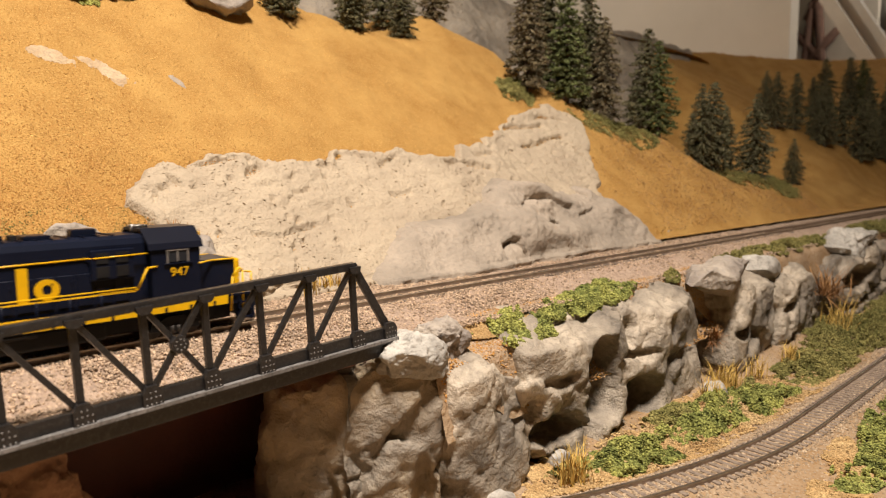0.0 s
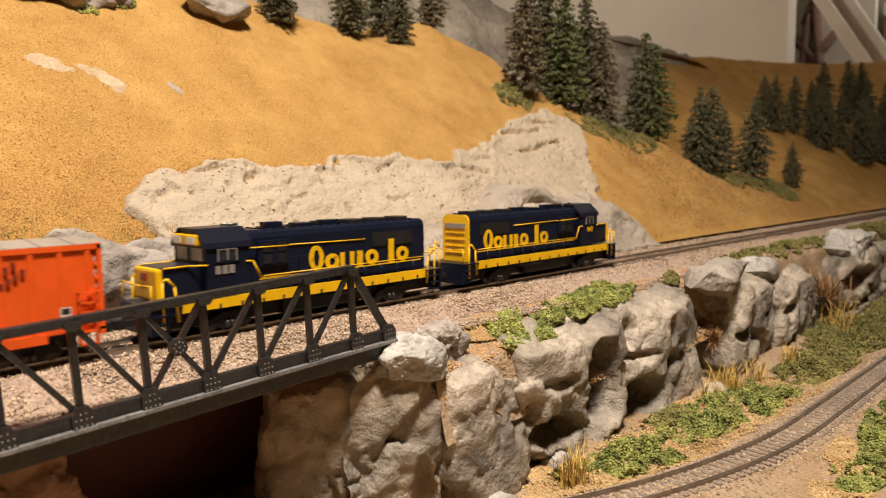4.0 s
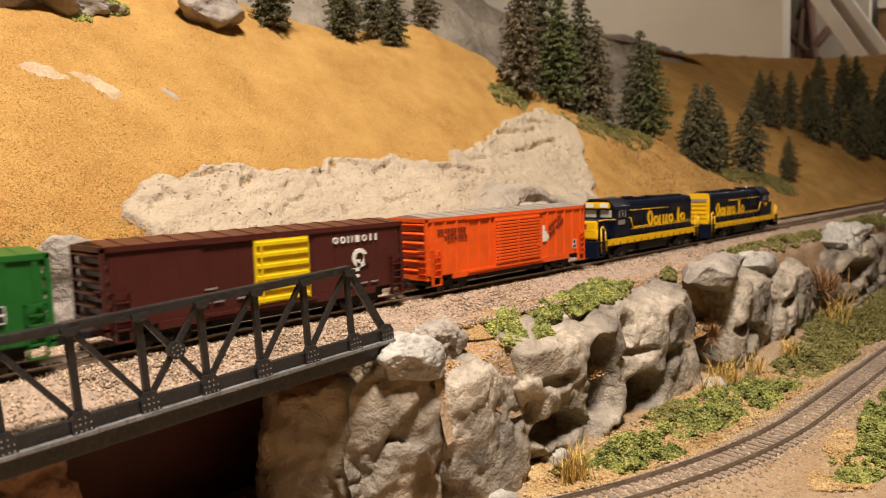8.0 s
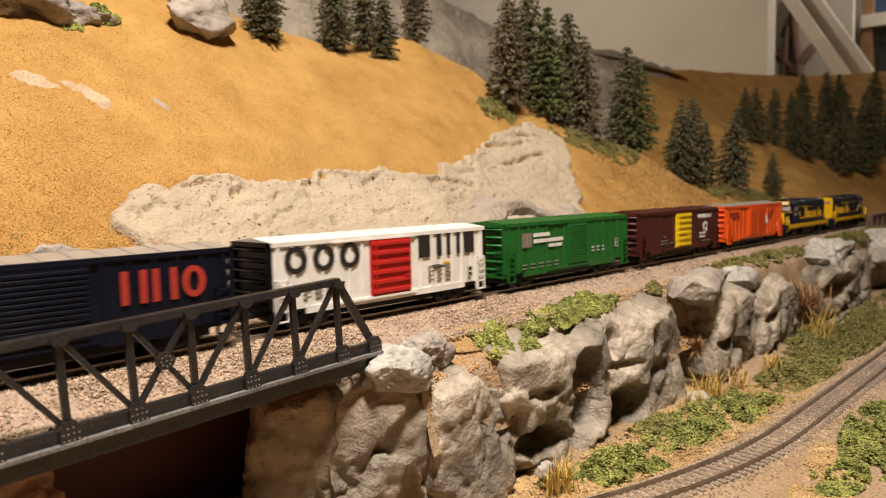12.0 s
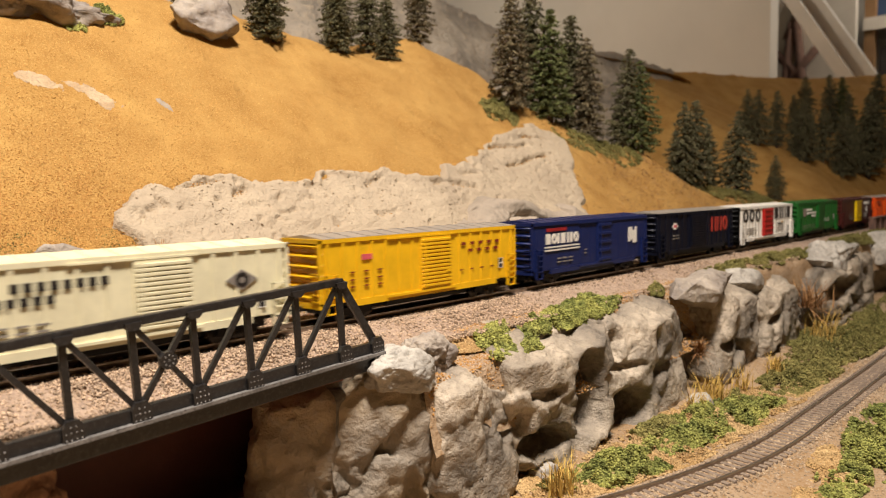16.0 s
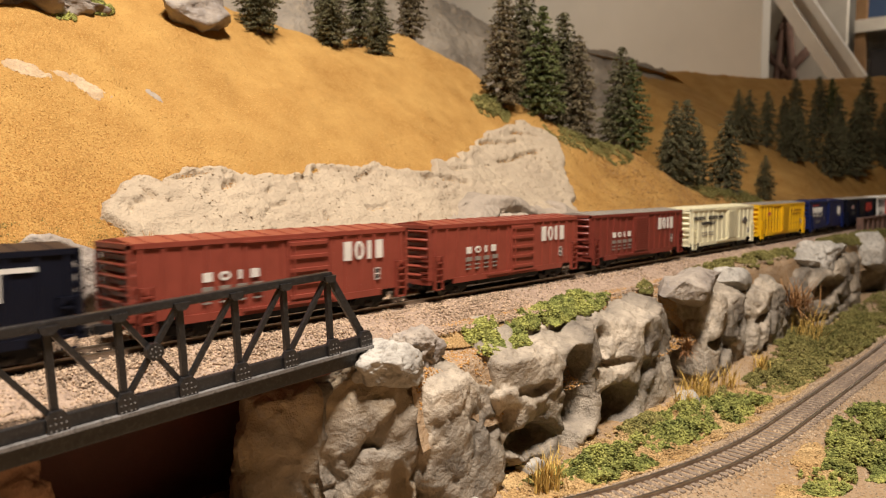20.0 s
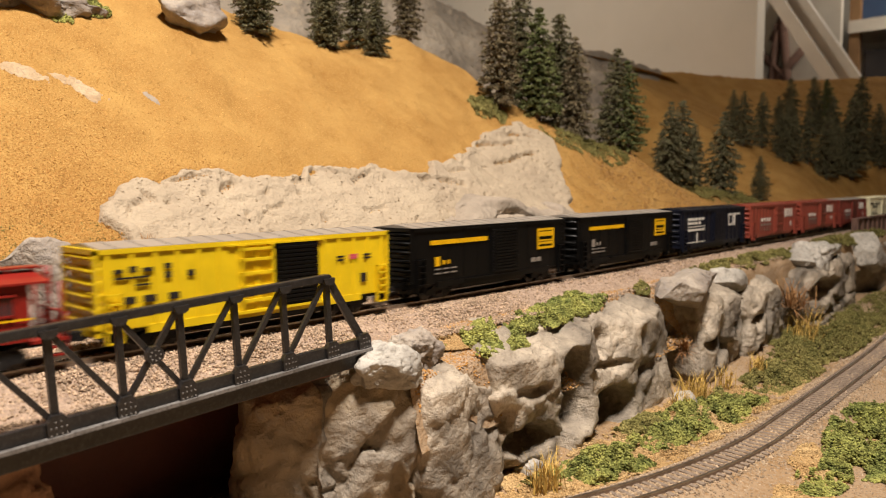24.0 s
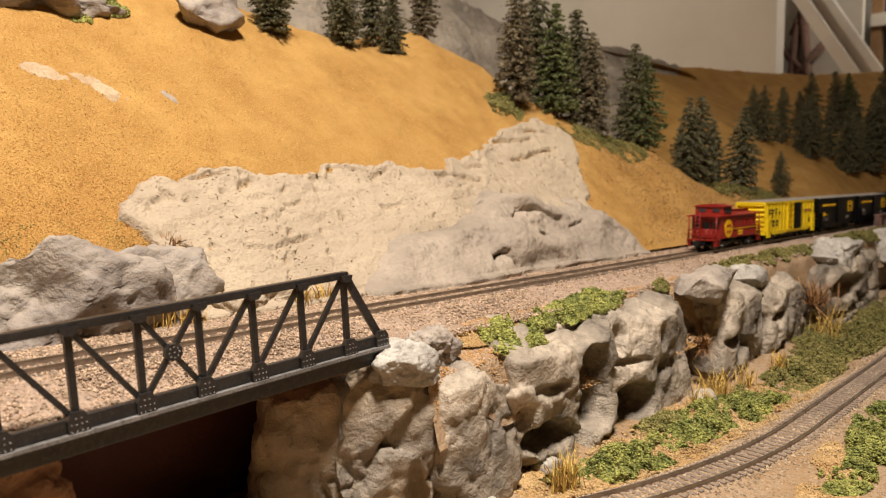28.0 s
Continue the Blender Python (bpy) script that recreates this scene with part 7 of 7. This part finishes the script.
    # round emblem with a red cross shape
    ring(c, "loco_yellow", 0.0252, 0.0130, 0.0, 0.0056, h + 0.0003, "emblem")
    blocks("emblem_cross", c, R, [(0.0222, 0.0246, 0.0138, 0.0156), (0.0258, 0.0282, 0.0138, 0.0156), (0.0222, 0.0246, 0.0100, 0.0117), (0.0258, 0.0282, 0.0100, 0.0117)], h + 0.0005)
    blocks("lettering", c, "loco_yellow", [(0.0400, 0.0432, 0.0100, 0.0112), (0.0438, 0.0470, 0.0100, 0.0112), (0.0405, 0.0432, 0.0082, 0.0094), (0.0438, 0.0465, 0.0082, 0.0094)], h + 0.0003)
    for a, b in ((0.0072, b0), (b1, L - 0.0010)):
        part("platform", boxes("platform", [(a, b, -h, h, 0.0062, 0.0070)], R), c)
    part("end_door", boxes("end_door", [(b0 - 0.0004, b0, -0.0028, 0.0028, 0.0074, 0.0180)], R), c)
    part("end_window", boxes("end_window", [(b0 - 0.0005, b0 - 0.0003, -0.0020, 0.0020, 0.0130, 0.0170), (b0 - 0.0005, b0 - 0.0002, -0.0080, -0.0045, 0.0130, 0.0170), (b0 - 0.0005, b0 - 0.0002, 0.0045, 0.0080, 0.0130, 0.0170)], "glass"), c)
    for xe, d in ((0.0080, 1), (L - 0.0012, -1)):
        part("end_railing", rods("end_railing", [((xe, y, 0.0068), (xe, y, 0.0128)) for y in (-0.0088, -0.006, -0.003, 0.003, 0.006, 0.0088)] + [((xe, -0.0088, 0.0128), (xe, 0.0088, 0.0128)), ((xe, -0.0088, 0.0098), (xe, 0.0088, 0.0098))], 0.00032, R), c)
        part("roof_post", rods("roof_post", [((xe + d * 0.001, y, 0.0068), (xe + d * 0.001, y, ev)) for y in (-0.0086, 0.0086)], 0.0004, R), c)
        part("end_ladder", rods("end_ladder", [((xe, 0.0042, 0.0068), (xe, 0.0042, ev + 0.003)), ((xe, 0.0012, 0.0068), (xe, 0.0012, ev + 0.003))] + [((xe, 0.0012, z), (xe, 0.0042, z)) for z in np.arange(0.009, ev + 0.002, 0.0025)], 0.0003, R), c)
        a, b = sorted((xe, xe + d * 0.0045))
        for s in (-1, 1):
            part("steps", boxes("steps", [(a, b, s * 0.0084 - 0.0009, s * 0.0084 + 0.0009, z, z + 0.0005) for z in (0.0026, 0.0046)] + [(p, p + 0.0004, s * 0.0084 - 0.0009, s * 0.0084 + 0.0009, 0.0026, 0.0068) for p in (a, b - 0.0004)], R), c)
    part("underframe", boxes("underframe", [(0.008, L - 0.002, -0.0022, 0.0022, 0.0042, 0.0070), (0.026, 0.054, -0.0070, -0.0062, 0.0036, 0.0048), (0.034, 0.046, -0.006, 0.004, 0.0032, 0.0060)], "black"), c)
    for x in (0.0195, L - 0.0175):
        truck(c, x)
    coupler(c, L - 0.001, 1)
    coupler(c, 0.0070, -1)
    return c


# ---- far end and room things ----
def far_things():
    g = thing("plate_girder_bridge", "small dark plate girder beside the far track", "bridge", (0.90, -0.0215, -0.008))
    part("web", boxes("web", [(-0.152, 0.10, -0.0015, 0.0015, 0, 0.0175)], "rusty"), g)
    part("flange", boxes("flange", [(-0.152, 0.10, -0.003, 0.003, 0.0175, 0.0187), (-0.152, 0.10, -0.003, 0.003, -0.0012, 0)], "rusty"), g)
    st = boxes("stiffener", [(-0.0009, 0.0009, -0.0028, 0.0028, 0, 0.0175)], "rusty")
    for i in range(14):
        part("stiffener", st, g, at=Matrix.Translation((-0.150 + i * 0.0190, 0, 0)))
    b = thing("stair_stringer", "white painted diagonal wooden brace in the room", "brace")
    b.matrix_world = pose(2.55, 0.510, 0.47, 0, 0, 0)
    lean = Matrix.Rotation(radians(-32), 4, "X")
    part("board", bevelled("board", [(-0.02, 0.02, -0.045, 0.030, -0.62, 0.9)], "white_wood", 0.003), b, at=lean)
    part("edge_strip", bevelled("edge_strip", [(-0.07, -0.022, 0.000, 0.038, -0.62, 0.9)], "white_wood", 0.003), b, at=lean)
    p = thing("picture_board", "pale board with rusty brown crossing timbers", "board", (3.35, 0.86, 0.10))
    part("panel", bevelled("panel", [(0, 0.03, -0.20, 0.22, 0, 1.2)], "white_wood", 0.003), p)
    for y0, z0, y1, z1 in ((0.09, 0.02, 0.04, 0.62), (-0.04, 0.02, 0.02, 0.62), (0.12, 0.30, -0.08, 0.52), (-0.08, 0.30, 0.12, 0.52), (0.10, 0.10, -0.02, 0.30), (-0.06, 0.10, 0.08, 0.34), (0.06, 0.55, -0.02, 0.75)):
        part("timber", rods("timber", [((-0.02, y0, z0), (-0.02, y1, z1))], 0.018, "rusty", 6), p)
    s = thing("storage_rack", "wooden storage rack holding a blue crate and a dark case", "shelf", (3.45, 0.45, 0))
    part("upright", boxes("upright", [(-0.02, 0.02, 0.16, 0.20, -1.1, 1.1)], "cardboard"), s)
    part("upright", boxes("upright", [(-0.02, 0.02, -0.50, -0.46, -1.1, 1.1)], "cardboard"), s)
    for z in (0.28, 0.66):
        part("shelf_board", boxes("shelf_board", [(-0.03, 0.30, -0.50, 0.20, z, z + 0.05)], "white_wood"), s)
    thing("blue_crate", "deep blue plastic crate on a rack", "crate", (3.46, 0.30, 0.712), data=bevelled("blue_crate", [(0, 0.24, -0.30, 0.32, 0, 0.34)], "blue_box", 0.01))
    thing("dark_case", "black equipment case on a rack", "case", (3.46, 0.30, 0.332), data=bevelled("dark_case", [(0, 0.24, -0.30, 0.30, 0, 0.26)], "dark_box", 0.01))


def motions():
    for k, o in CARS.items():
        off = k * PITCH
        walk(o, [(t, pose(s + off, 0, 0)) for t, s in TRAIN])
    walk(REAR_UNIT, [(t, pose(s + 0.9945, 0, 0, 0, 0, 180)) for t, s in TRAIN])
    walk(LEAD_UNIT, [(t, pose(s + 1.0060, 0, 0)) for t, s in TRAIN])
    walk(TAIL, [(t, pose(s - 0.8630, 0, 0)) for t, s in TRAIN])


room()
hillside()
outcrop()
strata()
base_ground()
cliff()
upper_track()
lower_track()
truss()
trees()
plants()
far_things()
CARS = cars()
REAR_UNIT = loco("dark blue and yellow locomotive running nose to the rear", False)
LEAD_UNIT = loco("dark blue and yellow locomotive leading the train", True)
TAIL = caboose()
motions()
